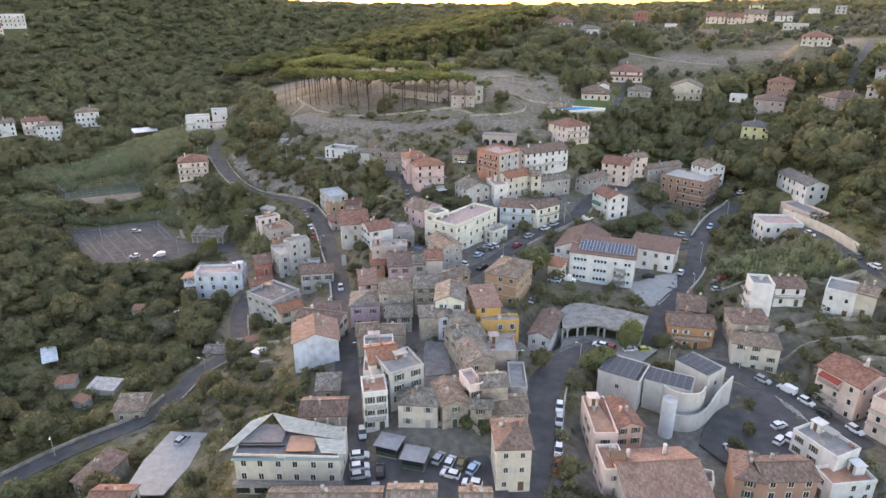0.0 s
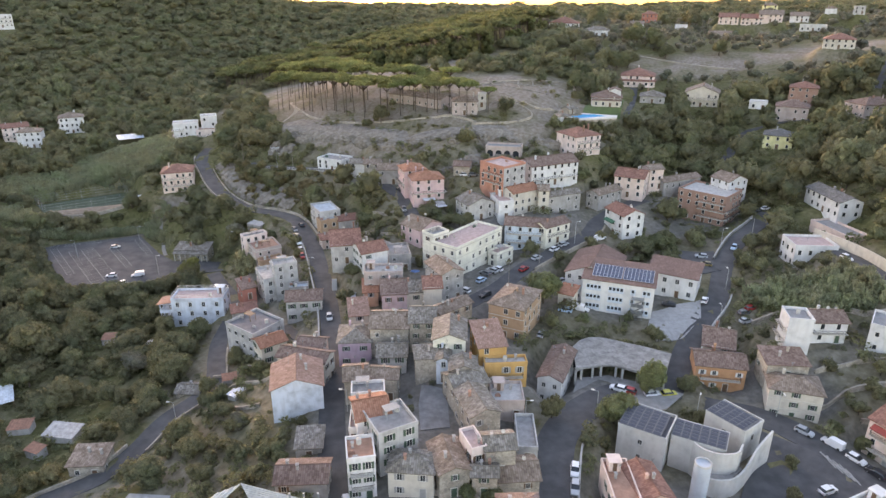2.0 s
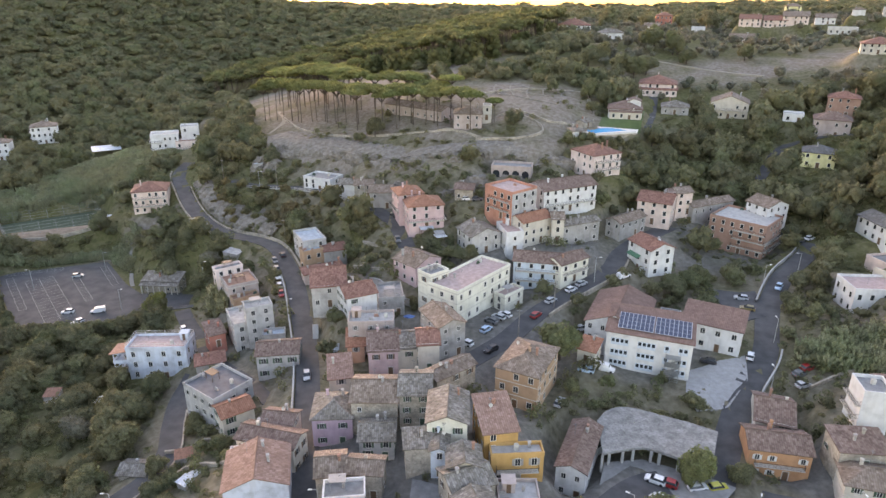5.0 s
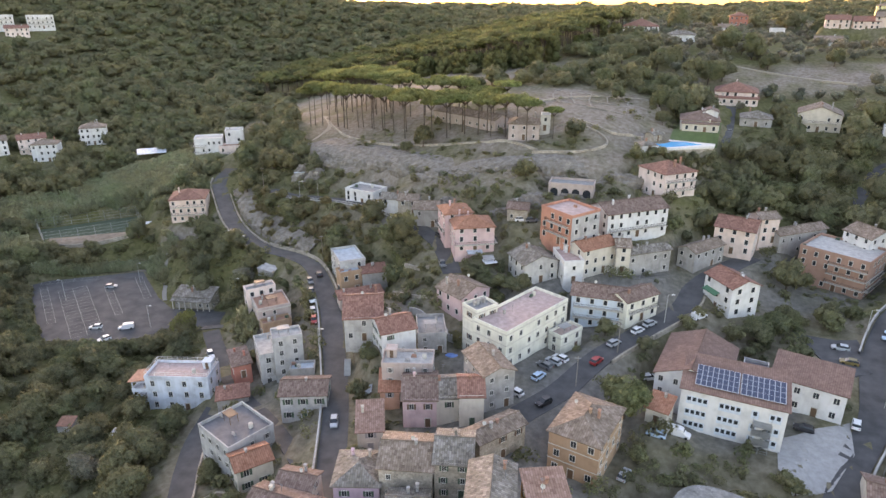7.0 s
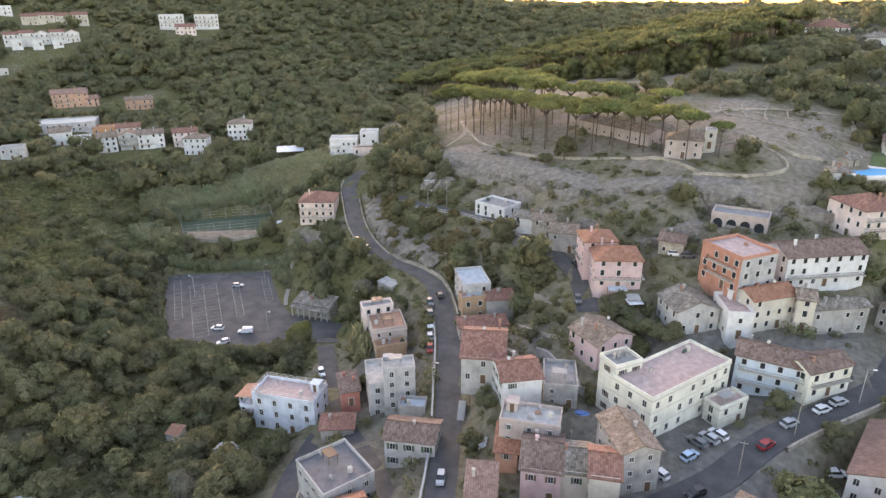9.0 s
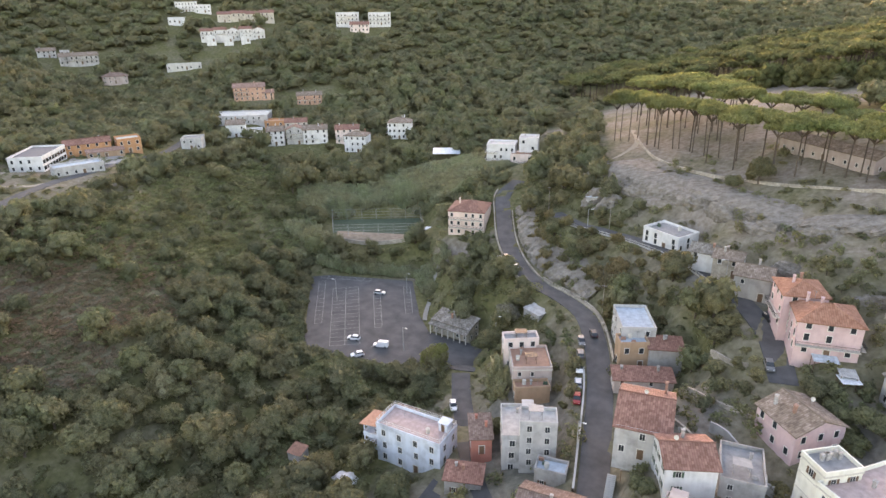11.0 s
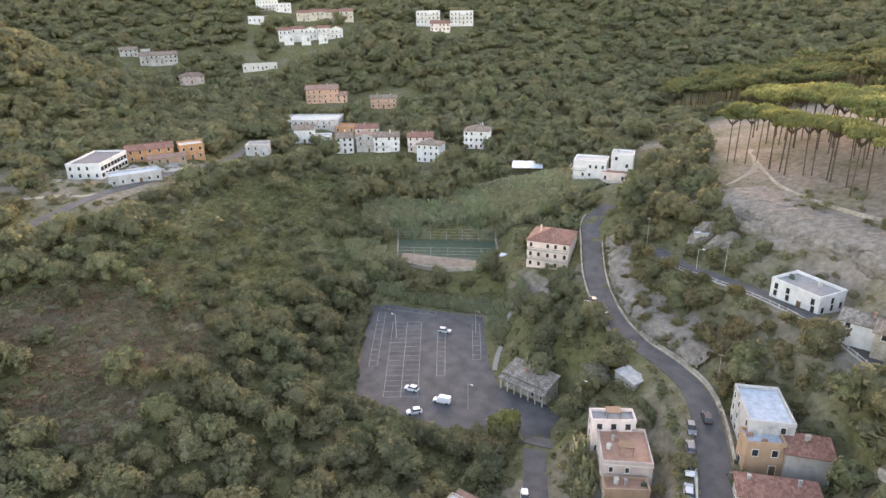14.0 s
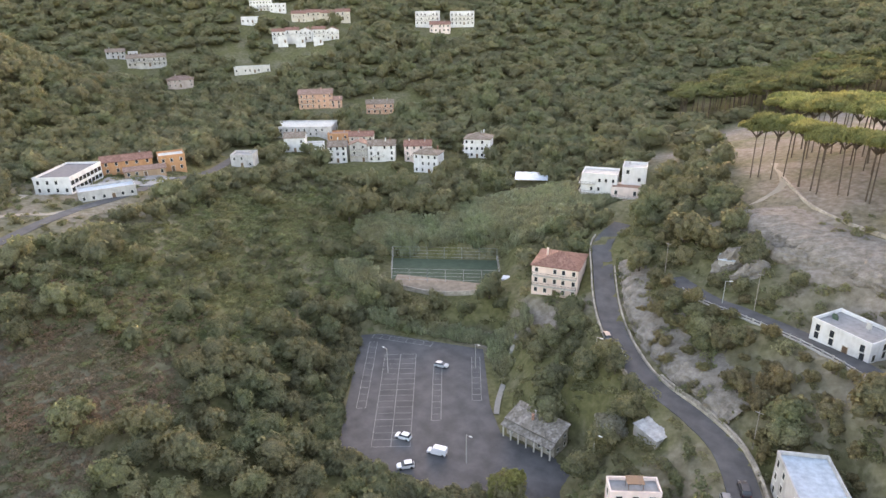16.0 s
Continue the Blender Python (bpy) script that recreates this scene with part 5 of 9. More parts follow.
for i in range(3):
    house(-446 + i * 9.0, 462 + i * 9.4, 47, 7.0, 5.0, 56.4 - i * 0.4, 3.6, 'flat', 'x', 'white', 'pale', 'low white terrace unit before the villas')
house(-394, 567, 36, 19.0, 12.0, 71.0, 9.5, 'flat', 'x', 'white', 'pale', 'white apartment house far up the slope', balconies=(('f', 1, 0.05, 0.95), ('f', 2, 0.05, 0.95)))
house(-372, 584, 36, 19.0, 12.0, 70.5, 9.5, 'flat', 'x', 'white', 'pale', 'white apartment block with balconies far up the slope', balconies=(('f', 1, 0.05, 0.95), ('f', 2, 0.05, 0.95)))
house(-377, 562, 36, 16.0, 10.0, 62.5, 6.0, 'gable', 'x', 'pinkwhite', 'red', 'pale pink house with a red roof up the slope')
house(-489, 378, 62, 25.0, 10.0, 47.5, 6.0, 'gable', 'x', 'palegrey', 'tan', 'long pale villa with a tan roof among trees', balconies=(('f', 1, 0.05, 0.95),))
house(-497, 373, 62, 6.0, 6.0, 50.5, 8.0, 'flat', 'x', 'palegrey', 'grey', 'pale stair block of the long villa')
house(-512, 368, 62, 12.0, 9.0, 51.0, 5.0, 'gable', 'x', 'palegrey', 'tan', 'small pale villa among the trees')
house(-447, 377, 58, 16.0, 10.0, 35.5, 5.0, 'hip', 'x', 'greypink', 'brown', 'greyish villa with a brown roof among trees')
house(-432, 423, 55, 24.0, 8.0, 39.5, 3.5, 'flat', 'x', 'pale', 'pale', 'long low pale building among the trees')
house(-347, 407, 48, 20.0, 11.0, 30.3, 8.5, 'gable', 'x', 'orangepink', 'redtan', 'orange pink three-storey villa with a tiled roof', balconies=(('f', 1, 0.0, 0.5), ('f', 2, 0.0, 0.5)))
house(-336, 413, 48, 7.0, 8.0, 26.5, 4.5, 'shed', 'x', 'orangepink', 'redtan', 'low orange pink wing beside the villa')
house(-312, 426, 44, 16.0, 9.0, 25.0, 6.0, 'gable', 'x', 'orangepink', 'tan', 'orange pink house with a columned porch', balconies=(('f', 1, 0.0, 1.0),))
house(-314, 371, 38, 31.0, 19.0, 20.2, 4.6, 'flat', 'x', 'palegrey', 'metal', 'long low warehouse with a pale metal roof', name='warehouse', category='warehouse', chimneys=0)
house(-292, 375, 42, 11.0, 9.0, 17.5, 5.5, 'flat', 'x', 'orangewall', 'redtan', 'orange rendered block with a flat roof')
house(-295, 349, 44, 10.0, 9.0, 20.3, 7.2, 'gable', 'x', 'white', 'tan', 'white house with a tan roof below the warehouse')
house(-286, 354, 44, 8.0, 7.0, 16.5, 4.0, 'flat', 'x', 'white', 'pale', 'low white annex with a terrace')
house(-273, 357, 42, 9.0, 9.0, 17.3, 8.0, 'gable', 'x', 'white', 'tan', 'white house with a tan tiled roof in a row')
house(-266, 364.5, 40, 8.5, 8.0, 17.6, 8.5, 'gable', 'y', 'palegrey', 'redtan', 'pale grey house with open balconies in a row', balconies=(('f', 1, 0.0, 1.0), ('f', 2, 0.0, 1.0)))
house(-258, 372, 40, 13.0, 9.0, 17.0, 8.2, 'gable', 'x', 'white', 'tan', 'wide white house with a tan roof in a row', balconies=(('f', 1, 0.1, 0.6),))
house(-274, 374, 41, 12.0, 8.0, 19.2, 9.0, 'gable', 'x', 'cream', 'red', 'cream house with a red roof behind the row')
house(-234, 379, 20, 12.0, 9.0, 14.6, 9.2, 'hip', 'x', 'white', 'tan', 'white three-storey house on the slope', spacing=2.6)
house(-246, 385, 38, 13.0, 9.0, 16.0, 8.0, 'gable', 'x', 'pinkwhite', 'red', 'pinkish house with a red roof and balconies', balconies=(('f', 1, 0.0, 1.0),))
house(-226, 408, 28, 13.0, 11.0, 17.8, 9.5, 'hip', 'x', 'white', 'tan', 'white three-storey house with a tan hip roof', spacing=2.6, balconies=(('l', 1, 0.1, 0.9), ('l', 2, 0.1, 0.9)))
house(-142.5, 372.5, 20, 13.0, 10.0, 20.2, 10.0, 'flat', 'x', 'white', 'pale', 'white apartment house with balconies beside the road bend', balconies=(('l', 1, 0.05, 0.95), ('l', 2, 0.05, 0.95), ('f', 1, 0.0, 0.4), ('f', 2, 0.0, 0.4)), spacing=2.6)
house(-131.5, 378.0, 20, 8.5, 9.0, 23.0, 11.0, 'flat', 'x', 'white', 'pale', 'tall white stair wing beside the road bend')
house(-131.0, 370.0, 20, 10.0, 7.0, 17.0, 6.0, 'flat', 'x', 'pinkwhite', 'redtan', 'pale terrace wing with a planted roof beside the bend', balconies=(('f', 1, 0.0, 1.0),))
house(-11.5, 328.0, -40, 33.0, 7.5, 41.5, 4.2, 'gable', 'x', 'greypink', 'tan', 'long low ruined stone building among the pines', chimneys=0, shutters='', spacing=3.4)
house(-45.6, 255.2, 28, 8.0, 12.0, 9.0, 8.0, 'flat', 'x', 'palegrey', 'bluetarp', 'tall house with a pale bluish roof terrace beside the street', front_door=False, chimneys=0)
house(-43.7, 248.1, 32, 6.8, 4.4, 6.8, 6.5, 'flat', 'x', 'orangebrown', 'bluetarp', 'brown house front with a stained pale terrace beside the street', shutters='white')
house(-36.7, 250.8, 23, 7.6, 5.0, 6.4, 7.0, 'shed', 'x', 'grey', 'red', 'plain grey rendered block with a red tiled strip roof', bare_sides='f')
house(-38.6, 239.8, 26, 13.0, 4.6, 3.4, 4.5, 'shed', 'x', 'greypink', 'red', 'low house with a red tiled lean-to roof beside the street')

# ---------------------------------------------------------------- roads



def asphalt():
    if "asphalt" in MATS:
        return MATS["asphalt"]
    m, n, l, b = nodes_of("asphalt")
    t, t2 = noise_tex(n, l, 0.25, 6), noise_tex(n, l, 6.0, 3)
    r = ramp(n, [(0.35, (0.052, 0.052, 0.054)), (0.65, (0.094, 0.093, 0.094))])
    l.new(t.outputs[0], r.inputs[0])
    l.new(r.outputs[0], b.inputs["Base Color"])
    b.inputs["Roughness"].default_value = 0.85
    bump(n, l, b, t2.outputs[0], 0.2, 0.02)
    MATS["asphalt"] = m
    return m


def strip(name, c, z, width, off, lift, material, thick=0.25):
    """A band of constant width that follows a centre line."""
    tg = np.gradient(c, axis=0)
    tg /= np.linalg.norm(tg, axis=1, keepdims=True) + 1e-9
    nr = np.stack([-tg[:, 1], tg[:, 0]], 1)
    a, b = c + nr * (off - width / 2), c + nr * (off + width / 2)
    n = len(c)
    v = [(*p, h + lift) for p, h in zip(a, z)] + [(*p, h + lift) for p, h in zip(b, z)] + [(*p, h + lift - thick) for p, h in zip(a, z)] + [(*p, h + lift - thick) for p, h in zip(b, z)]
    f = []
    for i in range(n - 1):
        f += [(i + 1, i, n + i, n + i + 1), (i, i + 1, 2 * n + i + 1, 2 * n + i), (n + i + 1, n + i, 3 * n + i, 3 * n + i + 1)]
    return mesh_of(name, v, f, material)


ROAD_LABEL = {"street": "narrow grey asphalt village street running uphill", "square_road": "wide grey asphalt road past the square"}
for name, width, c, z in ROADS:
    ob = tagged(new("road", strip("road", c, z, width, 0, 0.12, asphalt())), ROAD_LABEL.get(name, "grey asphalt road between houses and slopes"), "road", kind="structure")


# ---------------------------------------------------------------- yards, car park, pitch
WHITE_PAINT = plain("road_paint", (0.3, 0.3, 0.29), 0.8, 0, 0.35, 0.8)


def slab(name, pts, z, material, label, category, thick=0.3, kind="structure"):
    n = len(pts)
    v = [(*p, z) for p in pts] + [(*p, z - thick) for p in pts]
    f = [tuple(range(n))] + [(i, i + n, (i + 1) % n + n, (i + 1) % n) for i in range(n)]
    return tagged(new(name, mesh_of(name, v, f, material)), label, category, kind=kind)


def drape(name, pts, material, label, category, lift=0.22):
    """A paved patch that lies on the ground."""
    bm = bmesh.new()
    bm.faces.new([bm.verts.new((*p, 0)) for p in pts])
    xs, ys = [p[0] for p in pts], [p[1] for p in pts]
    mx, my = sum(xs) / len(xs), sum(ys) / len(ys)
    CALM.append((mx, my, max(math.hypot(a - mx, b - my) for a, b in pts)))
    for axis, lo, hi in ((0, min(xs), max(xs)), (1, min(ys), max(ys))):
        for i in range(1, int((hi - lo) / 2.0) + 1):
            co = [0, 0, 0]
            co[axis] = lo + i * 2.0
            no = [0, 0, 0]
            no[axis] = 1
            bmesh.ops.bisect_plane(bm, geom=bm.verts[:] + bm.edges[:] + bm.faces[:], plane_co=co, plane_no=no)
    zs = height([v.co.x for v in bm.verts], [v.co.y for v in bm.verts])
    for v, z in zip(bm.verts, zs):
        v.co.z = z + lift
    edge = [e for e in bm.edges if len(e.link_faces) == 1]
    out = bmesh.ops.extrude_edge_only(bm, edges=edge)
    for g in out["geom"]:
        if isinstance(g, bmesh.types.BMVert):
            g.co.z -= 0.6
    me = bpy.data.meshes.new(name)
    bm.to_mesh(me)
    bm.free()
    me.materials.append(material)
    return tagged(new(name, me), label, category, kind="structure")


def line_bar(v, f, a, b, width, z):
    a, b = np.array(a, float), np.array(b, float)
    t = (b - a) / (np.linalg.norm(b - a) + 1e-9)
    n = np.array([-t[1], t[0]]) * width / 2
    k = len(v)
    v += [(*(a - n), z), (*(b - n), z), (*(b + n), z), (*(a + n), z)]
    f.append((k, k + 1, k + 2, k + 3))


LOT_Z = -15.05
slab("car_park", [(-173.6, 274.8), (-148.2, 244.5), (-136.3, 230.5), (-114.3, 233.0), (-88, 243.0), (-90, 258.6), (-110, 259.6), (-118.8, 267.5), (-136.4, 288.8)], LOT_Z, asphalt(), "wide grey asphalt car park with painted bays", "car park")
lv, lf = [], []


def bays(a, b, n, depth, side):
    """Painted bays off the line a to b."""
    a, b = np.array(a, float), np.array(b, float)
    t = (b - a) / np.linalg.norm(b - a)
    m = np.array([-t[1], t[0]]) * side
    line_bar(lv, lf, a, b, 0.11, LOT_Z + 0.012)
    for i in range(n + 1):
        p = a + (b - a) * i / n
        line_bar(lv, lf, p - m * depth, p + m * depth if depth > 3 else p, 0.09, LOT_Z + 0.016)
    if depth > 3:
        for k in (-1, 1):
            line_bar(lv, lf, a + m * depth * k, b + m * depth * k, 0.1, LOT_Z + 0.02)
    else:
        line_bar(lv, lf, a - m * depth, b - m * depth, 0.1, LOT_Z + 0.02)


bays((-154.0, 271.5), (-127.5, 239.5), 16, 4.6, 1)
bays((-141.0, 275.0), (-124.5, 254.5), 10, 2.4, 1)
bays((-134.5, 284.5), (-121.5, 267.5), 8, 2.4, 1)
bays((-166.5, 271.0), (-145.0, 245.0), 11, 2.4, -1)
bays((-168.0, 273.5), (-150.0, 280.5), 7, 2.4, -1)
tagged(new("bay_lines", mesh_of("bay_lines", lv, lf, WHITE_PAINT)), "worn white parking bay lines on asphalt", "road marking", kind="structure")

SQ_Z, PAR_Z, PORT_Z = -2.5, -7.5, -3.55
slab("square", [(-20, 112), (-11, 113.5), (-3, 109.5), (8, 108), (12, 100), (13.5, 86), (-17, 86)], SQ_Z, asphalt(), "grey asphalt village square with parked cars", "square")
slab("car_park", [(70, 137), (84, 130), (92, 112), (78, 104), (60, 110), (57, 116)], PAR_Z, asphalt(), "asphalt car park beside the church", "car park")
slab("forecourt", [(30, 146), (34, 157), (42, 158), (54, 152.5), (58, 150), (52, 144), (40, 141)], PORT_Z, plain("pale_concrete", (0.27, 0.26, 0.25), 0.9, 0, 0.2, 0.7), "pale paved forecourt before the arcade", "forecourt")
slab("courtyard", [(-64.3, 124.1), (-66.2, 113.7), (-66.3, 103.4), (-57.6, 103.4), (-55.5, 111.9), (-55.4, 123.5)][::-1], -10.42, plain("pale_gravel", (0.36, 0.35, 0.34), 0.95, 0, 0.15, 0.9), "pale gravel courtyard beside the lane", "courtyard")
drape("works_yard", [(-284, 246), (-276, 254), (-271, 262), (-278, 276), (-283, 272), (-292, 256)], plain("pale_concrete", (0.27, 0.26, 0.25), 0.9, 0, 0.2, 0.7), "pale concrete yard between the workshop and the depot", "yard", 0.3)
drape("schoolyard", [(61, 187.5), (77, 192), (74, 183), (66, 174), (58, 172), (57, 177)], plain("pale_gravel", (0.36, 0.35, 0.34)), "pale gravel yard behind the school", "yard")
drape("car_park", [(78, 226), (92, 222), (89, 208), (81, 206)], asphalt(), "small walled asphalt car park", "car park")
slab("sports_pitch", [(-196, 313), (-163.5, 334.5), (-151, 318.5), (-182, 297.5)], -8.45, plain("pitch_turf", (0.05, 0.075, 0.045), 0.95, 0, 0.2, 0.5), "dark green artificial turf sports pitch", "sports pitch")
pitch = tagged(new("pitch_fence"), "tall mesh fence posts round the sports pitch", "fence")
STEEL = plain("galvanised", (0.35, 0.36, 0.36), 0.5, 0.7)
ring = [(-196, 313), (-163.5, 334.5), (-151, 318.5), (-182, 297.5)]
for i in range(4):
    p, q = np.array(ring[i]), np.array(ring[(i + 1) % 4])
    k = int(np.linalg.norm(q - p) / 6)
    for s in range(k):
        c = p + (q - p) * s / k
        bm = bmesh.new()
        cyl(bm, c[0], c[1], -8.6, -3.6, 0.07, n=6)
        part("post", bm, STEEL, pitch)
    bm = bmesh.new()
    u = (q - p) / np.linalg.norm(q - p)
    for h in (-7.6, -6.3, -5.0, -3.7):
        w = np.array([-u[1], u[0]]) * 0.03
        vs = [bm.verts.new((*x, z)) for z in (h - 0.03, h + 0.03) for x in (p - w, q - w, q + w, p + w)]
        for fc in ((0, 1, 2, 3), (4, 5, 6, 7), (0, 1, 5, 4), (2, 3, 7, 6)):
            bm.faces.new([vs[j] for j in fc])
    part("rail", bm, STEEL, pitch)


# ---------------------------------------------------------------- walls beside roads
def road_named(name):
    return next(r for r in ROADS if r[0] == name)


def wall_along(name, i0, i1, off, high, deep, material, label, thick=0.4):
    _, width, c, z = road_named(name)
    n = len(c)
    s = slice(int(i0 * n), int(i1 * n))
    me = strip("retaining_wall", c[s], z[s], thick, off, high, material, high + deep)
    return tagged(new("retaining_wall", me), label, "wall", kind="structure")


STONE = rubble("stone", (0.4, 0.36, 0.31))
CONC = plaster("concrete", (0.42, 0.41, 0.39), 0.3)
wall_along("street", 0.55, 0.72, -3.6, 0.9, 4.0, STONE, "stone retaining wall beside the street")
wall_along("street", 0.40, 0.55, 3.6, 1.0, 3.0, CONC, "pale concrete parapet wall beside the street")
wall_along("street", 0.72, 0.97, 3.5, 0.7, 3.0, STONE, "low stone parapet along the bend")
wall_along("street", 0.25, 0.40, 3.4, 1.1, 2.5, CONC, "pale garden wall beside the street")
wall_along("mid_road", 0.38, 0.72, -3.7, 1.1, 4.0, STONE, "stone retaining wall below the road")
wall_along("up_road", 0.12, 0.45, -3.6, 1.0, 4.0, CONC, "concrete wall beside the climbing road")
wall_along("up_road", 0.62, 0.95, 3.6, 1.0, 2.5, CONC, "white-topped wall beside the climbing road")
wall_along("high_road", 0.3, 0.95, 2.7, 0.35, 2.0, CONC, "low concrete kerb wall along the high lane", 0.3)
rail = tagged(new("lane_railing"), "pale concrete posts and rails along the high lane", "railing")
_, _, rc, rz = road_named("high_road")
rt = np.gradient(rc, axis=0)
rt /= np.linalg.norm(rt, axis=1, keepdims=True)
rp = rc + np.stack([-rt[:, 1], rt[:, 0]], 1) * 2.7
for i in range(int(len(rc) * 0.3), int(len(rc) * 0.94)):
    boxes("post", [(-0.12, 0.12, -0.12, 0.12, 0.3, 1.15)], CONC, rail, m=pose(*rp[i], rz[i], 0, 0, math.degrees(math.atan2(rt[i, 1], rt[i, 0]))))
i0, i1 = int(len(rc) * 0.3), int(len(rc) * 0.94)
tagged(link("rail", strip("rail", rp[i0:i1], rz[i0:i1], 0.14, 0, 1.0, CONC, 0.16), rail))
wall_along("low_road", 0.0, 0.32, 2.9, 0.8, 2.0, STONE, "low stone wall along the lane")
wall_along("low_road", 0.30, 0.62, -2.9, 0.8, 1.5, STONE, "low stone wall along the lane")
wall_along("right_road", 0.05, 0.6, 3.3, 3.2, 2.0, plaster("cream", WALL["cream"], 0.2), "tall cream retaining wall beside the road")
wall_along("square_road", 0.12, 0.34, -5.4, 0.7, 1.5, CONC, "low kerbed wall beside the road")

# ---------------------------------------------------------------- church group
PANEL = plain("solar_cell", (0.026, 0.042, 0.085), 0.35, 0.0, 0.3, 2.0)
DARK_CELL = plain("dark_solar_cell", (0.025, 0.033, 0.055), 0.4, 0.0, 0.3, 2.0)
FRAME = plain("panel_frame", (0.5, 0.52, 0.55), 0.5)


def panel_mesh(w, d, cell):
    k = ("panel", w, d, cell.name)
    if k not in SHARED:
        bm = bmesh.new()
        box(bm, 0.03, w - 0.03, 0.03, d - 0.03, 0.0, 0.05)
        me = bpy.data.meshes.new("panel")
        bm.to_mesh(me)
        bm.free()
        me.materials.append(cell)
        SHARED[k] = me
    return SHARED[k]


def solar_array(m, nx, ny, label, w=1.0, d=1.65, gapx=0.05, gapy=0.12, cell=PANEL, frame_mat=FRAME):
    """Rows of dark modules on a light rail frame; m places the corner."""
    top = tagged(new("solar_array"), label, "solar panels")
    top.matrix_basis = m
    rails = [(-0.05, nx * (w + gapx), j * (d + gapy) - gapy - 0.01, j * (d + gapy) + 0.01, 0, 0.03) for j in range(ny + 1)]
    rails += [(i * (w + gapx) - gapx - 0.01, i * (w + gapx) + 0.01, 0, ny * (d + gapy) - gapy, 0, 0.035) for i in range(nx + 1)]
    boxes("rail_frame", rails, frame_mat, top, "metal rail frame")
    for i in range(nx):
        for j in range(ny):
            link("panel", panel_mesh(w, d, cell), top, pose(i * (w + gapx), j * (d + gapy), 0.04))
    return top


for x, y, rot, w, d, z in ((44.2, 133.8, -31.9, 9.9, 9.2, 0.4), (54.0, 129.8, -28.0, 10.6, 6.5, -0.2), (63.6, 135.9, -54.9, 9.2, 7.0, 0.0)):
    solar_array(pose(x, y, z + 0.8, 0, 0, rot) @ pose(-w / 2 + 0.2, -d / 2 + 0.2, 0), int((w - 0.2) / 1.72), int((d - 0.2) / 1.19), "dark solar panels in staggered rows on the church roof", 1.5, 0.95, 0.22, 0.24, DARK_CELL, plain("dark_rail", (0.12, 0.12, 0.125), 0.6))

PALE = plaster("pale", WALL["pale"], 0.2)
tower = tagged(new("bell_tower"), "smooth pale concrete cylinder tower of the church", "tower")
tower.matrix_basis = pose(50.6, 119.6, -9)
bm = bmesh.new()
cyl(bm, 0, 0, 0, 10.3, 1.6, n=28)
part("shaft", bm, plaster("cylinder", (0.5, 0.54, 0.58), 0.15), tower)
bm = bmesh.new()
n = 28
for r0, r1, z0, z1 in ((1.6, 1.35, 10.3, 10.7),):
    a = [bm.verts.new((r0 * math.cos(6.2832 * i / n), r0 * math.sin(6.2832 * i / n), z0)) for i in range(n)]
    b = [bm.verts.new((r0 * math.cos(6.2832 * i / n), r0 * math.sin(6.2832 * i / n), z1)) for i in range(n)]
    c = [bm.verts.new((r1 * math.cos(6.2832 * i / n), r1 * math.sin(6.2832 * i / n), z1)) for i in range(n)]
    for i in range(n):
        bm.faces.new((a[i], a[(i + 1) % n], b[(i + 1) % n], b[i]))
        bm.faces.new((b[i], b[(i + 1) % n], c[(i + 1) % n], c[i]))
part("rim", bm, PALE, tower)


def curved_wall(name, pts, z0, z1, thick, mat, label, top=None):
    c = smooth_path(pts, 0.8)
    zt = np.full(len(c), z1) if top is None else np.interp(np.linspace(0, 1, len(c)), *top)
    tg = np.gradient(c, axis=0)
    tg /= np.linalg.norm(tg, axis=1, keepdims=True)
    nr = np.stack([-tg[:, 1], tg[:, 0]], 1) * thick
    n = len(c)
    v = [(*p, z) for p, z in zip(c, zt)] + [(*p, z0) for p in c] + [(*p, z) for p, z in zip(c + nr, zt)] + [(*p, z0) for p in c + nr]
    f = []
    for i in range(n - 1):
        f += [(n + i, n + i + 1, i + 1, i), (i, i + 1, 2 * n + i + 1, 2 * n + i), (2 * n + i, 2 * n + i + 1, 3 * n + i + 1, 3 * n + i)]
    f += [(0, 2 * n, 3 * n, n), (n - 1, 2 * n - 1, 4 * n - 1, 3 * n - 1)]
    return tagged(new(name, mesh_of(name, v, f, mat)), label, "wall")


curved_wall("sweeping_wall", [(51.8, 122.0), (53.2, 121.0), (55.1, 120.4), (58.2, 121.0), (61.9, 124.0), (65.6, 127.8), (69.7, 130.8)], -9, -3, 0.4, PALE, "sweeping curved pale wall of the church", ([0, 0.45, 0.75, 1], [-3.6, -3.4, -1.6, 0.4]))
curved_wall("rounded_front", [(51.0, 129.5), (52.4, 125.6), (55.3, 123.6), (59.2, 123.8), (61.6, 126.5)], -9, 0.4, 0.35, PALE, "rounded pale church front")
slab("terrace", [(52.5, 123.0), (55.2, 121.6), (58.0, 122.2), (61.5, 125.0), (60.5, 127), (53, 127)], -4.6, plain("pale_concrete", (0.27, 0.26, 0.25)), "narrow terrace behind the curved wall", "terrace")

# ---------------------------------------------------------------- arcade
arcade = tagged(new("arcade"), "curved concrete arcade with a weathered flat roof", "arcade")
front = smooth_path([(33.1, 155.5), (37.5, 156.6), (41.9, 157.3), (46.1, 155.3), (49.7, 153.1), (53.2, 151.1)], 1.5)
back = smooth_path([(34.2, 166.2), (37.5, 170.0), (42.2, 171.0), (49.7, 167.7), (55.0, 165.0), (58.8, 162.5)], 1.5)
k = 24
fr = np.array([front[int(i * (len(front) - 1) / k)] for i in range(k + 1)])
bk = np.array([back[int(i * (len(back) - 1) / k)] for i in range(k + 1)])
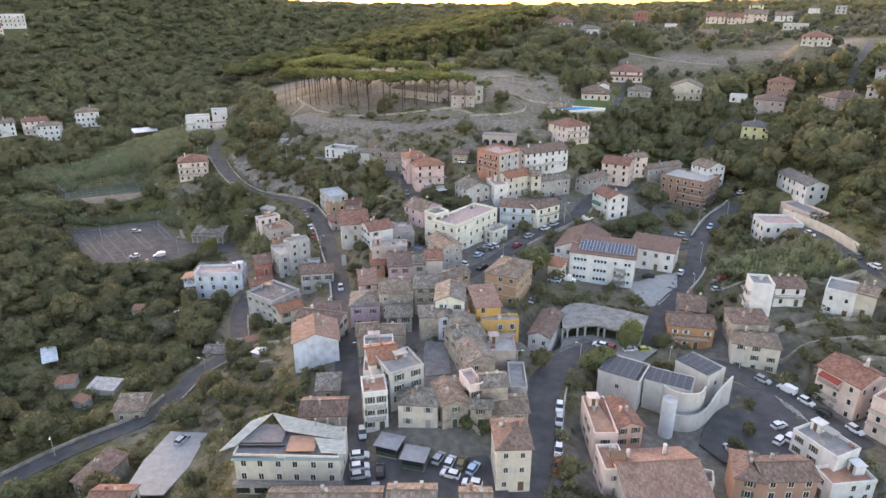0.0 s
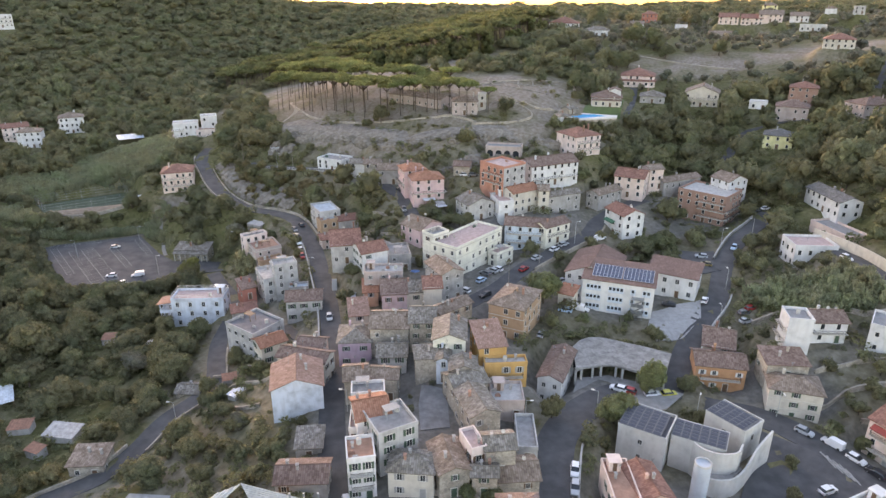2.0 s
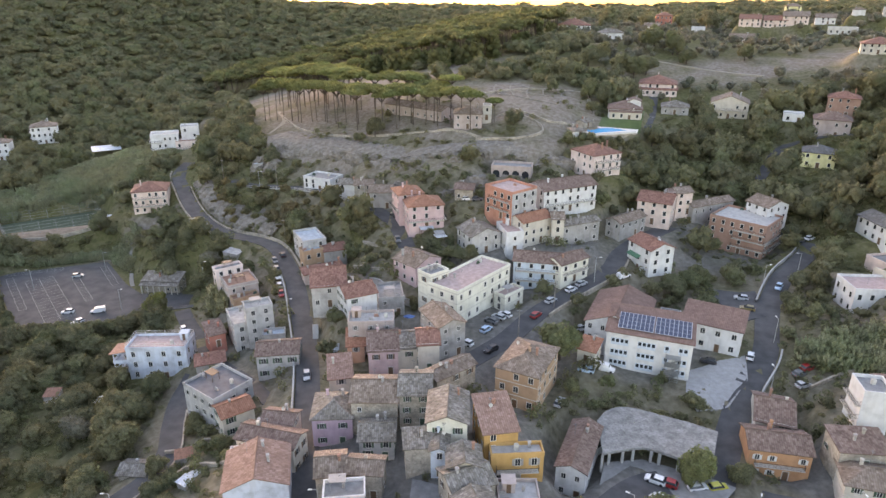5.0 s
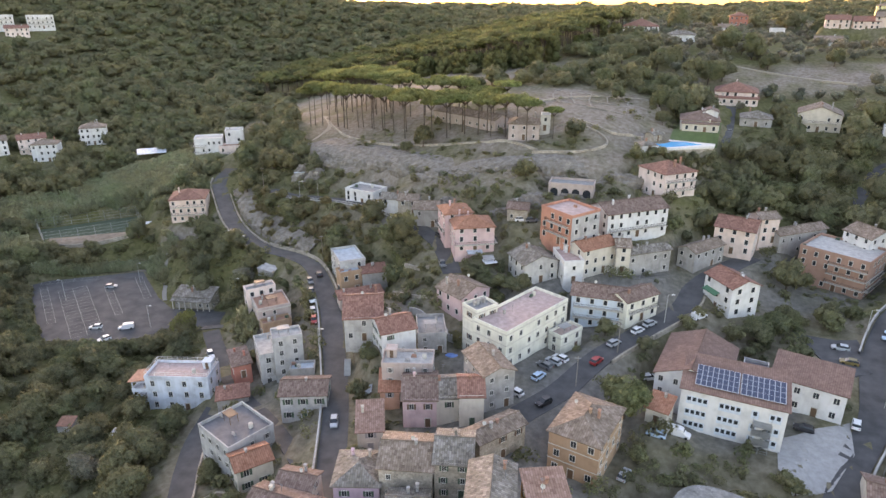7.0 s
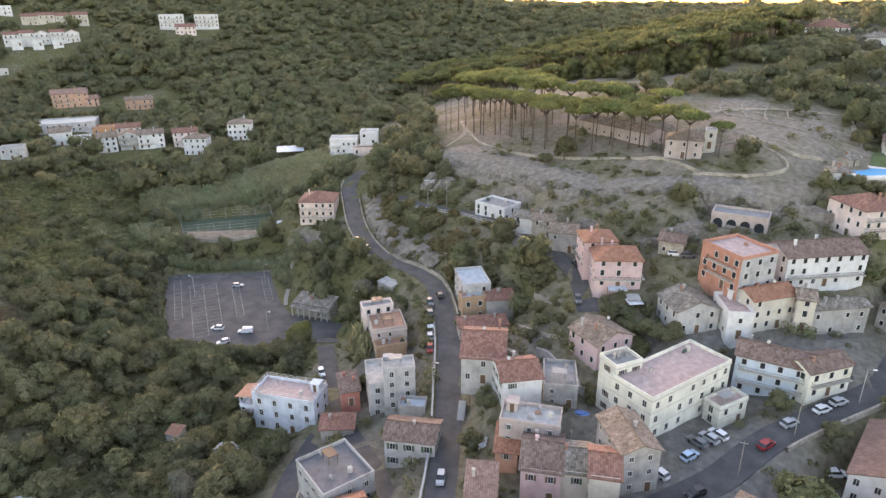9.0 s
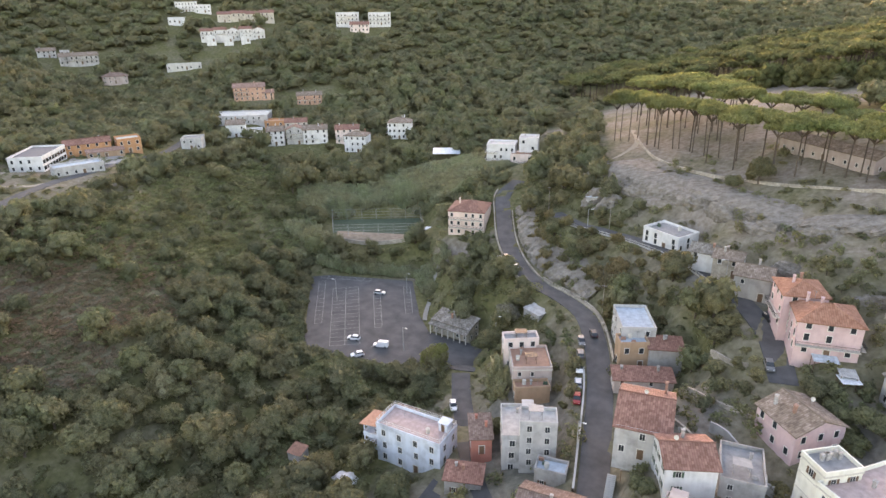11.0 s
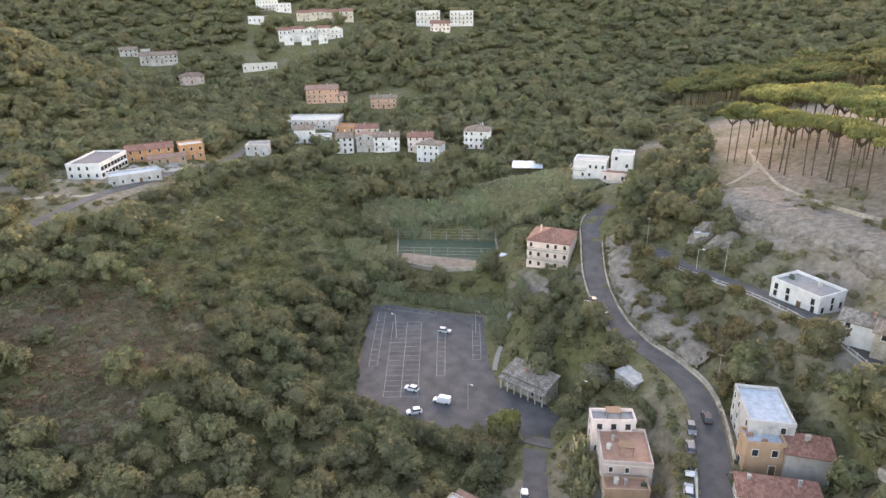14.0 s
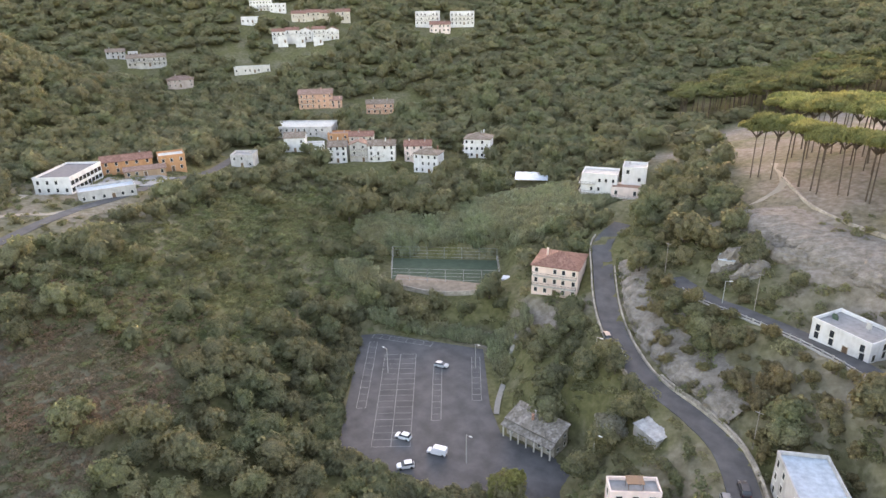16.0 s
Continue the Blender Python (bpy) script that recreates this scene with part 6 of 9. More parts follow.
v = [(*p, z) for z in (0.0, -0.55) for p in np.concatenate([fr, bk])]
m1 = k + 1
f = []
for i in range(k):
    f += [(i, i + 1, m1 + i + 1, m1 + i), (2 * m1 + i + 1, 2 * m1 + i, 3 * m1 + i, 3 * m1 + i + 1), (i + 1, i, 2 * m1 + i, 2 * m1 + i + 1), (m1 + i, m1 + i + 1, 3 * m1 + i + 1, 3 * m1 + i)]
f += [(0, m1, 3 * m1, 2 * m1), (k, 2 * m1 + k, 3 * m1 + k, m1 + k)]
link("roof", mesh_of("roof", v, f, rubble("slabs", (0.27, 0.27, 0.265))), arcade)
mid = fr * 0.45 + bk * 0.55
v = [(*p, z) for z in (-0.5, -5.5) for p in mid]
link("back_wall", mesh_of("back_wall", v, [(i + 1, i, m1 + i, m1 + i + 1) for i in range(k)], CONC), arcade)
for i in range(0, k + 1, 3):
    p = fr[i] * 0.97 + bk[i] * 0.03
    boxes("pillar", [(p[0] - 0.25, p[0] + 0.25, p[1] - 0.25, p[1] + 0.25, -5.0, -0.5)], CONC, arcade)
for i in range(1, k, 3):
    p, q = mid[i], mid[i + 1]
    d = q - p
    m = Matrix.Translation((*((p + q) / 2), -3.4)) @ Matrix.Rotation(math.atan2(d[1], d[0]), 4, "Z")
    boxes("shop_window", [(-1.1, 1.1, -0.12, -0.04, 0, 2.3)], glass_mat(), arcade, m=m)

# ---------------------------------------------------------------- restaurant roofs
rest = tagged(new("ribbed_roof"), "pale ribbed metal roof with dark lean-to slabs on the restaurant", "roof")
rest.matrix_basis = pose(-29.5, 101.6, 4.0)
METAL = flat_mat("metal")


def ribbed(parent, a, b, c, d, ribs, label=""):
    """A metal sheet with raised seams between the edges a-b and d-c."""
    a, b, c, d = map(Vector, (a, b, c, d))
    nrm = (b - a).cross(d - a).normalized() * 0.16
    v, f = [], []
    for i in range(ribs + 1):
        t = i / ribs
        for w, h in ((0.0, 0), (0.35, 0), (0.42, 1), (0.58, 1), (0.65, 0)):
            s = min(1, (i + w) / (ribs + 0.65))
            v += [tuple(a.lerp(b, s) + nrm * h), tuple(d.lerp(c, s) + nrm * h)]
    for i in range(len(v) // 2 - 1):
        f.append((2 * i, 2 * i + 2, 2 * i + 3, 2 * i + 1))
    n = len(v)
    v += [(x, y, z - 0.15) for x, y, z in v]
    f += [tuple(q + n for q in reversed(fc)) for fc in f]
    f += [(0, n, n + 1, 1), (n - 2, n - 1, 2 * n - 1, 2 * n - 2)]
    return link("metal_sheet", mesh_of("metal_sheet", v, f, METAL), parent, None, label)


ribbed(rest, (-5.5, 7.6, 1.7), (-1.8, 2.3, 1.35), (10.5, -0.3, 1.05), (9.6, 3.1, 1.35), 9)
ribbed(rest, (4.5, 0.4, 1.1), (6.4, -3.6, 0.8), (11.2, -3.8, 0.75), (10.5, -0.3, 1.05), 5)
ribbed(rest, (-12.9, -3.4, 0.95), (-10.4, -2.1, 1.05), (-5.5, 7.4, 1.6), (-9.3, 5.2, 1.35), 3)
boxes("lean_to", [(-10.2, -1.6, -0.9, 4.6, 0.8, 1.0)], flat_mat("slate"), rest)
boxes("lean_to", [(-10.2, -0.6, -4.3, -1.7, 0.2, 0.34)], flat_mat("slate"), rest)
boxes("window_band", [(-9.9, -1.0, -1.5, -1.2, 0.34, 0.8)], glass_mat(), rest)
boxes("terrace_floor", [(-0.4, 5.0, -3.2, 1.4, 0.72, 0.8)], flat_mat("redtan"), rest)
boxes("green_canopy", [(-0.2, 10.6, -5.2, -4.3, 0.2, 0.36)], plain("green_canvas", (0.2, 0.3, 0.3), 0.7), rest)
boxes("green_canopy", [(-10.4, -0.4, -5.0, -4.3, -0.05, 0.1)], plain("green_canvas", (0.2, 0.3, 0.3), 0.7), rest)
boxes("planter_band", [(-10.6, 10.6, -5.6, -4.5, -5.9, -5.1)], plain("planter_grey", (0.24, 0.22, 0.2), 0.9, 0, 0.3, 2.0), rest)
for i in range(3):
    boxes("vent_pipe", [(4.0 + i * 2.4, 4.3 + i * 2.4, 3.4, 3.7, 1.6, 3.2)], STEEL, rest)
# Arcade arches: flat dark sheets imitate the shaded depth, no real openings.
for i in range(6):
    u = -9 + i * 3.4
    bm = bmesh.new()
    for s in range(8):
        t0, t1 = math.pi * s / 8, math.pi * (s + 1) / 8
        q = [bm.verts.new((u + 1.25 * math.cos(t), -4.62, -6.6 + 1.1 * math.sin(t))) for t in (t0, t1)]
        o = bm.verts.new((u, -4.47, -6.6))
        bm.faces.new((o, q[0], q[1]))
    box(bm, u - 1.25, u + 1.25, -4.475, -4.46, -8.2, -6.6)
    part("arch_shade_sheet", bm, glass_mat(), rest)

# school roof panels and stair
solar_array(pose(52.3, 192.0, 9.0, 0, 0, -20.2) @ pose(-7.5, -4.4, 0.66, 9.5, 0, 0), 8, 4, "blue solar panels in pale frames on the school roof", 0.92, 1.5, 0.11, 0.13)
solar_array(pose(52.3, 192.0, 9.0, 0, 0, -20.2) @ pose(1.2, -4.4, 0.66, 9.5, 0, 0), 8, 4, "blue solar panels in pale frames on the school roof", 0.92, 1.5, 0.11, 0.13)
stair = tagged(new("fire_stair"), "galvanised steel fire stair against the school wall", "stair")
stair.matrix_basis = pose(52.3, 192.0, -1.5, 0, 0, -20.2)
for i in range(4):
    boxes("landing", [(4.2, 7.6, -8.2, -6.0, 0.4 + i * 2.1, 0.5 + i * 2.1)], STEEL, stair)
for a, b in ((4.2, -8.2), (7.5, -8.2), (4.2, -6.1), (7.5, -6.1), (5.8, -8.2)):
    boxes("upright", [(a, a + 0.1, b, b + 0.1, -2, 7.8)], STEEL, stair)
for i in range(3):
    boxes("flight", [(4.4 + s * 0.3, 4.7 + s * 0.3, -8.1, -7.2, 0.5 + i * 2.1 + s * 0.21, 0.55 + i * 2.1 + s * 0.21) for s in range(10)], STEEL, stair)
for i in range(4):
    boxes("handrail", [(4.2, 7.6, -8.25, -8.2, 1.4 + i * 2.1, 1.46 + i * 2.1), (4.2, 7.6, -8.25, -8.2, 0.9 + i * 2.1, 0.94 + i * 2.1)], STEEL, stair)

# pool and lawn
POOL_Z = 36.3
CLEAR.append((62.0, 293.5, 11.0))
pale = plain("pale_stone", (0.6, 0.58, 0.54), 0.8)
pool = tagged(new("swimming_pool"), "turquoise garden pool on a pale walled terrace", "pool")


def prism(pts, z0, z1):
    bm = bmesh.new()
    low, high = [[bm.verts.new((*p, z)) for p in pts] for z in (z0, z1)]
    bm.faces.new(high)
    bm.faces.new(low[::-1])
    for i in range(len(pts)):
        k = (i + 1) % len(pts)
        bm.faces.new((low[i], low[k], high[k], high[i]))
    return bm


part("surround", prism([(52.6, 291.6), (74.2, 297.6), (76.4, 303.4), (60.3, 310.4), (55.0, 305.2)], 30.5, POOL_Z - 0.3), wall_mat("stone"), pool)
part("paving", prism([(52.4, 291.4), (74.4, 297.4), (76.6, 303.4), (60.3, 310.6), (54.8, 305.2)], POOL_Z - 0.3, POOL_Z), pale, pool)
part("parapet", prism([(52.6, 291.6), (74.2, 297.5), (74.1, 297.8), (52.5, 291.9)], POOL_Z + 0.004, POOL_Z + 0.5), wall_mat("white"), pool)
m, n, l, b = nodes_of("pool_water")
b.inputs["Base Color"].default_value, b.inputs["Roughness"].default_value = (0.02, 0.36, 0.66, 1), 0.25
t = noise_tex(n, l, 1.5, 3)
bump(n, l, b, t.outputs[0], 0.15, 0.03)
part("water", prism([(55.4, 301.4), (56.6, 295.6), (71.6, 301.5), (67.0, 306.4), (59.6, 306.0)], POOL_Z - 0.2, POOL_Z + 0.03), m, pool)
drape("lawn", [(62.5, 310.5), (78.5, 307.5), (86.0, 329), (69.5, 331)], plain("lawn", (0.085, 0.12, 0.045), 0.95, 0, 0.15, 0.6), "mown green lawn beside the villa", "lawn")


# ---------------------------------------------------------------- cars
CARC = {"white": (0.75, 0.75, 0.76), "silver": (0.42, 0.44, 0.46), "grey": (0.14, 0.145, 0.15), "black": (0.03, 0.03, 0.035), "red": (0.35, 0.03, 0.03), "blue": (0.06, 0.12, 0.25), "lightblue": (0.4, 0.55, 0.7), "yellow": (0.5, 0.45, 0.06), "olive": (0.2, 0.15, 0.06)}
TYRE = plain("tyre", (0.02, 0.02, 0.02), 0.9)
CARS = {}


def loft(bm, profile, halves):
    """Cross sections along the length: x, sill height, shoulder height, roof height and half widths."""
    rows = []
    for x, zs, zr, w0, w1 in profile:
        rows.append([bm.verts.new(p) for p in ((x, -w0, zs), (x, -w0, (zs + zr) / 2), (x, -w1, zr), (x, w1, zr), (x, w0, (zs + zr) / 2), (x, w0, zs))])
    for a, b in zip(rows, rows[1:]):
        for i in range(5):
            bm.faces.new((a[i], a[i + 1], b[i + 1], b[i]))
        bm.faces.new((a[5], a[0], b[0], b[5]))
    bm.faces.new(rows[0][::-1])
    bm.faces.new(rows[-1])


def make_car(colour, kind, rims=True):
    paint, tall = plain("car_" + colour, CARC[colour], 0.3, 0.1, 0.04, 3), kind == "van"
    top = tagged(new("van" if tall else "car"), "parked %s %s with dark windows" % (colour, "delivery van" if tall else "hatchback car"), "van" if tall else "car", group="parked vehicles")
    bm = bmesh.new()
    L = 2.35 if tall else 2.0
    loft(bm, [(-L, 0.35, 0.75, 0.72, 0.66), (-L + 0.12, 0.25, 0.92, 0.84, 0.78), (-0.9, 0.22, 0.96, 0.87, 0.82), (0.7, 0.22, 0.94, 0.87, 0.82), (L - 0.25, 0.25, 0.78, 0.82, 0.74), (L, 0.35, 0.62, 0.7, 0.62)], None)
    part("body", bm, paint, top)
    bm = bmesh.new()
    if tall:
        loft(bm, [(-L + 0.05, 0.9, 1.85, 0.82, 0.74), (0.2, 0.9, 1.9, 0.83, 0.75), (0.75, 0.9, 1.8, 0.82, 0.7), (1.35, 0.9, 1.0, 0.8, 0.72)], None)
        part("cargo_body", bm, paint, top)
        boxes("windscreen", [(0.95, 1.12, -0.62, 0.62, 1.18, 1.56)], glass_mat(), top)
    else:
        loft(bm, [(-L + 0.15, 0.9, 1.0, 0.78, 0.7), (-L + 0.55, 0.9, 1.42, 0.79, 0.62), (0.15, 0.9, 1.46, 0.8, 0.63), (0.95, 0.9, 0.98, 0.78, 0.7)], None)
        part("cabin_glass", bm, glass_mat(), top)
        bm = bmesh.new()
        loft(bm, [(-L + 0.5, 1.4, 1.46, 0.66, 0.6), (0.2, 1.44, 1.5, 0.67, 0.6)], None)
        part("car_roof", bm, paint, top)
    for x in (-L + 0.75, L - 0.75):
        for s in (-1, 1):
            bm = bmesh.new()
            cyl(bm, 0, 0, -0.1, 0.1, 0.31, n=12)
            wh = part("wheel", bm, TYRE, top, m=pose(x, s * 0.8, 0.31, 90, 0, 0))
            if rims:
                bm = bmesh.new()
                cyl(bm, 0, 0, -0.11, 0.11, 0.19, n=10)
                part("rim", bm, STEEL, wh)
    for s in (-1, 1):
        boxes("headlight", [(L - 0.22, L - 0.04, s * 0.55 - 0.13, s * 0.55 + 0.13, 0.55, 0.7)], plain("lamp_glass", (0.7, 0.7, 0.7), 0.15), top)
        boxes("tail_light", [(-L - 0.01, -L + 0.1, s * 0.6 - 0.09, s * 0.6 + 0.09, 0.62, 0.8)], plain("tail_red", (0.3, 0.02, 0.02), 0.3), top)
    return top


def road_z(x, y):
    best = None
    for name, width, c, z in ROADS:
        d = np.hypot(c[:, 0] - x, c[:, 1] - y)
        i = int(d.argmin())
        if best is None or d[i] < best[0]:
            t = c[min(i + 1, len(c) - 1)] - c[max(i - 1, 0)]
            best = (float(d[i]), float(z[i]), math.degrees(math.atan2(t[1], t[0])), width)
    return best


def park(x, y, colour, heading=None, kind="car", z=None):
    d, rz, rh, width = road_z(x, y)
    if z is None:
        z = rz + 0.12 if d < width / 2 + 1.5 else hz(x, y) + 0.02
    if heading is None:
        heading = rh + (180 if (x * 7 + y) % 2 > 1 else 0)
    m = pose(x, y, z, 0, 0, heading)
    k = (colour, kind, y < 132)
    if k in CARS:
        return copy_thing(CARS[k], m)
    CARS[k] = make_car(*k)
    CARS[k].matrix_basis = m
    return CARS[k]


park(-117.4, 244.5, "white", 200, "van", LOT_Z)
park(-127.3, 243.7, "white", 195, "car", LOT_Z)
park(-140.2, 273.8, "silver", 20, "car", LOT_Z)
park(-120.0, 236.5, "white", 230, "car", LOT_Z)
park(-91.4, 283.0, "white")
park(-97.7, 288.2, "grey")
park(-55.2, 254.5, "black")
for i, c in enumerate(("grey", "grey", "white", "silver", "red")):
    park(-56.6 + i * 1.75, 249.4 - i * 5.2, c)
park(-32.9, 186.0, "silver")
park(-17.2, 112.0, "silver")
park(-79.9, 225.2, "white")
for x, y, c, h in ((15.6, 204.4, "silver", 140), (13.4, 202.4, "grey", 140), (17.4, 206.6, "white", 140), (11.9, 198.8, "lightblue", 50), (6.6, 193.4, "white", 140), (12.6, 189.6, "black", None), (30.6, 212.2, "silver", None), (37.2, 217.6, "white", None), (40.6, 220.4, "silver", None), (25.6, 205.0, "red", None), (-14.2, 240.5, "grey", None), (-16.6, 258.2, "black", None)):
    park(x, y, c, h)
for x, y, c, h in ((-0.9, 104.6, "silver", 65), (1.4, 103.4, "white", 70), (3.7, 103.0, "olive", 72), (6.0, 101.6, "lightblue", 60), (1.4, 99.9, "white", 160), (5.6, 97.4, "white", 165), (-17.0, 105.4, "white", 8), (-16.6, 102.0, "white", 10), (-16.2, 99.6, "silver", 12), (-12.4, 100.8, "black", 95), (-11.2, 106.5, "grey", 150), (-12.8, 95.6, "silver", 95)):
    park(x, y, c, h, "car", SQ_Z)
for i, c in enumerate(("white", "silver", "black", "white", "red", "black")):
    park(26.4 - i * 0.85, 121.0 - i * 4.7, c)
for x, y, c, h in ((77.6, 121.8, "white", 20), (75.2, 116.6, "white", 40), (78.0, 117.6, "white", 40), (63.0, 113.5, "white", 100)):
    park(x, y, c, h, "car", PAR_Z)
park(81.6, 138.9, "silver")
park(86.0, 135.3, "white", None, "van")
park(88.6, 130.8, "white")
park(90.4, 126.8, "black")
park(94.8, 121.0, "white")
for x, y, c, h in ((44.8, 150.6, "red", 150), (42.6, 151.2, "white", 150), (41.2, 146.0, "white", None), (50.5, 150.0, "white", 10), (54.6, 150.2, "yellow", 10)):
    park(x, y, c, h)
for x, y, c, h in ((35.0, 183.0, "lightblue", 160), (27.0, 172.0, "silver", 60), (77.8, 191.0, "white", 60), (99.0, 222.5, "lightblue", None), (86.6, 218.5, "silver", 160), (85.6, 212.0, "olive", 160), (67.0, 190.0, "black", 155), (-60.2, 120.6, "silver", 70), (128.4, 174.5, "white", None), (126.4, 181.0, "grey", None), (121.2, 197.6, "white", None), (86.0, 183.0, "grey", 20), (88.6, 184.6, "red", 20), (85.0, 179.2, "silver", 20), (38.5, 206.5, "white", 15), (-268.0, 281.5, "white", None), (118.0, 249.0, "grey", 30), (122.0, 251.0, "white", 30)):
    park(x, y, c, h)


# ---------------------------------------------------------------- lamps and poles
def street_lamp(x, y, high=7.0, heading=0.0, wooden=False, z=None):
    top = tagged(new("utility_pole" if wooden else "street_lamp"), "tall grey utility pole with a crossbar" if wooden else "slender grey street lamp with a bent arm", "pole" if wooden else "street lamp", group="roadside poles")
    top.matrix_basis = pose(x, y, hz(x, y) if z is None else z, 0, 0, heading)
    bm = bmesh.new()
    cyl(bm, 0, 0, -0.3, high, 0.11 if wooden else 0.09, 0.06, n=8)
    part("pole", bm, plain("pole_grey", (0.4, 0.4, 0.38), 0.7) if not wooden else plain("pole_wood", (0.3, 0.26, 0.22), 0.9), top)
    if wooden:
        boxes("crossbar", [(-0.7, 0.7, -0.05, 0.05, high - 0.6, high - 0.48)], STEEL, top)
    else:
        boxes("arm", [(-0.04, 1.3, -0.04, 0.04, high - 0.06, high + 0.02)], STEEL, top)
        boxes("lamp_head", [(0.9, 1.6, -0.13, 0.13, high - 0.02, high + 0.12)], plain("lamp_white", (0.7, 0.7, 0.68), 0.4), top)
    return top


street_lamp(-68.3, 303.0, 10, 0, True)
street_lamp(-57.1, 266.3, 9, 0, True)
street_lamp(-94.0, 314.2, 9, 0, True)
street_lamp(-75.6, 303.3, 6, 30, False)
street_lamp(-28.4, 272.0, 6, 200, False)
street_lamp(-247.6, 192.8, 7, 0, True)
street_lamp(-84.5, 256.5, 8, 0, False)
street_lamp(-97.0, 281.0, 7, 0, False)
street_lamp(-37.0, 222.0, 7, 180, False)
street_lamp(-44.0, 214.0, 7, 0, False)
street_lamp(-21.0, 140.0, 6, 180, False)
street_lamp(20.0, 196.0, 8, 0, True)
street_lamp(31.0, 209.0, 8, 0, True)
street_lamp(44.5, 221.5, 8, 0, False)
street_lamp(86.0, 196.5, 7, 90, False)
street_lamp(77.0, 178.0, 7, 90, False)
street_lamp(95.0, 224.0, 7, 0, False)
street_lamp(108.0, 230.0, 7, 180, False)
street_lamp(18.0, 134.0, 7, 0, False)
street_lamp(34.5, 139.0, 7, 150, False)
street_lamp(58.0, 141.5, 7, 60, False)
street_lamp(78.0, 144.5, 7, -90, False)
street_lamp(-92.0, 122.5, 6, -60, False)
street_lamp(-65.0, 150.0, 6, 180, False)
street_lamp(-75.0, 192.0, 6, 0, False)
street_lamp(-110.0, 246.0, 8, 0, False)
street_lamp(-150.0, 262.0, 8, 180, False)
street_lamp(-132.0, 279.0, 8, 0, False)

def edging(pts, width, high, material, label, name="stone_edging"):
    c = smooth_path(pts, 2.0)
    return tagged(new(name, strip(name, c, height(c[:, 0], c[:, 1]), width, 0, high, material, high + 0.8)), label, "edging", kind="structure")


edging([(-80, 368), (-66, 345), (-44, 327), (-20, 312), (4, 300), (14, 292)], 0.5, 0.8, STONE, "low stone edging along the terrace")
edging([(22, 312), (34, 305), (38, 296), (28, 290), (12, 291)], 0.5, 0.8, STONE, "low stone edging along the path")
edging([(-96, 330), (-84, 345), (-78, 362), (-86, 385)], 3.0, 0.08, plain("track_dust", (0.3, 0.26, 0.21), 0.95), "dusty track climbing past the pines", "track")
edging([(82.0, 312), (87.5, 326), (93.0, 342), (97.6, 356)], 4.2, 0.12, asphalt(), "grey asphalt driveway between the villas", "driveway")
park(88.6, 326.5, "black", 68, z=hz(88.6, 326.5) + 0.14)
edging([(114.5, 409.7), (127, 402), (143, 392), (160, 383)], 3.2, 0.1, plain("track_dust", (0.3, 0.26, 0.21)), "tan track across the dry field", "track")
edging([(27.7, 314.6), (36, 307), (43, 303.2), (52, 308), (61, 313.5)], 0.5, 1.0, STONE, "low stone wall below the dig", "stone_edging")
edging([(13.7, 338.5), (30, 343), (48, 346), (65, 348.5)], 0.6, 0.5, STONE, "pale stone kerb above the dig", "stone_edging")
edging([(62, 330), (64, 345), (72, 356)], 3.5, 0.08, plain("track_dust", (0.3, 0.26, 0.21)), "dusty track between the villas", "track")


# ---------------------------------------------------------------- kiosks, sheds and tarps
def kiosk(x, y, rot, w, d):
    top = tagged(new("kiosk"), "small square kiosk with a grey hipped canopy and glazed sides", "kiosk")
    top.matrix_basis = pose(x, y, hz(x, y) + 0.05, 0, 0, rot)
    hw, hd = w / 2, d / 2
    boxes("floor", [(-hw, hw, -hd, hd, -0.6, 0.12)], CONC, top)
    for a in (-1, 1):
        for b in (-1, 1):
            boxes("post", [(a * (hw - 0.1) - 0.06, a * (hw - 0.1) + 0.06, b * (hd - 0.1) - 0.06, b * (hd - 0.1) + 0.06, 0.12, 2.6)], SHUT["brown"], top)
    for t, dist, half in ((0, hd, hw), (90, hw, hd), (180, hd, hw), (-90, hw, hd)):
        p = boxes("side_panel", [(-half + 0.16, half - 0.16, -dist + 0.08, -dist + 0.14, 0.12, 1.0)], SHUT["green"], top, m=pose(0, 0, 0, 0, 0, t))
        boxes("pane", [(-half + 0.16, half - 0.16, -dist + 0.1, -dist + 0.12, 1.0, 2.5)], glass_mat(), p)
    v, f, uv = roof_faces(w, d, "hip", "x", 0.6, 0.35)
    n = len(v)
    bm = bmesh.new()
    hi = [bm.verts.new((p[0], p[1], p[2] + 2.72)) for p in v]
    lo = [bm.verts.new((p[0], p[1], 2.5)) for p in v[:4]]
    for fc in f:
        bm.faces.new([hi[i] for i in fc])
    for i in range(4):
        bm.faces.new((lo[i], lo[(i + 1) % 4], hi[(i + 1) % 4], hi[i]))
    bm.faces.new(lo[::-1])
    part("canopy", bm, plain("canopy_cloth", (0.3, 0.29, 0.3), 0.85, 0, 0.15, 0.7), top)


kiosk(-11.0, 107.2, -18, 4.6, 4.0)
kiosk(-5.6, 103.6, -14, 4.6, 4.0)


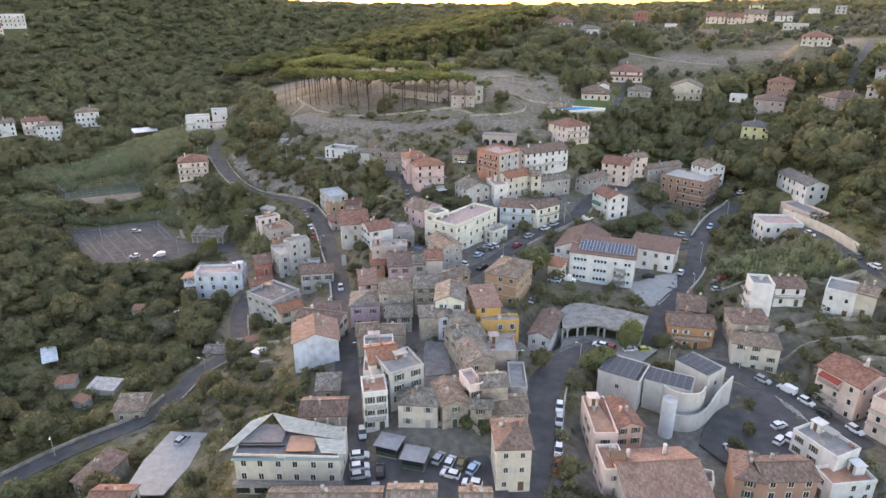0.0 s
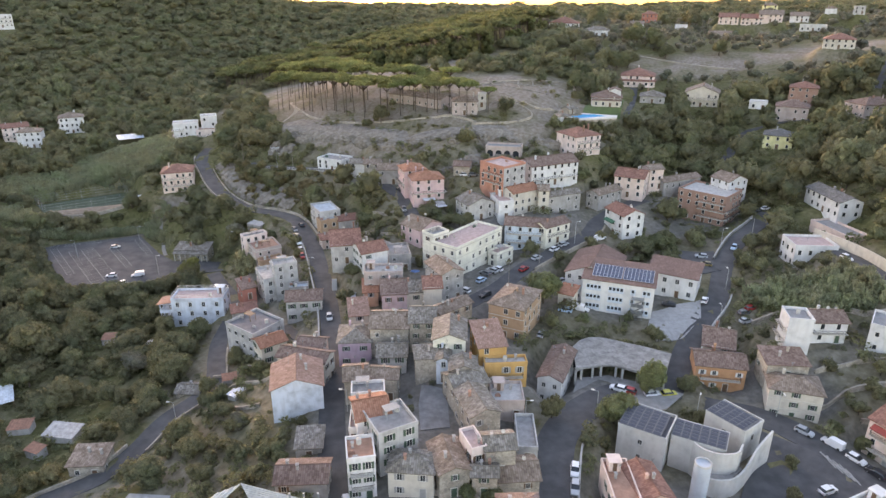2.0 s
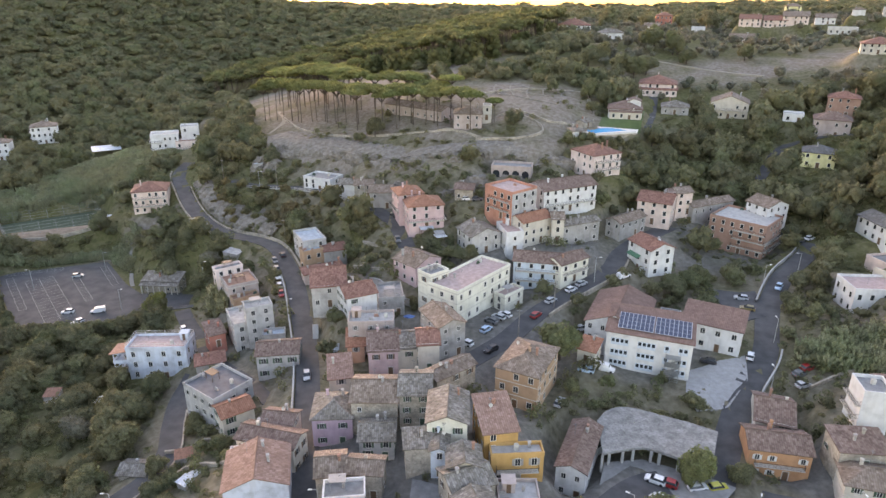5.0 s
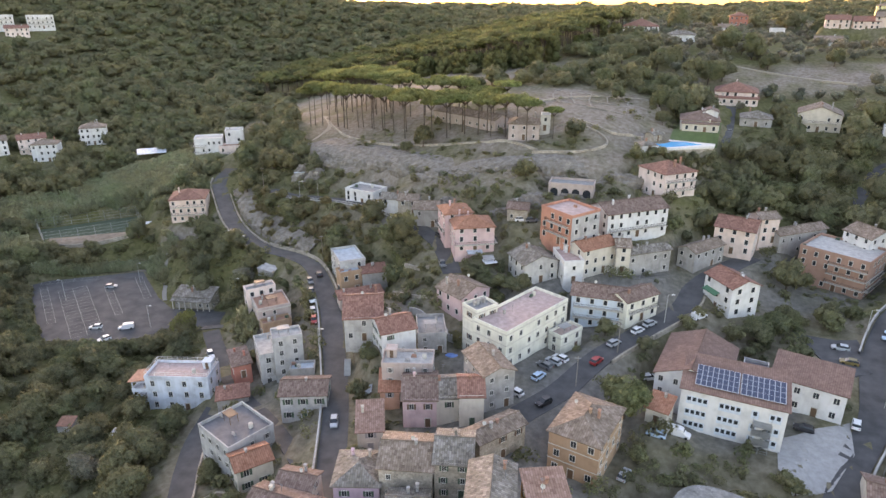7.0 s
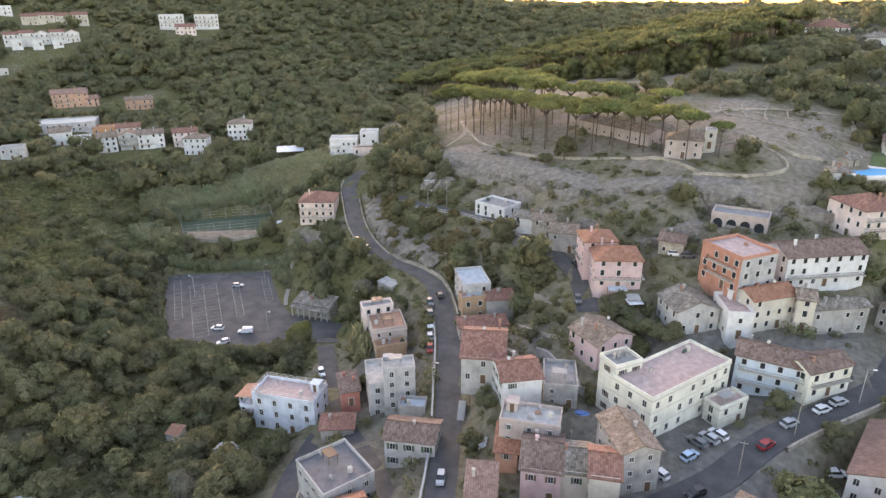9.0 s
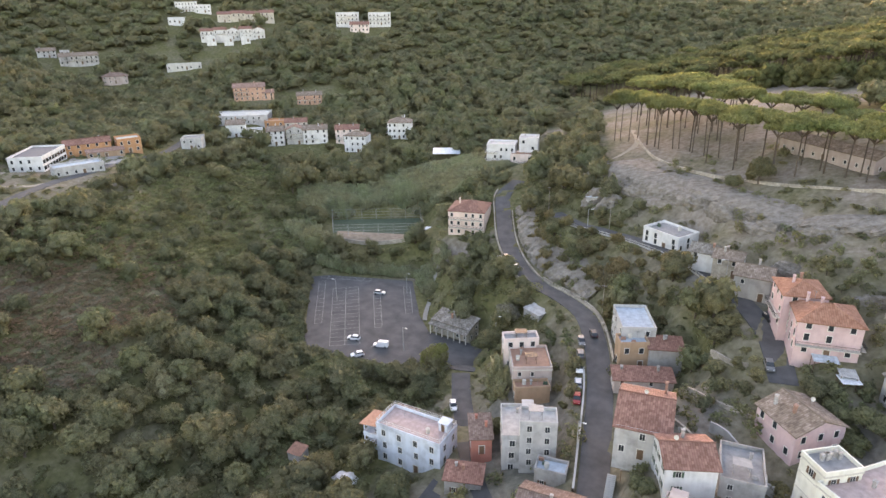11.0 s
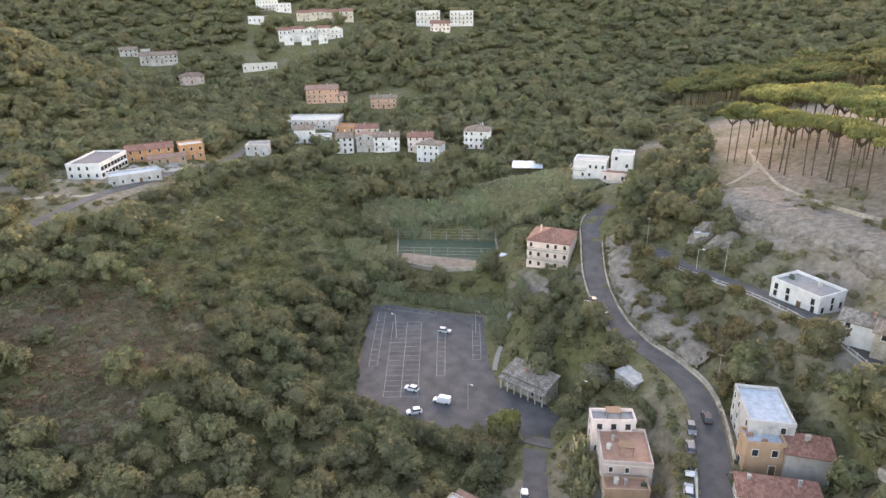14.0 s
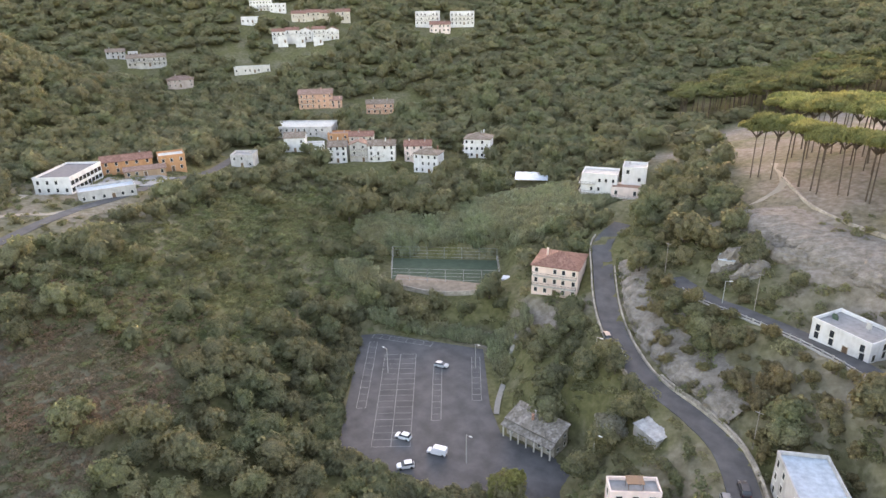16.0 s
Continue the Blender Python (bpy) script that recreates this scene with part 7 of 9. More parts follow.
def lean_to(x, y, rot, w, d, high, fall, material, label, walled=False, ribs=8):
    """A sloping corrugated sheet on posts, or on low walls."""
    top = tagged(new("garden_shed"), label, "shed")
    CLEAR.append((x, y, w / 2))
    z = min(hz(x - w / 3, y), hz(x + w / 3, y), hz(x, y - d / 3))
    top.matrix_basis = pose(x, y, z, 0, 0, rot)
    hw, hd = w / 2, d / 2
    for a in (-1, 1):
        for b in (-1, 1):
            t = high + (fall if b > 0 else 0)
            if not walled:
                boxes("post", [(a * (hw - 0.2) - 0.06, a * (hw - 0.2) + 0.06, b * (hd - 0.2) - 0.06, b * (hd - 0.2) + 0.06, -0.8, t - 0.04)], BROWN_WOOD, top)
    if walled:
        boxes("wall", [(-hw + 0.2, hw - 0.2, -hd + 0.2, -hd + 0.4, -1, high - 0.03)], wall_mat("grey"), top)
        boxes("wall", [(-hw + 0.2, hw - 0.2, hd - 0.4, hd - 0.2, -1, high + fall * 0.9)], wall_mat("grey"), top)
        for s in (-1, 1):
            u0 = s * (hw - 0.3) - 0.1
            me = mesh_of("wall", [(u0, -hd + 0.4, -1), (u0 + 0.2, -hd + 0.4, -1), (u0 + 0.2, hd - 0.4, -1), (u0, hd - 0.4, -1), (u0, -hd + 0.4, high), (u0 + 0.2, -hd + 0.4, high), (u0 + 0.2, hd - 0.4, high + fall * 0.9), (u0, hd - 0.4, high + fall * 0.9)], [(0, 1, 5, 4), (1, 2, 6, 5), (2, 3, 7, 6), (3, 0, 4, 7), (4, 5, 6, 7)], wall_mat("grey"))
            link("wall", me, top)
    v, f = [], []
    for i in range(ribs * 2 + 1):
        u = -hw + w * i / (ribs * 2)
        dz = 0.07 if i % 2 else 0.0
        v += [(u, -hd, high + dz), (u, hd, high + fall + dz), (u, -hd, high + dz - 0.05), (u, hd, high + fall + dz - 0.05)]
    for i in range(ribs * 2):
        a, b = i * 4, i * 4 + 4
        f += [(a, b, b + 1, a + 1), (a + 2, a + 3, b + 3, b + 2), (a, a + 2, b + 2, b), (a + 1, b + 1, b + 3, a + 3)]
    link("roof", mesh_of("roof", v, f, material), top)


BROWN_WOOD = SHUT["brown"]
SHEET_BLUE = plain("sheet_blue", (0.5, 0.56, 0.62), 0.4, 0, 0.3, 1.2)
SHEET_GREY = plain("sheet_grey", (0.36, 0.35, 0.34), 0.7, 0, 0.3, 1.0)
SHEET_RUST = plain("sheet_rust", (0.26, 0.13, 0.09), 0.85, 0, 0.3, 1.5)
lean_to(-115.7, 162.7, 32, 4.2, 8.0, 2.0, 1.3, SHEET_BLUE, "tilted pale blue sheet roof in the garden")
lean_to(-105.1, 151.9, 10, 5.5, 3.8, 2.2, 0.6, SHEET_RUST, "low garden shed with a rusty brown roof", True)
lean_to(-93.2, 149.6, -8, 8.5, 5.0, 2.2, 0.8, SHEET_GREY, "garden shed under pale grey sheeting", True)
lean_to(-104.2, 195.3, 5, 4.0, 3.5, 2.3, 0.7, SHEET_RUST, "small brown wooden shed in the garden", True)
lean_to(-96.5, 143.5, -20, 4.5, 3.0, 2.0, 0.5, SHEET_RUST, "small brown shed beside the lane", True)
lean_to(-56.5, 165.5, 20, 4.0, 3.2, 2.2, 0.5, SHEET_RUST, "brown lean-to beside the terraced gardens", True)
lean_to(-51.5, 154.3, -30, 3.0, 2.6, 1.8, 0.3, SHEET_BLUE, "small shed under a pale sheet", True)


def tarp_heap(x, y, r, label, material):
    top = tagged(new("covered_heap"), label, "tarp")
    top.matrix_basis = pose(x, y, hz(x, y) - 0.2)
    bm = bmesh.new()
    bmesh.ops.create_icosphere(bm, subdivisions=3, radius=1.0)
    for v in bm.verts:
        k = 1 + 0.28 * noise.noise(v.co * 2.3 + Vector((x, y, 0))) + 0.12 * noise.noise(v.co * 6)
        v.co = Vector((v.co.x * r * k, v.co.y * r * 0.7 * k, max(-0.3, v.co.z * r * 0.4 * k)))
    part("cover", bm, material, top)


CLEAR.append((-89.5, 195.2, 3.4))
tarp_heap(-89.5, 195.2, 3.4, "heap covered with a crumpled white tarp", plain("tarp_white", (0.6, 0.62, 0.65), 0.6, 0, 0.2, 2.0))
tarp_heap(-27.3, 196.3, 1.9, "crumpled pale blue tarp in the garden", plain("tarp_pale_blue", (0.45, 0.53, 0.62), 0.6, 0, 0.2, 2.0))
tarp_heap(-8.8, 207.3, 1.5, "bright blue tarp over a garden heap", plain("tarp_blue", (0.1, 0.22, 0.5), 0.6, 0, 0.2, 2.0))
lean_to(-31.6, 214.0, -15, 3.6, 4.2, 2.3, 0.7, SHEET_GREY, "grey sheeted shed above the street", True)
lean_to(-5.0, 243.5, 15, 4.6, 3.0, 2.4, 0.2, SHEET_BLUE, "pale awning over a garden terrace")
lean_to(-1.0, 240.5, 15, 3.2, 3.0, 2.3, 0.2, SHEET_GREY, "grey awning over a garden terrace")
park(8.3, 257.9, "white", 10, z=hz(8.3, 257.9) + 0.05)
park(11.4, 257.4, "grey", 12, z=hz(11.4, 257.4) + 0.05)
park(53.5, 223.5, "white", 35, "van", z=hz(53.5, 223.5) + 0.05)
park(39.6, 183.6, "white", -25, "van", z=hz(39.6, 183.6) + 0.05)
steps = tagged(new("garden_steps"), "concrete garden steps climbing beside the street", "steps")
steps.matrix_basis = pose(-34.2, 203.5, hz(-34.2, 203.5) - 0.4, 0, 0, 10)
for i in range(16):
    boxes("step", [(-0.8, 0.8, i * 0.34, i * 0.34 + 0.36, -0.6, 0.2 + i * 0.17)], CONC, steps)
tarp_heap(-51.0, 158.0, 1.6, "small heap under a pale tarp", plain("tarp_white", (0.6, 0.62, 0.65), 0.6))

# ---------------------------------------------------------------- rock outcrops below the terrace
def rock_mat():
    if "rock" in MATS:
        return MATS["rock"]
    m, n, l, b = nodes_of("rock")
    t, t2 = noise_tex(n, l, 0.5, 8, rough=0.7), noise_tex(n, l, 2.5, 6)
    r = ramp(n, [(0.3, (0.1, 0.085, 0.065)), (0.5, (0.2, 0.175, 0.15)), (0.7, (0.3, 0.27, 0.235))])
    l.new(t.outputs[0], r.inputs[0])
    l.new(r.outputs[0], b.inputs["Base Color"])
    b.inputs["Roughness"].default_value = 0.95
    bump(n, l, b, t2.outputs[0], 0.8, 0.3)
    MATS["rock"] = m
    return m


def outcrop(x, y, rot, w, d, h):
    bm = bmesh.new()
    bmesh.ops.create_icosphere(bm, subdivisions=4, radius=1.0)
    s = Vector((x * 0.3, y * 0.3, 0))
    for v in bm.verts:
        p = v.co.copy()
        k = 1 + 0.35 * noise.noise(p * 1.3 + s) + 0.3 * abs(noise.noise(p * 3.1 + s)) + 0.12 * noise.noise(p * 8 + s)
        q = Vector((p.x * w / 2, p.y * d / 2, p.z * h)) * k
        q.z = round(q.z / 0.9) * 0.9 * 0.55 + q.z * 0.45
        v.co = q
    me = bpy.data.meshes.new("rock_outcrop")
    bm.to_mesh(me)
    bm.free()
    me.materials.append(rock_mat())
    ob = tagged(new("rock_outcrop", me), "weathered grey brown rock outcrop on the slope", "rock", group="rock outcrops")
    ob.matrix_basis = pose(x, y, hz(x, y) - 0.5 * h, 0, 0, rot)


for x, y, rot, w, d, h in ((12, 268, 15, 13, 6, 4.0), (26, 270, -10, 12, 5, 3.6), (-45, 312, -35, 16, 7, 4.5), (41, 279, 5, 14, 6, 3.6), (-9, 286, 10, 10, 5, 2.6), (-23, 292, -20, 12, 6, 3.0), (7, 281, 20, 9, 5, 2.6), (30, 275, 0, 8, 4, 2.4), (-34, 303, -30, 13, 6, 3.6), (-77, 322, 60, 16, 6, 5.0), (-72, 316, 50, 12, 5, 4.5), (-64, 322, 10, 12, 5, 3.4), (-55, 322, -5, 12, 5, 3.2), (2, 264, 8, 8, 4, 2.4), (-15, 277, -20, 9, 4, 2.4)):
    outcrop(x, y, rot, w, d, h)


def rock_bank(feet, crest, seed, lean=0.35, rise=3.0):
    """A broken rock bank between a foot line and a crest line."""
    a, b = smooth_path(feet, 0.9), smooth_path(crest, 0.9)
    n, rows = len(a), 15
    b = np.stack([np.interp(np.linspace(0, 1, n), np.linspace(0, 1, len(b)), b[:, k]) for k in (0, 1)], 1)
    za, zb = height(a[:, 0], a[:, 1]), height(b[:, 0], b[:, 1])
    v, f = [], []
    for j in range(rows):
        t = j / (rows - 1)
        out = t ** (1 / lean) if t > 0.6 else t * 0.6 ** (1 / lean) / 0.6
        for i in range(n):
            p = a[i] + (b[i] - a[i]) * out
            q = Vector((a[i][0] * 0.42, a[i][1] * 0.42, t * 1.6 + seed))
            k = noise.noise(q) * 1.6 + abs(noise.noise(q * 2.7)) * 1.6 + 0.6 * noise.noise(q * 6)
            d = (b[i] - a[i]) / (np.linalg.norm(b[i] - a[i]) + 1e-6)
            z = za[i] - 0.8 + (zb[i] + rise * min(1, 6 * min(i, n - 1 - i) / n) - za[i]) * t + 0.4 * noise.noise(q * 4)
            v.append((p[0] - d[0] * k * math.sin(math.pi * t), p[1] - d[1] * k * math.sin(math.pi * t), z))
    for i in range(n):
        p = b[i] + (b[i] - a[i]) * 1.2
        v.append((p[0], p[1], hz(*p) - 0.5))
    for j in range(rows):
        for i in range(n - 1):
            f.append((j * n + i, j * n + i + 1, (j + 1) * n + i + 1, (j + 1) * n + i))
    return tagged(new("rock_bank", mesh_of("rock_bank", v, f, rock_mat())), "broken pale rock bank with weathered ledges", "rock", group="rock banks")


rock_bank([(-92, 346), (-84, 336), (-70, 325), (-61, 318.5), (-49, 311), (-38, 304.5), (-27, 295), (-18, 288)], [(-84, 350), (-76, 340), (-65, 331), (-55, 324), (-44, 316), (-33, 308), (-23, 299), (-14, 292)], 1)
rock_bank([(-22, 291), (-12, 287), (-2, 284), (8, 282), (18, 280), (30, 279)], [(-19, 294), (-10, 291), (0, 288.5), (9, 287), (19, 285), (31, 283)], 5, 0.35, 2.0)
sc = road_named("street")[2]
sc = sc[(sc[:, 1] > 266) & (sc[:, 1] < 322)]
tg = np.gradient(sc, axis=0)
tg /= np.linalg.norm(tg, axis=1, keepdims=True)
side = np.stack([tg[:, 1], -tg[:, 0]], 1)
rock_bank([tuple(p) for p in (sc + side * 4.6)[::4]], [tuple(p) for p in (sc + side * 10.5)[::4]], 9, 0.3, 1.0)


# foundations of a dig on the upper terrace
for pts in ([(24, 356), (38, 348), (52, 341)], [(22, 346), (36, 338), (50, 332)], [(24, 336), (36, 329), (48, 323)], [(24, 356), (22, 346), (24, 336)], [(38, 348), (36, 338), (36, 329)], [(52, 341), (50, 332), (48, 323)], [(30, 352), (29, 342)], [(44, 344.5), (43, 335)], [(30, 332.5), (29, 342)]):
    edging(pts, 0.5, 0.3, rubble("dig", (0.3, 0.27, 0.235)), "low excavated stone foundation wall on bare earth", "foundation_wall")


lean_to(-32.4, 212.6, 15, 4.5, 7.0, 2.4, 0.6, SHEET_GREY, "grey sheet canopy beside the house", False)
lean_to(-28.0, 196.0, 5, 3.2, 2.6, 2.3, 0.3, SHEET_BLUE, "small white sheet canopy over a yard", False)
edging([(-21.5, 224.0), (-18.2, 222.4), (-11.4, 217.4), (-10.3, 213.9)], 0.35, 2.2, CONC, "curved pale garden wall below the lane", "garden_wall")
edging([(-10.3, 213.9), (-5.4, 212.1)], 0.35, 2.4, CONC, "pale garden wall beside the yellow house", "garden_wall")
edging([(-4.8, 115.7), (-1.7, 113.6), (2.0, 112.9), (5.6, 112.6), (8.0, 110.5)], 0.4, 1.2, STONE, "low curved stone wall round a garden", "garden_wall")
drape("yard", [(-4.6, 146), (0.6, 144), (1.5, 139), (1.9, 132), (-4.2, 130), (-5, 139)], plain("old_concrete", (0.2, 0.2, 0.2), 0.9, 0, 0.25, 0.6), "grey paved yard between old houses", "yard")
# tan earth strip below the sports pitch
drape("earth_strip", [(-184.5, 303), (-152, 316), (-147, 309), (-180, 296)], plain("strip_earth", (0.25, 0.19, 0.14), 0.95, 0, 0.25, 0.5), "bare brown earth strip below the pitch", "yard", 0.35)
edging([(-180, 295.5), (-147, 308.5)], 0.4, 1.6, STONE, "low stone wall below the earth strip", "garden_wall")


# white rails and pots on the roof terrace by the car park, footpath and tracks
def terrace_rail(x, y, rot, w, d, z):
    top = tagged(new("roof_railing"), "white metal railing round a roof terrace", "railing")
    top.matrix_basis = pose(x, y, z, 0, 0, rot)
    for side in range(4):
        a, half = 90 * side, (w, d)[side % 2] / 2
        dist = (d, w)[side % 2] / 2
        for k in range(7):
            u = -half + 2 * half * k / 6.0
            boxes("post", [(u - 0.04, u + 0.04, -dist - 0.04, -dist + 0.04, 0, 1.0)], FRAME_WHITE, top, m=pose(0, 0, 0, 0, 0, a))
        for h in (0.5, 1.0):
            boxes("rail", [(-half, half, -dist - 0.03, -dist + 0.03, h - 0.03, h + 0.03)], FRAME_WHITE, top, m=pose(0, 0, 0, 0, 0, a))


for p in ((-125.6, 287.4), (-122.3, 279.8), (-117.8, 269.8), (-114, 264)):
    CALM.append((*p, 4.0))
edging([(-126.5, 292), (-125.6, 287.4), (-122.3, 279.8), (-117.8, 269.8), (-115, 265)], 1.4, 0.35, plain("path_gravel", (0.25, 0.235, 0.21), 0.95), "pale footpath beside the car park", "footpath")
for pts in ([(-273.7, 201.6), (-267.9, 210.0), (-262.6, 218.7), (-258.7, 228.3)], [(-279.5, 218.0), (-285.0, 224.9), (-294.5, 233.5)]):
    edging(pts, 3.0, 0.1, plain("track_dust", (0.3, 0.26, 0.21), 0.95), "pale dusty track across the terraces", "track")

# painted bay lines on the church yard and the road
def paint(p, q, width=0.14):
    c = smooth_path([p, q], 1.0)
    tagged(new("road_marking", strip("road_marking", c, height(c[:, 0], c[:, 1]), width, 0, 0.3, WHITE_PAINT, 0.1)), "faded white painted line on the asphalt", "road marking", group="painted lines")


for p, q in (((82.1, 133.0), (82.9, 128.0)), ((82.8, 131.8), (83.6, 126.8)), ((83.5, 130.6), (84.3, 125.8)), ((84.2, 129.4), (84.9, 124.6)), ((84.8, 128.2), (85.5, 123.5))):
    paint(p, q, 0.3)
terrace_rail(-78.9, 207.7, 2.8, 16.2, 7.5, -4.65)
lean_to(-148.0, 318.5, 20, 3.6, 3.0, 2.6, 0.2, SHEET_BLUE, "small white hut beside the pitch", True)
lean_to(-75.5, 264.0, -25, 7.0, 4.2, 2.4, 0.4, SHEET_GREY, "low shed with a grey sheet roof below the street", True)
lean_to(-180.0, 384.0, 30, 14.0, 8.0, 2.6, 1.4, SHEET_BLUE, "open barn under a pale bluish sheet roof", False)
lean_to(-79.7, 317.9, 10, 4.2, 3.4, 2.2, 0.5, SHEET_BLUE, "small shed with a pale blue sheet roof", True)
lean_to(-88.0, 216.0, 5, 6.0, 4.5, 4.6, 0.8, roof_mat("redtan"), "outbuilding with a red brown roof behind the white house", True)
for pts in ([(90, 148), (100, 150), (112, 149), (122, 145)], [(92, 156), (103, 157.5), (114, 155.5)], [(96, 142), (106, 143), (117, 139)], [(106, 178), (116, 174), (124, 171)], [(86, 178), (96, 181), (106, 180)], [(-34, 226), (-26, 222), (-20, 218)], [(-30, 236), (-22, 231), (-14, 228)], [(-26, 246), (-18, 240)]):
    edging(pts, 0.45, 1.1, STONE, "rough stone terrace wall between gardens", "garden_wall")
for pts in ([(-62, 139), (-55, 138), (-46, 134)], [(-60, 150), (-52, 149.5), (-43, 147)], [(-56, 160), (-50, 160), (-42, 157)], [(-62, 168), (-55, 169), (-46, 168)]):
    edging(pts, 0.5, 0.9, STONE, "rough stone terrace wall in the gardens", "garden_wall")
drape("church_forecourt", [(71.2, 139.4), (80.2, 133.6), (84.6, 128.6), (82.2, 122.2), (73.6, 122.7), (70.0, 128.8), (68.5, 134)], asphalt(), "grey asphalt forecourt beside the church", "yard", 0.17)
drape("planted_island", [(69.4, 130.2), (73.0, 131.2), (74.6, 128.8), (72.6, 126.6), (69.4, 126.8)], plain("island_earth", (0.13, 0.12, 0.06), 0.95, 0, 0.3, 1.0), "kerbed planted island in the forecourt", "yard", 0.3)
lean_to(-0.6, 239.4, 25, 3.6, 3.2, 2.3, 0.1, plain("tarp_white", (0.6, 0.62, 0.65), 0.6), "white garden gazebo among shrubs")
drape("lane_apron", [(-110.3, 259.1), (-94.7, 259.7), (-83.1, 242.4), (-92.7, 239.2), (-101.2, 247.2)], asphalt(), "grey asphalt apron between the car park and the lane", "yard", 0.16)
sc = [r for r in ROADS if r[0] == "street"][0][2]
sc = sc[(sc[:, 1] > 256) & (sc[:, 1] < 326)]
edging([(p[0] + 3.0, p[1] + 1.4) for p in sc[::3]], 0.35, 0.7, STONE, "stone retaining wall beside the climbing street", "garden_wall")


# open loggia and orange lean-to on the side of the white house by the car park
log = tagged(new("loggia"), "white open loggia with an orange roof beside the house", "loggia")
log.matrix_basis = pose(-89.0, 206.4, -15.6, 0, 0, 2.8)
for k in range(4):
    boxes("floor_slab", [(-2.2, 2.0, -2.6, 2.6, k * 2.9 - 0.2, k * 2.9)], wall_mat("bluewhite"), log)
for a, b in ((-2.1, -2.5), (-2.1, 2.3), (-2.1, -0.1)):
    boxes("column", [(a, a + 0.25, b, b + 0.25, -2, 8.7)], wall_mat("bluewhite"), log)
for k in range(1, 3):
    boxes("parapet", [(-2.2, -2.05, -2.6, 2.6, k * 2.9, k * 2.9 + 0.9), (-2.05, 2.0, -2.6, -2.45, k * 2.9, k * 2.9 + 0.9)], wall_mat("bluewhite"), log)
link("roof", mesh_of("roof", [(-2.9, -3.0, 8.8), (2.1, -3.0, 9.6), (2.1, 3.0, 9.6), (-2.9, 3.0, 8.8), (-2.9, -3.0, 8.65), (2.1, -3.0, 9.45), (2.1, 3.0, 9.45), (-2.9, 3.0, 8.65)], [(0, 1, 2, 3), (7, 6, 5, 4), (0, 4, 5, 1), (3, 2, 6, 7), (0, 3, 7, 4)], plain("clay_sheet", (0.42, 0.22, 0.15), 0.9, 0, 0.2, 1.5)), log)


build_ground()

# ---------------------------------------------------------------- trees
def lobes(style, rng):
    out = []
    if style == "pine":
        for i in range(13):
            t = i * 2.4
            r = 0.8 * math.sqrt(i / 13)
            out.append((r * math.cos(t), r * math.sin(t), 0.9 + 0.035 * rng.random() - 0.09 * r * r, 0.34, 0.34, 0.055))
    elif style == "dome":
        for i in range(9):
            t = i * 2.4
            r = 0.75 * math.sqrt(i / 9)
            out.append((r * math.cos(t), r * math.sin(t), 0.86 + 0.05 * rng.random() - 0.12 * r * r, 0.4, 0.4, 0.075))
    elif style == "skirt":
        for i in range(9):
            t, r = i * 2.4, 0.3 + 0.3 * rng.random()
            z = 0.12 + 0.72 * i / 8
            out.append((r * math.cos(t), r * math.sin(t), z, 0.6 - 0.22 * z, 0.6 - 0.22 * z, 0.2))
    elif style == "bush":
        for i in range(5):
            t, r = rng.uniform(0, 6.28), rng.uniform(0.1, 0.55)
            out.append((r * math.cos(t), r * math.sin(t), rng.uniform(0.25, 0.6), 0.5, 0.5, 0.36))
    elif style == "far":
        out.append((0, 0, 0.45, 0.7, 0.7, 0.36))
        for i in range(4):
            t, r = i * 1.57 + rng.uniform(-0.5, 0.5), rng.uniform(0.3, 0.6)
            out.append((r * math.cos(t), r * math.sin(t), rng.uniform(0.45, 0.8) - 0.25 * r, rng.uniform(0.3, 0.48), rng.uniform(0.3, 0.48), rng.uniform(0.18, 0.28)))
    else:
        out.append((0, 0, 0.5, 0.6, 0.6, 0.34))
        for i in range(9):
            t, r = rng.uniform(0, 6.28), rng.uniform(0.2, 0.7)
            out.append((r * math.cos(t), r * math.sin(t), rng.uniform(0.36, 0.86) - 0.28 * r, rng.uniform(0.22, 0.4), rng.uniform(0.22, 0.4), rng.uniform(0.13, 0.25)))
    return out


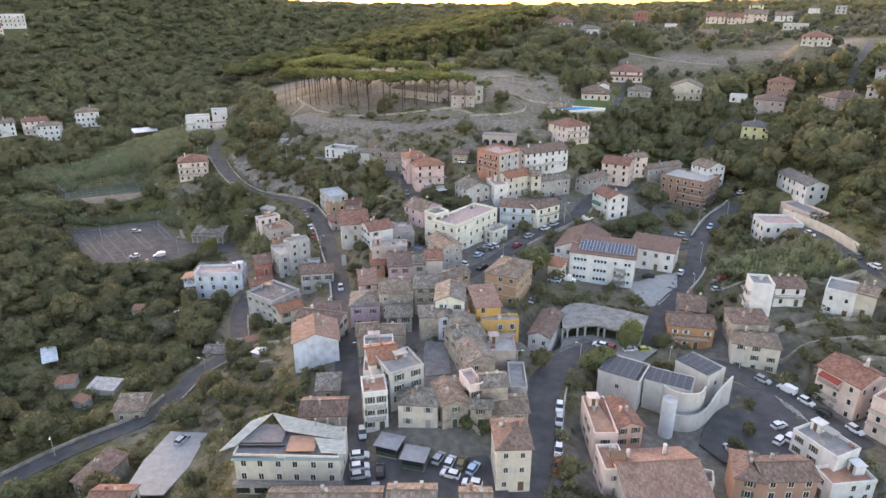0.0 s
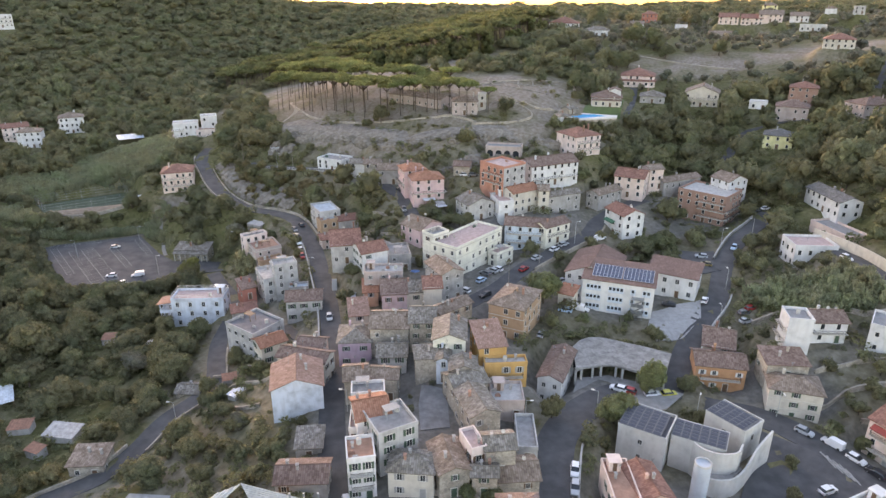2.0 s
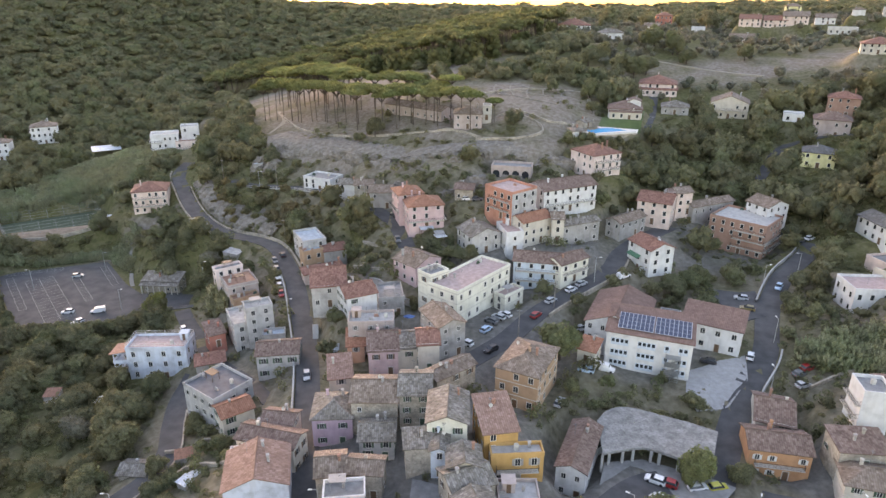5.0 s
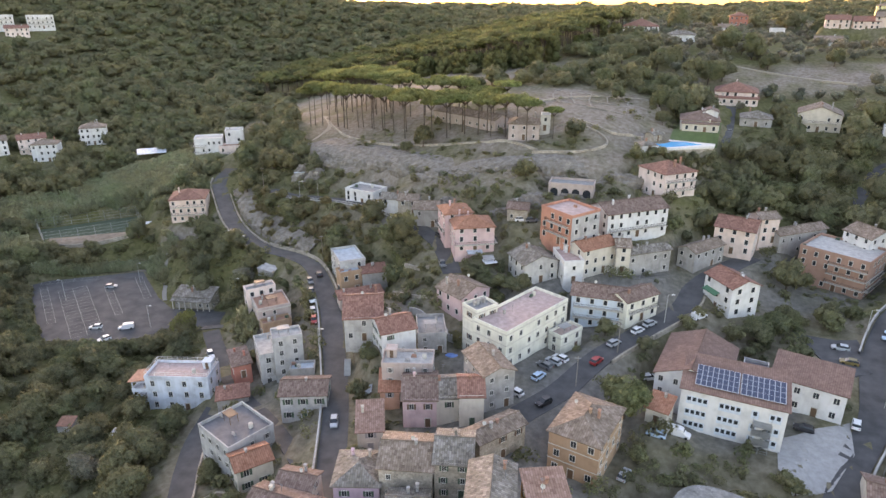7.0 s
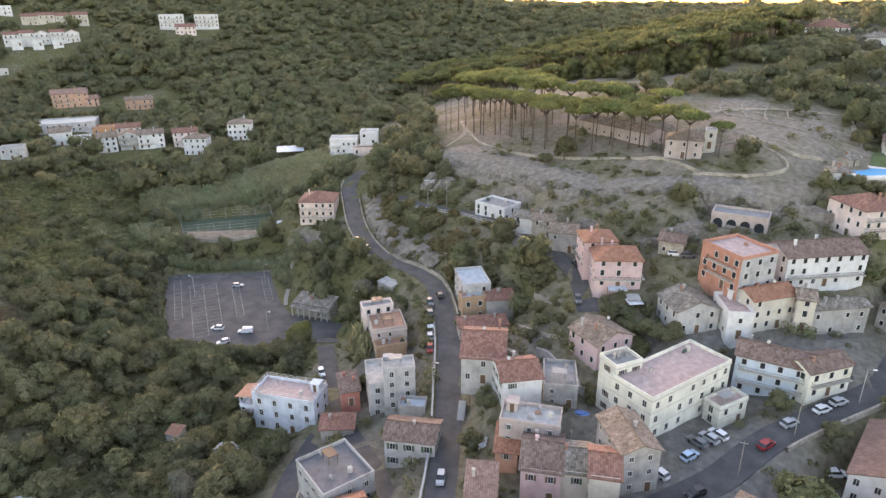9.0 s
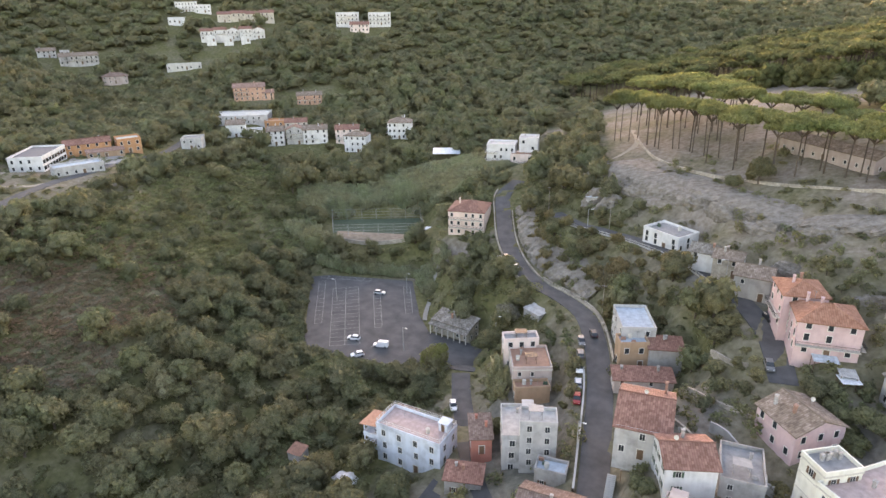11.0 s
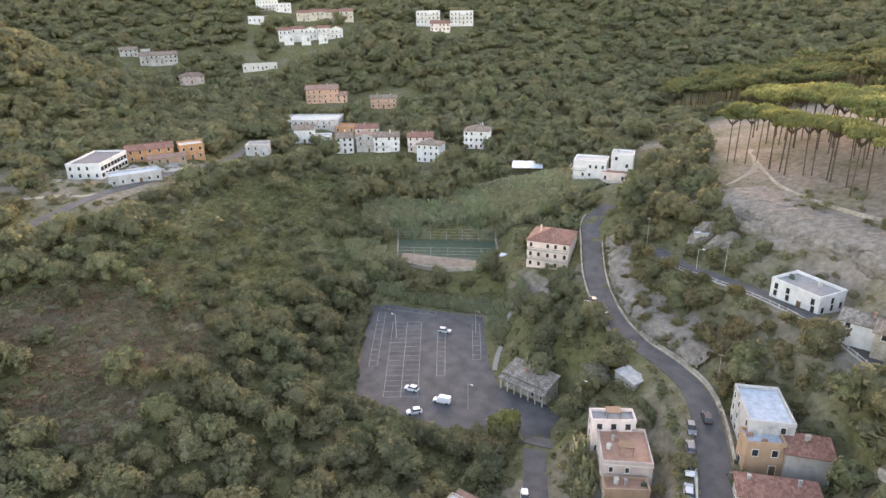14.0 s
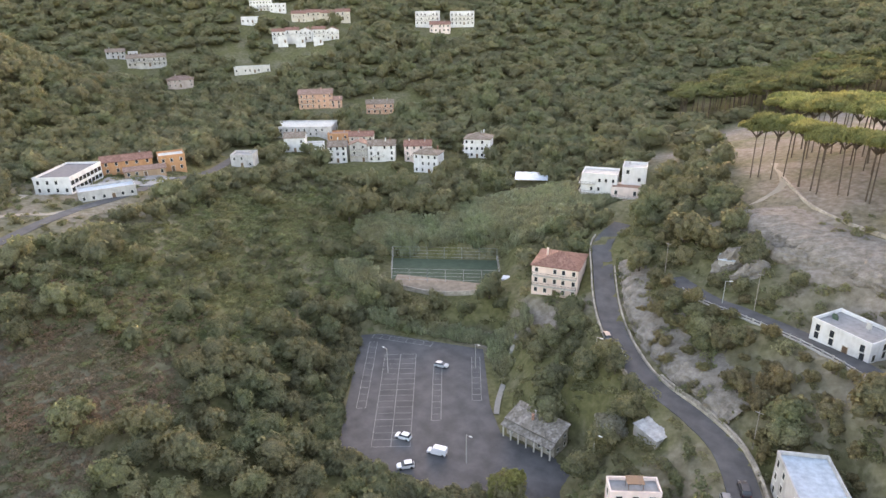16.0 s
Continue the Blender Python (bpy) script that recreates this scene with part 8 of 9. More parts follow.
def crown_template(style, cards, size, seed, core=0):
    """Leaf clumps on the upper and outer surface of overlapping lobes; unit height and half width."""
    rng = random.Random(seed)
    V, F = [], []
    if style == "cane":
        for i in range(cards):
            t, r = rng.uniform(0, 6.28), math.sqrt(rng.random())
            x, y, a = r * math.cos(t), r * math.sin(t), rng.uniform(0, 3.14)
            lx, ly = rng.gauss(0, 0.25), rng.gauss(0, 0.25)
            h, c, s = rng.uniform(0.6, 1.0), math.cos(a) * size, math.sin(a) * size
            b = len(V)
            V += [(x, y, 0), (x + c + lx, y + s + ly, h), (x - c + lx, y - s + ly, h * 0.96)]
            F.append((b, b + 1, b + 2))
        return np.array(V), np.array(F)
    ls = lobes(style, rng)
    wsum = sum(a * c for *_, a, b, c in ls)
    for cx, cy, cz, rx, ry, rz in ls if core else ():
        bm = bmesh.new()
        bmesh.ops.create_icosphere(bm, subdivisions=core, radius=0.86)
        b, o = len(V), Vector((rng.uniform(0, 50), rng.uniform(0, 50), 0))
        for v in bm.verts:
            k = 1 + 0.3 * noise.noise(v.co * 1.9 + o)
            V.append((cx + v.co.x * rx * k, cy + v.co.y * ry * k, cz + v.co.z * rz * k))
        F += [tuple(b + v.index for v in fc.verts) for fc in bm.faces if fc.calc_center_median().z > -0.6]
        bm.free()
    for cx, cy, cz, rx, ry, rz in ls:
        for _ in range(max(3, int(cards * rx * rz / wsum))):
            u, t = rng.uniform(-0.5, 1), rng.uniform(0, 6.2832)
            s = math.sqrt(max(0, 1 - u * u))
            k = rng.uniform(0.88, 1.22)
            p = Vector((cx + rx * s * math.cos(t) * k, cy + ry * s * math.sin(t) * k, cz + rz * u * k))
            nrm = Vector((s * math.cos(t) / rx, s * math.sin(t) / ry, u / rz)).normalized()
            nrm = (nrm + Vector((rng.gauss(0, 0.4), rng.gauss(0, 0.4), rng.gauss(0, 0.4)))).normalized()
            q = nrm.to_track_quat("Z", "Y").to_matrix()
            z = size * rng.uniform(0.6, 1.3)
            ang = rng.uniform(0, 6.28)
            b = len(V)
            for j, rr in enumerate((1.15, 0.85, 1.0)):
                o = q @ Vector((math.cos(ang + j * 2.0944) * z * rr, math.sin(ang + j * 2.0944) * z * rr, 0))
                V.append((p.x + o.x, p.y + o.y, p.z + o.z * 0.7))
            F.append((b, b + 1, b + 2))
    return np.array(V), np.array(F)


def trunk_arrays(style, seed, sides=5, simple=False):
    rng = random.Random(seed)
    V, F = [], []

    def limb(p, q, r0, r1):
        p, q = Vector(p), Vector(q)
        m = (q - p).to_track_quat("Z", "Y").to_matrix()
        b = len(V)
        for c, r in ((p, r0), (q, r1)):
            for i in range(sides):
                o = m @ Vector((r * math.cos(6.2832 * i / sides), r * math.sin(6.2832 * i / sides), 0))
                V.append(tuple(c + o))
        for i in range(sides):
            F.append((b + i, b + (i + 1) % sides, b + sides + (i + 1) % sides, b + sides + i))

    if style in ("pine", "dome"):
        lx, ly = rng.uniform(-0.12, 0.12), rng.uniform(-0.12, 0.12)
        limb((0, 0, -0.05), (lx, ly, 0.76), 0.042, 0.026)
        for i in range(2 if simple else 6):
            t = i * (3.14 if simple else 1.047) + rng.uniform(-0.3, 0.3)
            limb((lx, ly, 0.7), (lx + 0.55 * math.cos(t), ly + 0.55 * math.sin(t), 0.86), 0.022, 0.008)
    else:
        limb((0, 0, -0.05), (0, 0, 0.45), 0.06, 0.035)
        for i in range(0 if simple else 4):
            t = i * 1.57 + rng.uniform(-0.4, 0.4)
            limb((0, 0, 0.34), (0.36 * math.cos(t), 0.36 * math.sin(t), 0.7), 0.032, 0.01)
    return np.array(V), np.array(F)


def quads_mesh(name, V, F, mat, tint=None):
    me = bpy.data.meshes.new(name)
    me.vertices.add(len(V))
    me.vertices.foreach_set("co", np.asarray(V, np.float32).ravel())
    k = np.asarray(F).shape[1]
    me.loops.add(len(F) * k)
    me.loops.foreach_set("vertex_index", np.asarray(F, np.int32).ravel())
    me.polygons.add(len(F))
    me.polygons.foreach_set("loop_start", np.arange(len(F)) * k)
    me.polygons.foreach_set("use_smooth", np.ones(len(F), bool))
    if tint is not None:
        me.attributes.new("tint", "FLOAT", "POINT").data.foreach_set("value", np.asarray(tint, np.float32))
    me.materials.append(mat)
    me.update()
    return me


LEAF = {
    "oak": leaf_mat("oak", (0.104, 0.108, 0.057), (0.212, 0.207, 0.108)),
    "pine": leaf_mat("pine", (0.106, 0.121, 0.047), (0.224, 0.237, 0.085)),
    "olive": leaf_mat("olive", (0.106, 0.110, 0.077), (0.235, 0.226, 0.153)),
    "cane": leaf_mat("cane", (0.153, 0.165, 0.091), (0.294, 0.308, 0.176)),
    "scrub": leaf_mat("scrub", (0.101, 0.108, 0.053), (0.218, 0.215, 0.108)),
    "pinewood": leaf_mat("pinewood", (0.075, 0.085, 0.037), (0.166, 0.170, 0.067)),
    "dry": leaf_mat("dry", (0.15, 0.108, 0.066), (0.27, 0.2, 0.125)),
    "brush": leaf_mat("brush", (0.115, 0.1, 0.05), (0.225, 0.195, 0.1)),
    "bracken": leaf_mat("bracken", (0.124, 0.138, 0.063), (0.235, 0.248, 0.113)),
}
BARK = plain("bark", (0.105, 0.08, 0.062), 0.95, 0, 0.3, 3.0)


def wood(name, label, spots, style, leaf, cards, size, seed, trunks=True, core=1):
    """Many trees or shrubs as one growth. spots: x, y, z, half width, height."""
    if not len(spots):
        return
    tpl = [crown_template(style, cards, size, seed + i, core) for i in range(6)]
    U, G = trunk_arrays(style, seed, 4, True)
    rng = np.random.RandomState(seed)
    Vs, Fs, Ts, off = [], [], [], 0
    tV, tF, toff = [], [], 0
    for x, y, z, r, h in spots:
        V, F = tpl[rng.randint(6)]
        a, q = rng.uniform(0, 6.28), rng.uniform(0.8, 1.25)
        c, s = math.cos(a), math.sin(a)
        Vs.append(np.stack([(V[:, 0] * c * q - V[:, 1] * s / q) * r + x, (V[:, 0] * s * q + V[:, 1] * c / q) * r + y, V[:, 2] * h + z], 1))
        Fs.append(F + off)
        Ts.append(np.full(len(V), rng.beta(2.2, 2.4)))
        off += len(V)
        if trunks:
            tV.append(np.stack([(U[:, 0] * c - U[:, 1] * s) * r + x, (U[:, 0] * s + U[:, 1] * c) * r + y, U[:, 2] * h + z], 1))
            tF.append(G + toff)
            toff += len(U)
    top = tagged(new(name), label, "trees" if trunks else "shrubs", kind="stuff")
    link("foliage", quads_mesh("foliage", np.concatenate(Vs), np.concatenate(Fs), LEAF[leaf], np.concatenate(Ts)), top)
    if trunks:
        link("trunks", quads_mesh("trunks", np.concatenate(tV), np.concatenate(tF), BARK), top)


TREES = {}


def tree(x, y, r, h, style="round", leaf="oak", variant=0, label="", z=None):
    """One tree of its own: trunk with limbs, and a crown of leaf clumps."""
    k = (style, leaf, variant)
    s = Matrix.Diagonal((r, r, h, 1))
    m = pose(x, y, (hz(x, y) if z is None else z) - 0.1, 0, 0, (x * 37 + y * 53) % 360)
    if k not in TREES:
        V, F = crown_template(style, 1500, 0.075, 100 + variant * 7, 2)
        U, G = trunk_arrays(style, 60 + variant, 7)
        TREES[k] = quads_mesh("crown", V, F, LEAF[leaf], np.full(len(V), 0.25 + 0.17 * (variant % 4))), quads_mesh("trunk", U, G, BARK)
    crown, trunk = TREES[k]
    top = tagged(new("pine_tree" if style == "pine" else "tree"), label or ("umbrella pine with a bare trunk and flat crown" if style == "pine" else "broad leafy green tree beside the houses"), "tree", group="pines on the terrace" if style == "pine" else "village trees")
    top.matrix_basis = m
    link("trunk", trunk, top, s)
    link("crown", crown, top, s)
    return top


def free(x, y, margin=1.5):
    ok = road_distance(x, y) > margin
    for px, py, a, hw, hd, pz in FOOT:
        u = (x - px) * math.cos(a) + (y - py) * math.sin(a)
        v = -(x - px) * math.sin(a) + (y - py) * math.cos(a)
        ok &= (np.abs(u) > hw + margin) | (np.abs(v) > hd + margin)
    for px, py, a, hw, hd, pz, soft in PLATFORMS:
        u = (x - px) * math.cos(a) + (y - py) * math.sin(a)
        v = -(x - px) * math.sin(a) + (y - py) * math.cos(a)
        ok &= (np.abs(u) > hw + margin) | (np.abs(v) > hd + margin)
    ok &= ~(inside(x, y, 68, 310, 15, 11) | inside(x, y, 64, 301, 17, 9, 15) | inside(x, y, 90, 334, 5, 27, -20) | inside(x, y, 46, 297, 14, 6) | inside(x, y, 82, 326, 14, 10) | inside(x, y, -166, 307, 23, 10, 22) | inside(x, y, -172, 316, 26, 16, 34))
    return ok


def open_ground(x, y):
    """Clearings before the outlying houses, the sheds and the lower lane."""
    ok = np.ones(len(x), bool)
    for cx, cy, r in CLEAR:
        ok &= ~inside(x, y, cx, cy - 3.5, r + 2.0, 8.0)
    for name, width, c, rz in ROADS:
        if name == "low_road":
            k = c[c[:, 1] < 152]
            ok &= np.hypot(x[:, None] - k[:, 0] - 1, y[:, None] - k[:, 1] + 3).min(1) > 7.5
    for name, width, c, rz in ROADS:
        if name == "far_road":
            ok &= np.hypot(x[:, None] - c[:, 0] - 5, y[:, None] - c[:, 1] + 2).min(1) > 9
    for px, py, a, hw, hd, pz in FOOT:
        if py > 335 or px < -200 or (px > 120 and py > 295) or (px > 55 and py > 215):
            d = Vector((px, py - 60)).normalized()
            u, v = (px - x) * d.x + (py - y) * d.y, (px - x) * d.y - (py - y) * d.x
            ok &= ~((u > -4) & (u < (30 if py > 290 or px < -200 else 24)) & (np.abs(v) < max(hw, hd) * (0.9 if py > 290 or px < -200 else 1.2)))
    return ok


def in_meadow(x, y):
    return inside(x, y, -216, 270, 64, 32, 114) | inside(x, y, -205, 222, 26, 14, 40)


def in_dry(x, y):
    return inside(x, y, -186, 190, 30, 15, 38) | inside(x, y, -166, 176, 16, 10, 40)


def jitter_grid(x0, x1, y0, y1, step, seed):
    r = np.random.RandomState(seed)
    X, Y = np.meshgrid(np.arange(x0, x1, step), np.arange(y0, y1, step))
    return X.ravel() + r.uniform(-0.48, 0.48, X.size) * step, Y.ravel() + r.uniform(-0.48, 0.48, X.size) * step, r


def in_pinewood(x, y):
    return inside(x, y, -10, 535, 165, 112, 0) & (x < 24 + 0.55 * (y - 424)) & (x < 85) & (y > 424 + np.clip((6 - x) * 0.85, 0, 70))


def in_clearing(x, y):
    return inside(x, y, -462, 425, 22, 16, 40) | inside(x, y, -340, 384, 46, 9, 45) | inside(x, y, -318, 442, 22, 10, 40) | inside(x, y, -420, 452, 24, 10, 45) | inside(x, y, -200, 395, 24, 9, 20)


def in_cane(x, y):
    return inside(x, y, -165, 352, 38, 22, 35) | inside(x, y, -205, 322, 14, 14) | inside(x, y, -142, 289, 20, 6, 20) | inside(x, y, -190, 292, 10, 8) | inside(x, y, -70, 238, 5, 10) | inside(x, y, 110, 185, 22, 9, -12)


def spots_of(x, y, r, w0, w1, h0, h1, p=2, q=3, sink=0.3):
    s = r.beta(p, q, len(x))
    return np.stack([x, y, height(x, y) - sink, w0 + w1 * s, h0 + h1 * s], 1)


def plant_everything():
    # mixed wood on the valley slopes
    x, y, r = jitter_grid(-470, 300, 40, 420, 5.6, 3)
    seen = (x > -0.9 * y - 20) & (x < 0.78 * y + 25) | ((y > 150) & (x < 0) & (y > 120 + (-60 - x) * 0.2))
    ok = free(x, y, 2.2) & open_ground(x, y) & (~in_meadow(x, y) | (r.rand(len(x)) < 0.36)) & (~in_dry(x, y) | (r.rand(len(x)) < 0.06)) & ((bareness(x, y) < 0.3) | in_dry(x, y)) & ~in_village(x, y) & ~in_cane(x, y) & ~inside(x, y, -42, 355, 70, 34, -38) & ~((x > 90) & (y > 352)) & ~((x > -60) & (y > 400) & (x < 90)) & (seen | (r.rand(len(x)) < 0.25))
    clump = np.sin(x * 0.06 + 1.2 * np.sin(y * 0.05)) * np.sin(y * 0.075 + x * 0.02)
    ok &= r.rand(len(x)) < 0.93 + 0.35 * clump
    x, y = x[ok], y[ok]
    sp = spots_of(x, y, r, 2.2, 4.6, 3.2, 8.6, 1.5, 2.6)
    low = in_meadow(x, y) | in_dry(x, y)
    sp[low, 3:] *= r.uniform(0.45, 0.95, low.sum())[:, None]
    tall = (x > 35) & (y > 240) & (y < 345)
    sp[tall, 3] *= 1.1
    sp[tall, 4] *= 1.3
    close = (x > -215) & (x < -40) & (y < 320)
    wood("valley_wood", "dense olive green mixed woodland in the valley", sp[close], "round", "oak", 560, 0.085, 71)
    wood("mixed_wood", "dense olive green mixed woodland on the slopes", sp[~close], "far", "oak", 150, 0.14, 11)
    # shrub carpet under and between the trees
    x, y, r = jitter_grid(-300, 190, 95, 345, 3.4, 15)
    ok = free(x, y, 1.0) & ~in_village(x, y) & ~in_cane(x, y) & (bareness(x, y) < 0.55) & (r.rand(len(x)) < 0.75) & ((x > -0.9 * y - 20) & (x < 0.78 * y + 25) | (x < -90) & (y > 140))
    x, y = x[ok], y[ok]
    wood("undergrowth", "tangled olive and brown undergrowth on the slopes", spots_of(x, y, r, 0.9, 1.7, 0.7, 1.6), "bush", "scrub", 54, 0.24, 17, trunks=False, core=0)
    # low green growth of the open slope
    x, y, r = jitter_grid(-285, -150, 200, 340, 2.1, 33)
    ok = in_meadow(x, y) & free(x, y, 1.0)
    x, y = x[ok], y[ok]
    wood("bracken", "low bright green growth on the open slope", spots_of(x, y, r, 1.1, 1.5, 0.6, 1.6, 1.3, 2.6, 0.2), "bush", "bracken", 60, 0.2, 37, trunks=False, core=0)
    # dry brown scrub on the bare shoulders of the slope
    x, y, r = jitter_grid(-260, -140, 150, 232, 1.35, 43)
    ok = (in_dry(x, y) | (inside(x, y, -205, 200, 40, 22, 38) & (r.rand(len(x)) < 0.4))) & free(x, y, 1.0)
    x, y = x[ok], y[ok]
    wood("dry_scrub", "dry brown scrub on the slope", spots_of(x, y, r, 0.9, 1.2, 0.5, 1.2, 1.3, 2.8, 0.2), "bush", "dry", 50, 0.2, 47, trunks=False, core=0)
    # scrub and garden shrubs
    x, y, r = jitter_grid(-120, 190, 80, 350, 3.3, 5)
    b = bareness(x, y)
    ok = free(x, y, 0.8) & (r.rand(len(x)) < np.where(in_village(x, y), 0.9, 0.42) * (1 - 0.8 * (pavedness(x, y) > 0.45)) - 0.36 * (b > 0.42) * (y > 280))
    x, y = x[ok], y[ok]
    wood("scrub", "olive green scrub and garden shrubs", spots_of(x, y, r, 0.8, 2.4, 0.8, 3.8, 1.3, 3.0, 0.2), "bush", "scrub", 90, 0.17, 21, trunks=False, core=0)
    # garden trees between the houses
    x, y, r = jitter_grid(-75, 130, 92, 275, 5.2, 57)
    ok = in_village(x, y) & free(x, y, 1.9) & (pavedness(x, y) < 0.45) & (r.rand(len(x)) < np.where((x > 52) & (y > 203), 0.95, 0.55)) & (x > -0.5 * y)
    x, y = x[ok], y[ok]
    sp = spots_of(x, y, r, 1.3, 2.2, 1.8, 4.2, 1.3, 2.4, 0.2)
    sp[(x > 52) & (y > 203), 3:] *= 1.35
    wood("garden_trees", "small garden trees and tall shrubs between houses", sp, "round", "oak", 260, 0.11, 58)
    # shrubs along the edge of the car park
    ring = np.array([(-173.6, 274.8), (-148.2, 244.5), (-136.3, 230.5), (-114.3, 233.0), (-95, 238.5)])
    e = np.concatenate([ring[i] + (ring[i + 1] - ring[i]) * np.linspace(0, 1, 26)[:, None] for i in range(4)])
    r = np.random.RandomState(91)
    out = np.array([-0.75, -0.65])
    e = np.concatenate([e + out * k + r.uniform(-0.7, 0.7, e.shape) for k in (1.8, 3.6, 5.6, 8.0)])
    wood("car_park_shrubs", "tangled shrubs crowding the edge of the car park", spots_of(e[:, 0], e[:, 1], r, 1.2, 1.8, 1.6, 3.2, 1.5, 2.2, 0.3), "bush", "oak", 170, 0.16, 93, trunks=False, core=1)
    ring = np.array([(-174.5, 277), (-155, 285), (-136, 291), (-124, 279)])
    e = np.concatenate([ring[i] + (ring[i + 1] - ring[i]) * np.linspace(0, 1, 26)[:, None] for i in range(3)])
    e = np.concatenate([e + np.array([0.1, 0.9]) * k + r.uniform(-0.7, 0.7, e.shape) for k in (1.6, 3.4, 5.2)])
    wood("cane_strip", "pale green cane strip above the car park", spots_of(e[:, 0], e[:, 1], r, 1.0, 0.9, 1.6, 2.0, 1.5, 2.2, 0.3), "cane", "cane", 90, 0.14, 95, trunks=False)
    # brush on the bank between the street and the high lane
    x, y, r = jitter_grid(-120, -25, 245, 330, 3.4, 61)
    ok = inside(x, y, -66, 288, 40, 13, -40) & free(x, y, 1.6) & (r.rand(len(x)) < 0.62)
    x, y = x[ok], y[ok]
    wood("bank_brush", "tangled olive brown brush on the rocky bank", spots_of(x, y, r, 1.3, 2.4, 1.8, 4.6, 1.4, 2.2, 0.3), "round", "brush", 300, 0.105, 63)
    # giant cane
    x, y, r = jitter_grid(-260, 140, 165, 400, 1.7, 25)
    ok = in_cane(x, y) & free(x, y, 0.6)
    x, y = x[ok], y[ok]
    wood("giant_cane", "pale green giant cane thicket", spots_of(x, y, r, 1.0, 0.7, 2.4, 2.2), "cane", "cane", 60, 0.16, 27, trunks=False)
    # orchards of the upper slope
    x, y, r = jitter_grid(85, 420, 352, 660, 8.2, 7)
    ok = free(x, y, 2) & (bareness(x, y) < 0.3) & (r.rand(len(x)) < 0.85)
    x, y = x[ok], y[ok]
    wood("olive_grove", "grey green olive orchard on the upper slope", spots_of(x, y, r, 1.8, 3.2, 2.8, 6.0, 1.2, 2.4, 0.2), "far", "olive", 90, 0.18, 31)
    # umbrella pine wood
    x, y, r = jitter_grid(-230, 120, 390, 640, 9.4, 9)
    ok = in_pinewood(x, y)
    x, y = x[ok], y[ok]
    wood("pine_wood", "umbrella pine wood with flat dark green crowns", spots_of(x, y, r, 5.0, 3.2, 13, 8), "dome", "pinewood", 170, 0.12, 41, core=1)
    # leafy trees that close the edge of the pine wood
    x, y, r = jitter_grid(-60, 95, 415, 540, 6.0, 29)
    ok = in_pinewood(x + 4, y + 9) & ~in_pinewood(x - 5, y - 9) & free(x, y, 3)
    x, y = x[ok], y[ok]
    wood("wood_edge", "dark leafy trees along the edge of the pine wood", spots_of(x, y, r, 3.4, 1.8, 8, 6), "skirt", "pinewood", 220, 0.12, 87)
    # tall trees between the houses of the opposite slope
    x, y, r = jitter_grid(-480, -170, 300, 520, 13.0, 97)
    ok = free(x, y, 6) & open_ground(x, y) & ~in_clearing(x, y) & ~in_cane(x, y) & (y > 190 - 0.55 * x) & (r.rand(len(x)) < 0.6) & (bareness(x, y) < 0.3)
    x, y = x[ok], y[ok]
    wood("hamlet_trees", "tall rounded trees among the houses of the opposite slope", spots_of(x, y, r, 4.0, 4.2, 8.5, 8.0, 1.6, 2.2, 0.4), "round", "oak", 240, 0.11, 99)
    # far wooded hills
    x, y, r = jitter_grid(-720, 640, 130, 860, 10.4, 13)
    d = np.hypot(x, y - 150)
    ok = (d < 760) & ~in_clearing(x, y) & ((y > 400) | (d > 330)) & ~in_pinewood(x, y) & ~((x > 85) & (x < 420) & (y < 660) & (y > 352)) & free(x, y, 7) & open_ground(x, y) & (x < 0.8 * y + 40) & (y > 150 - x * 0.15) & ((y > 420) | (x < -250)) & (bareness(x, y) < 0.4)
    x, y = x[ok], y[ok]
    wood("hill_wood", "distant wooded hillside in olive green", spots_of(x, y, r, 4.9, 4.4, 5, 8.5, sink=1.0), "far", "oak", 70, 0.2, 51, trunks=False)
    x, y, r = jitter_grid(-1500, 1300, 300, 1500, 30.0, 19)
    d = np.hypot(x, y - 150)
    ok = (d > 700) & (d < 1400) & (x < 0.85 * y + 60)
    x, y = x[ok], y[ok]
    wood("far_wood", "far wooded ridge", spots_of(x, y, r, 16, 7, 9, 6, sink=2.0), "far", "oak", 30, 0.24, 61, trunks=False)


plant_everything()

# clipped hedge above the arcade
hc = smooth_path([(34, 172.4), (40.7, 171.6), (46.5, 168.6), (52.4, 164.9), (56.4, 161.6)], 1.1)
hr = np.random.RandomState(77)
wood("hedge", "clipped dark green hedge above the arcade", spots_of(hc[:, 0] + hr.uniform(-0.3, 0.3, len(hc)), hc[:, 1], hr, 0.9, 0.3, 1.5, 0.4, 2, 2, 0.1), "bush", "oak", 160, 0.2, 79, trunks=False)

# shrubs below the pool terrace
hr = np.random.RandomState(83)
hx = np.concatenate([np.linspace(51.5, 76.5, 22), np.linspace(51.0, 77.5, 20)])
hy = np.concatenate([np.linspace(289.8, 296.2, 22), np.linspace(287.6, 293.8, 20)]) + hr.uniform(-0.5, 0.5, 42)
wood("pool_shrubs", "olive green shrubs below the pool terrace", spots_of(hx, hy, hr, 1.3, 1.0, 2.2, 1.6, 2, 2, 0.2), "bush", "oak", 150, 0.17, 85, trunks=False)

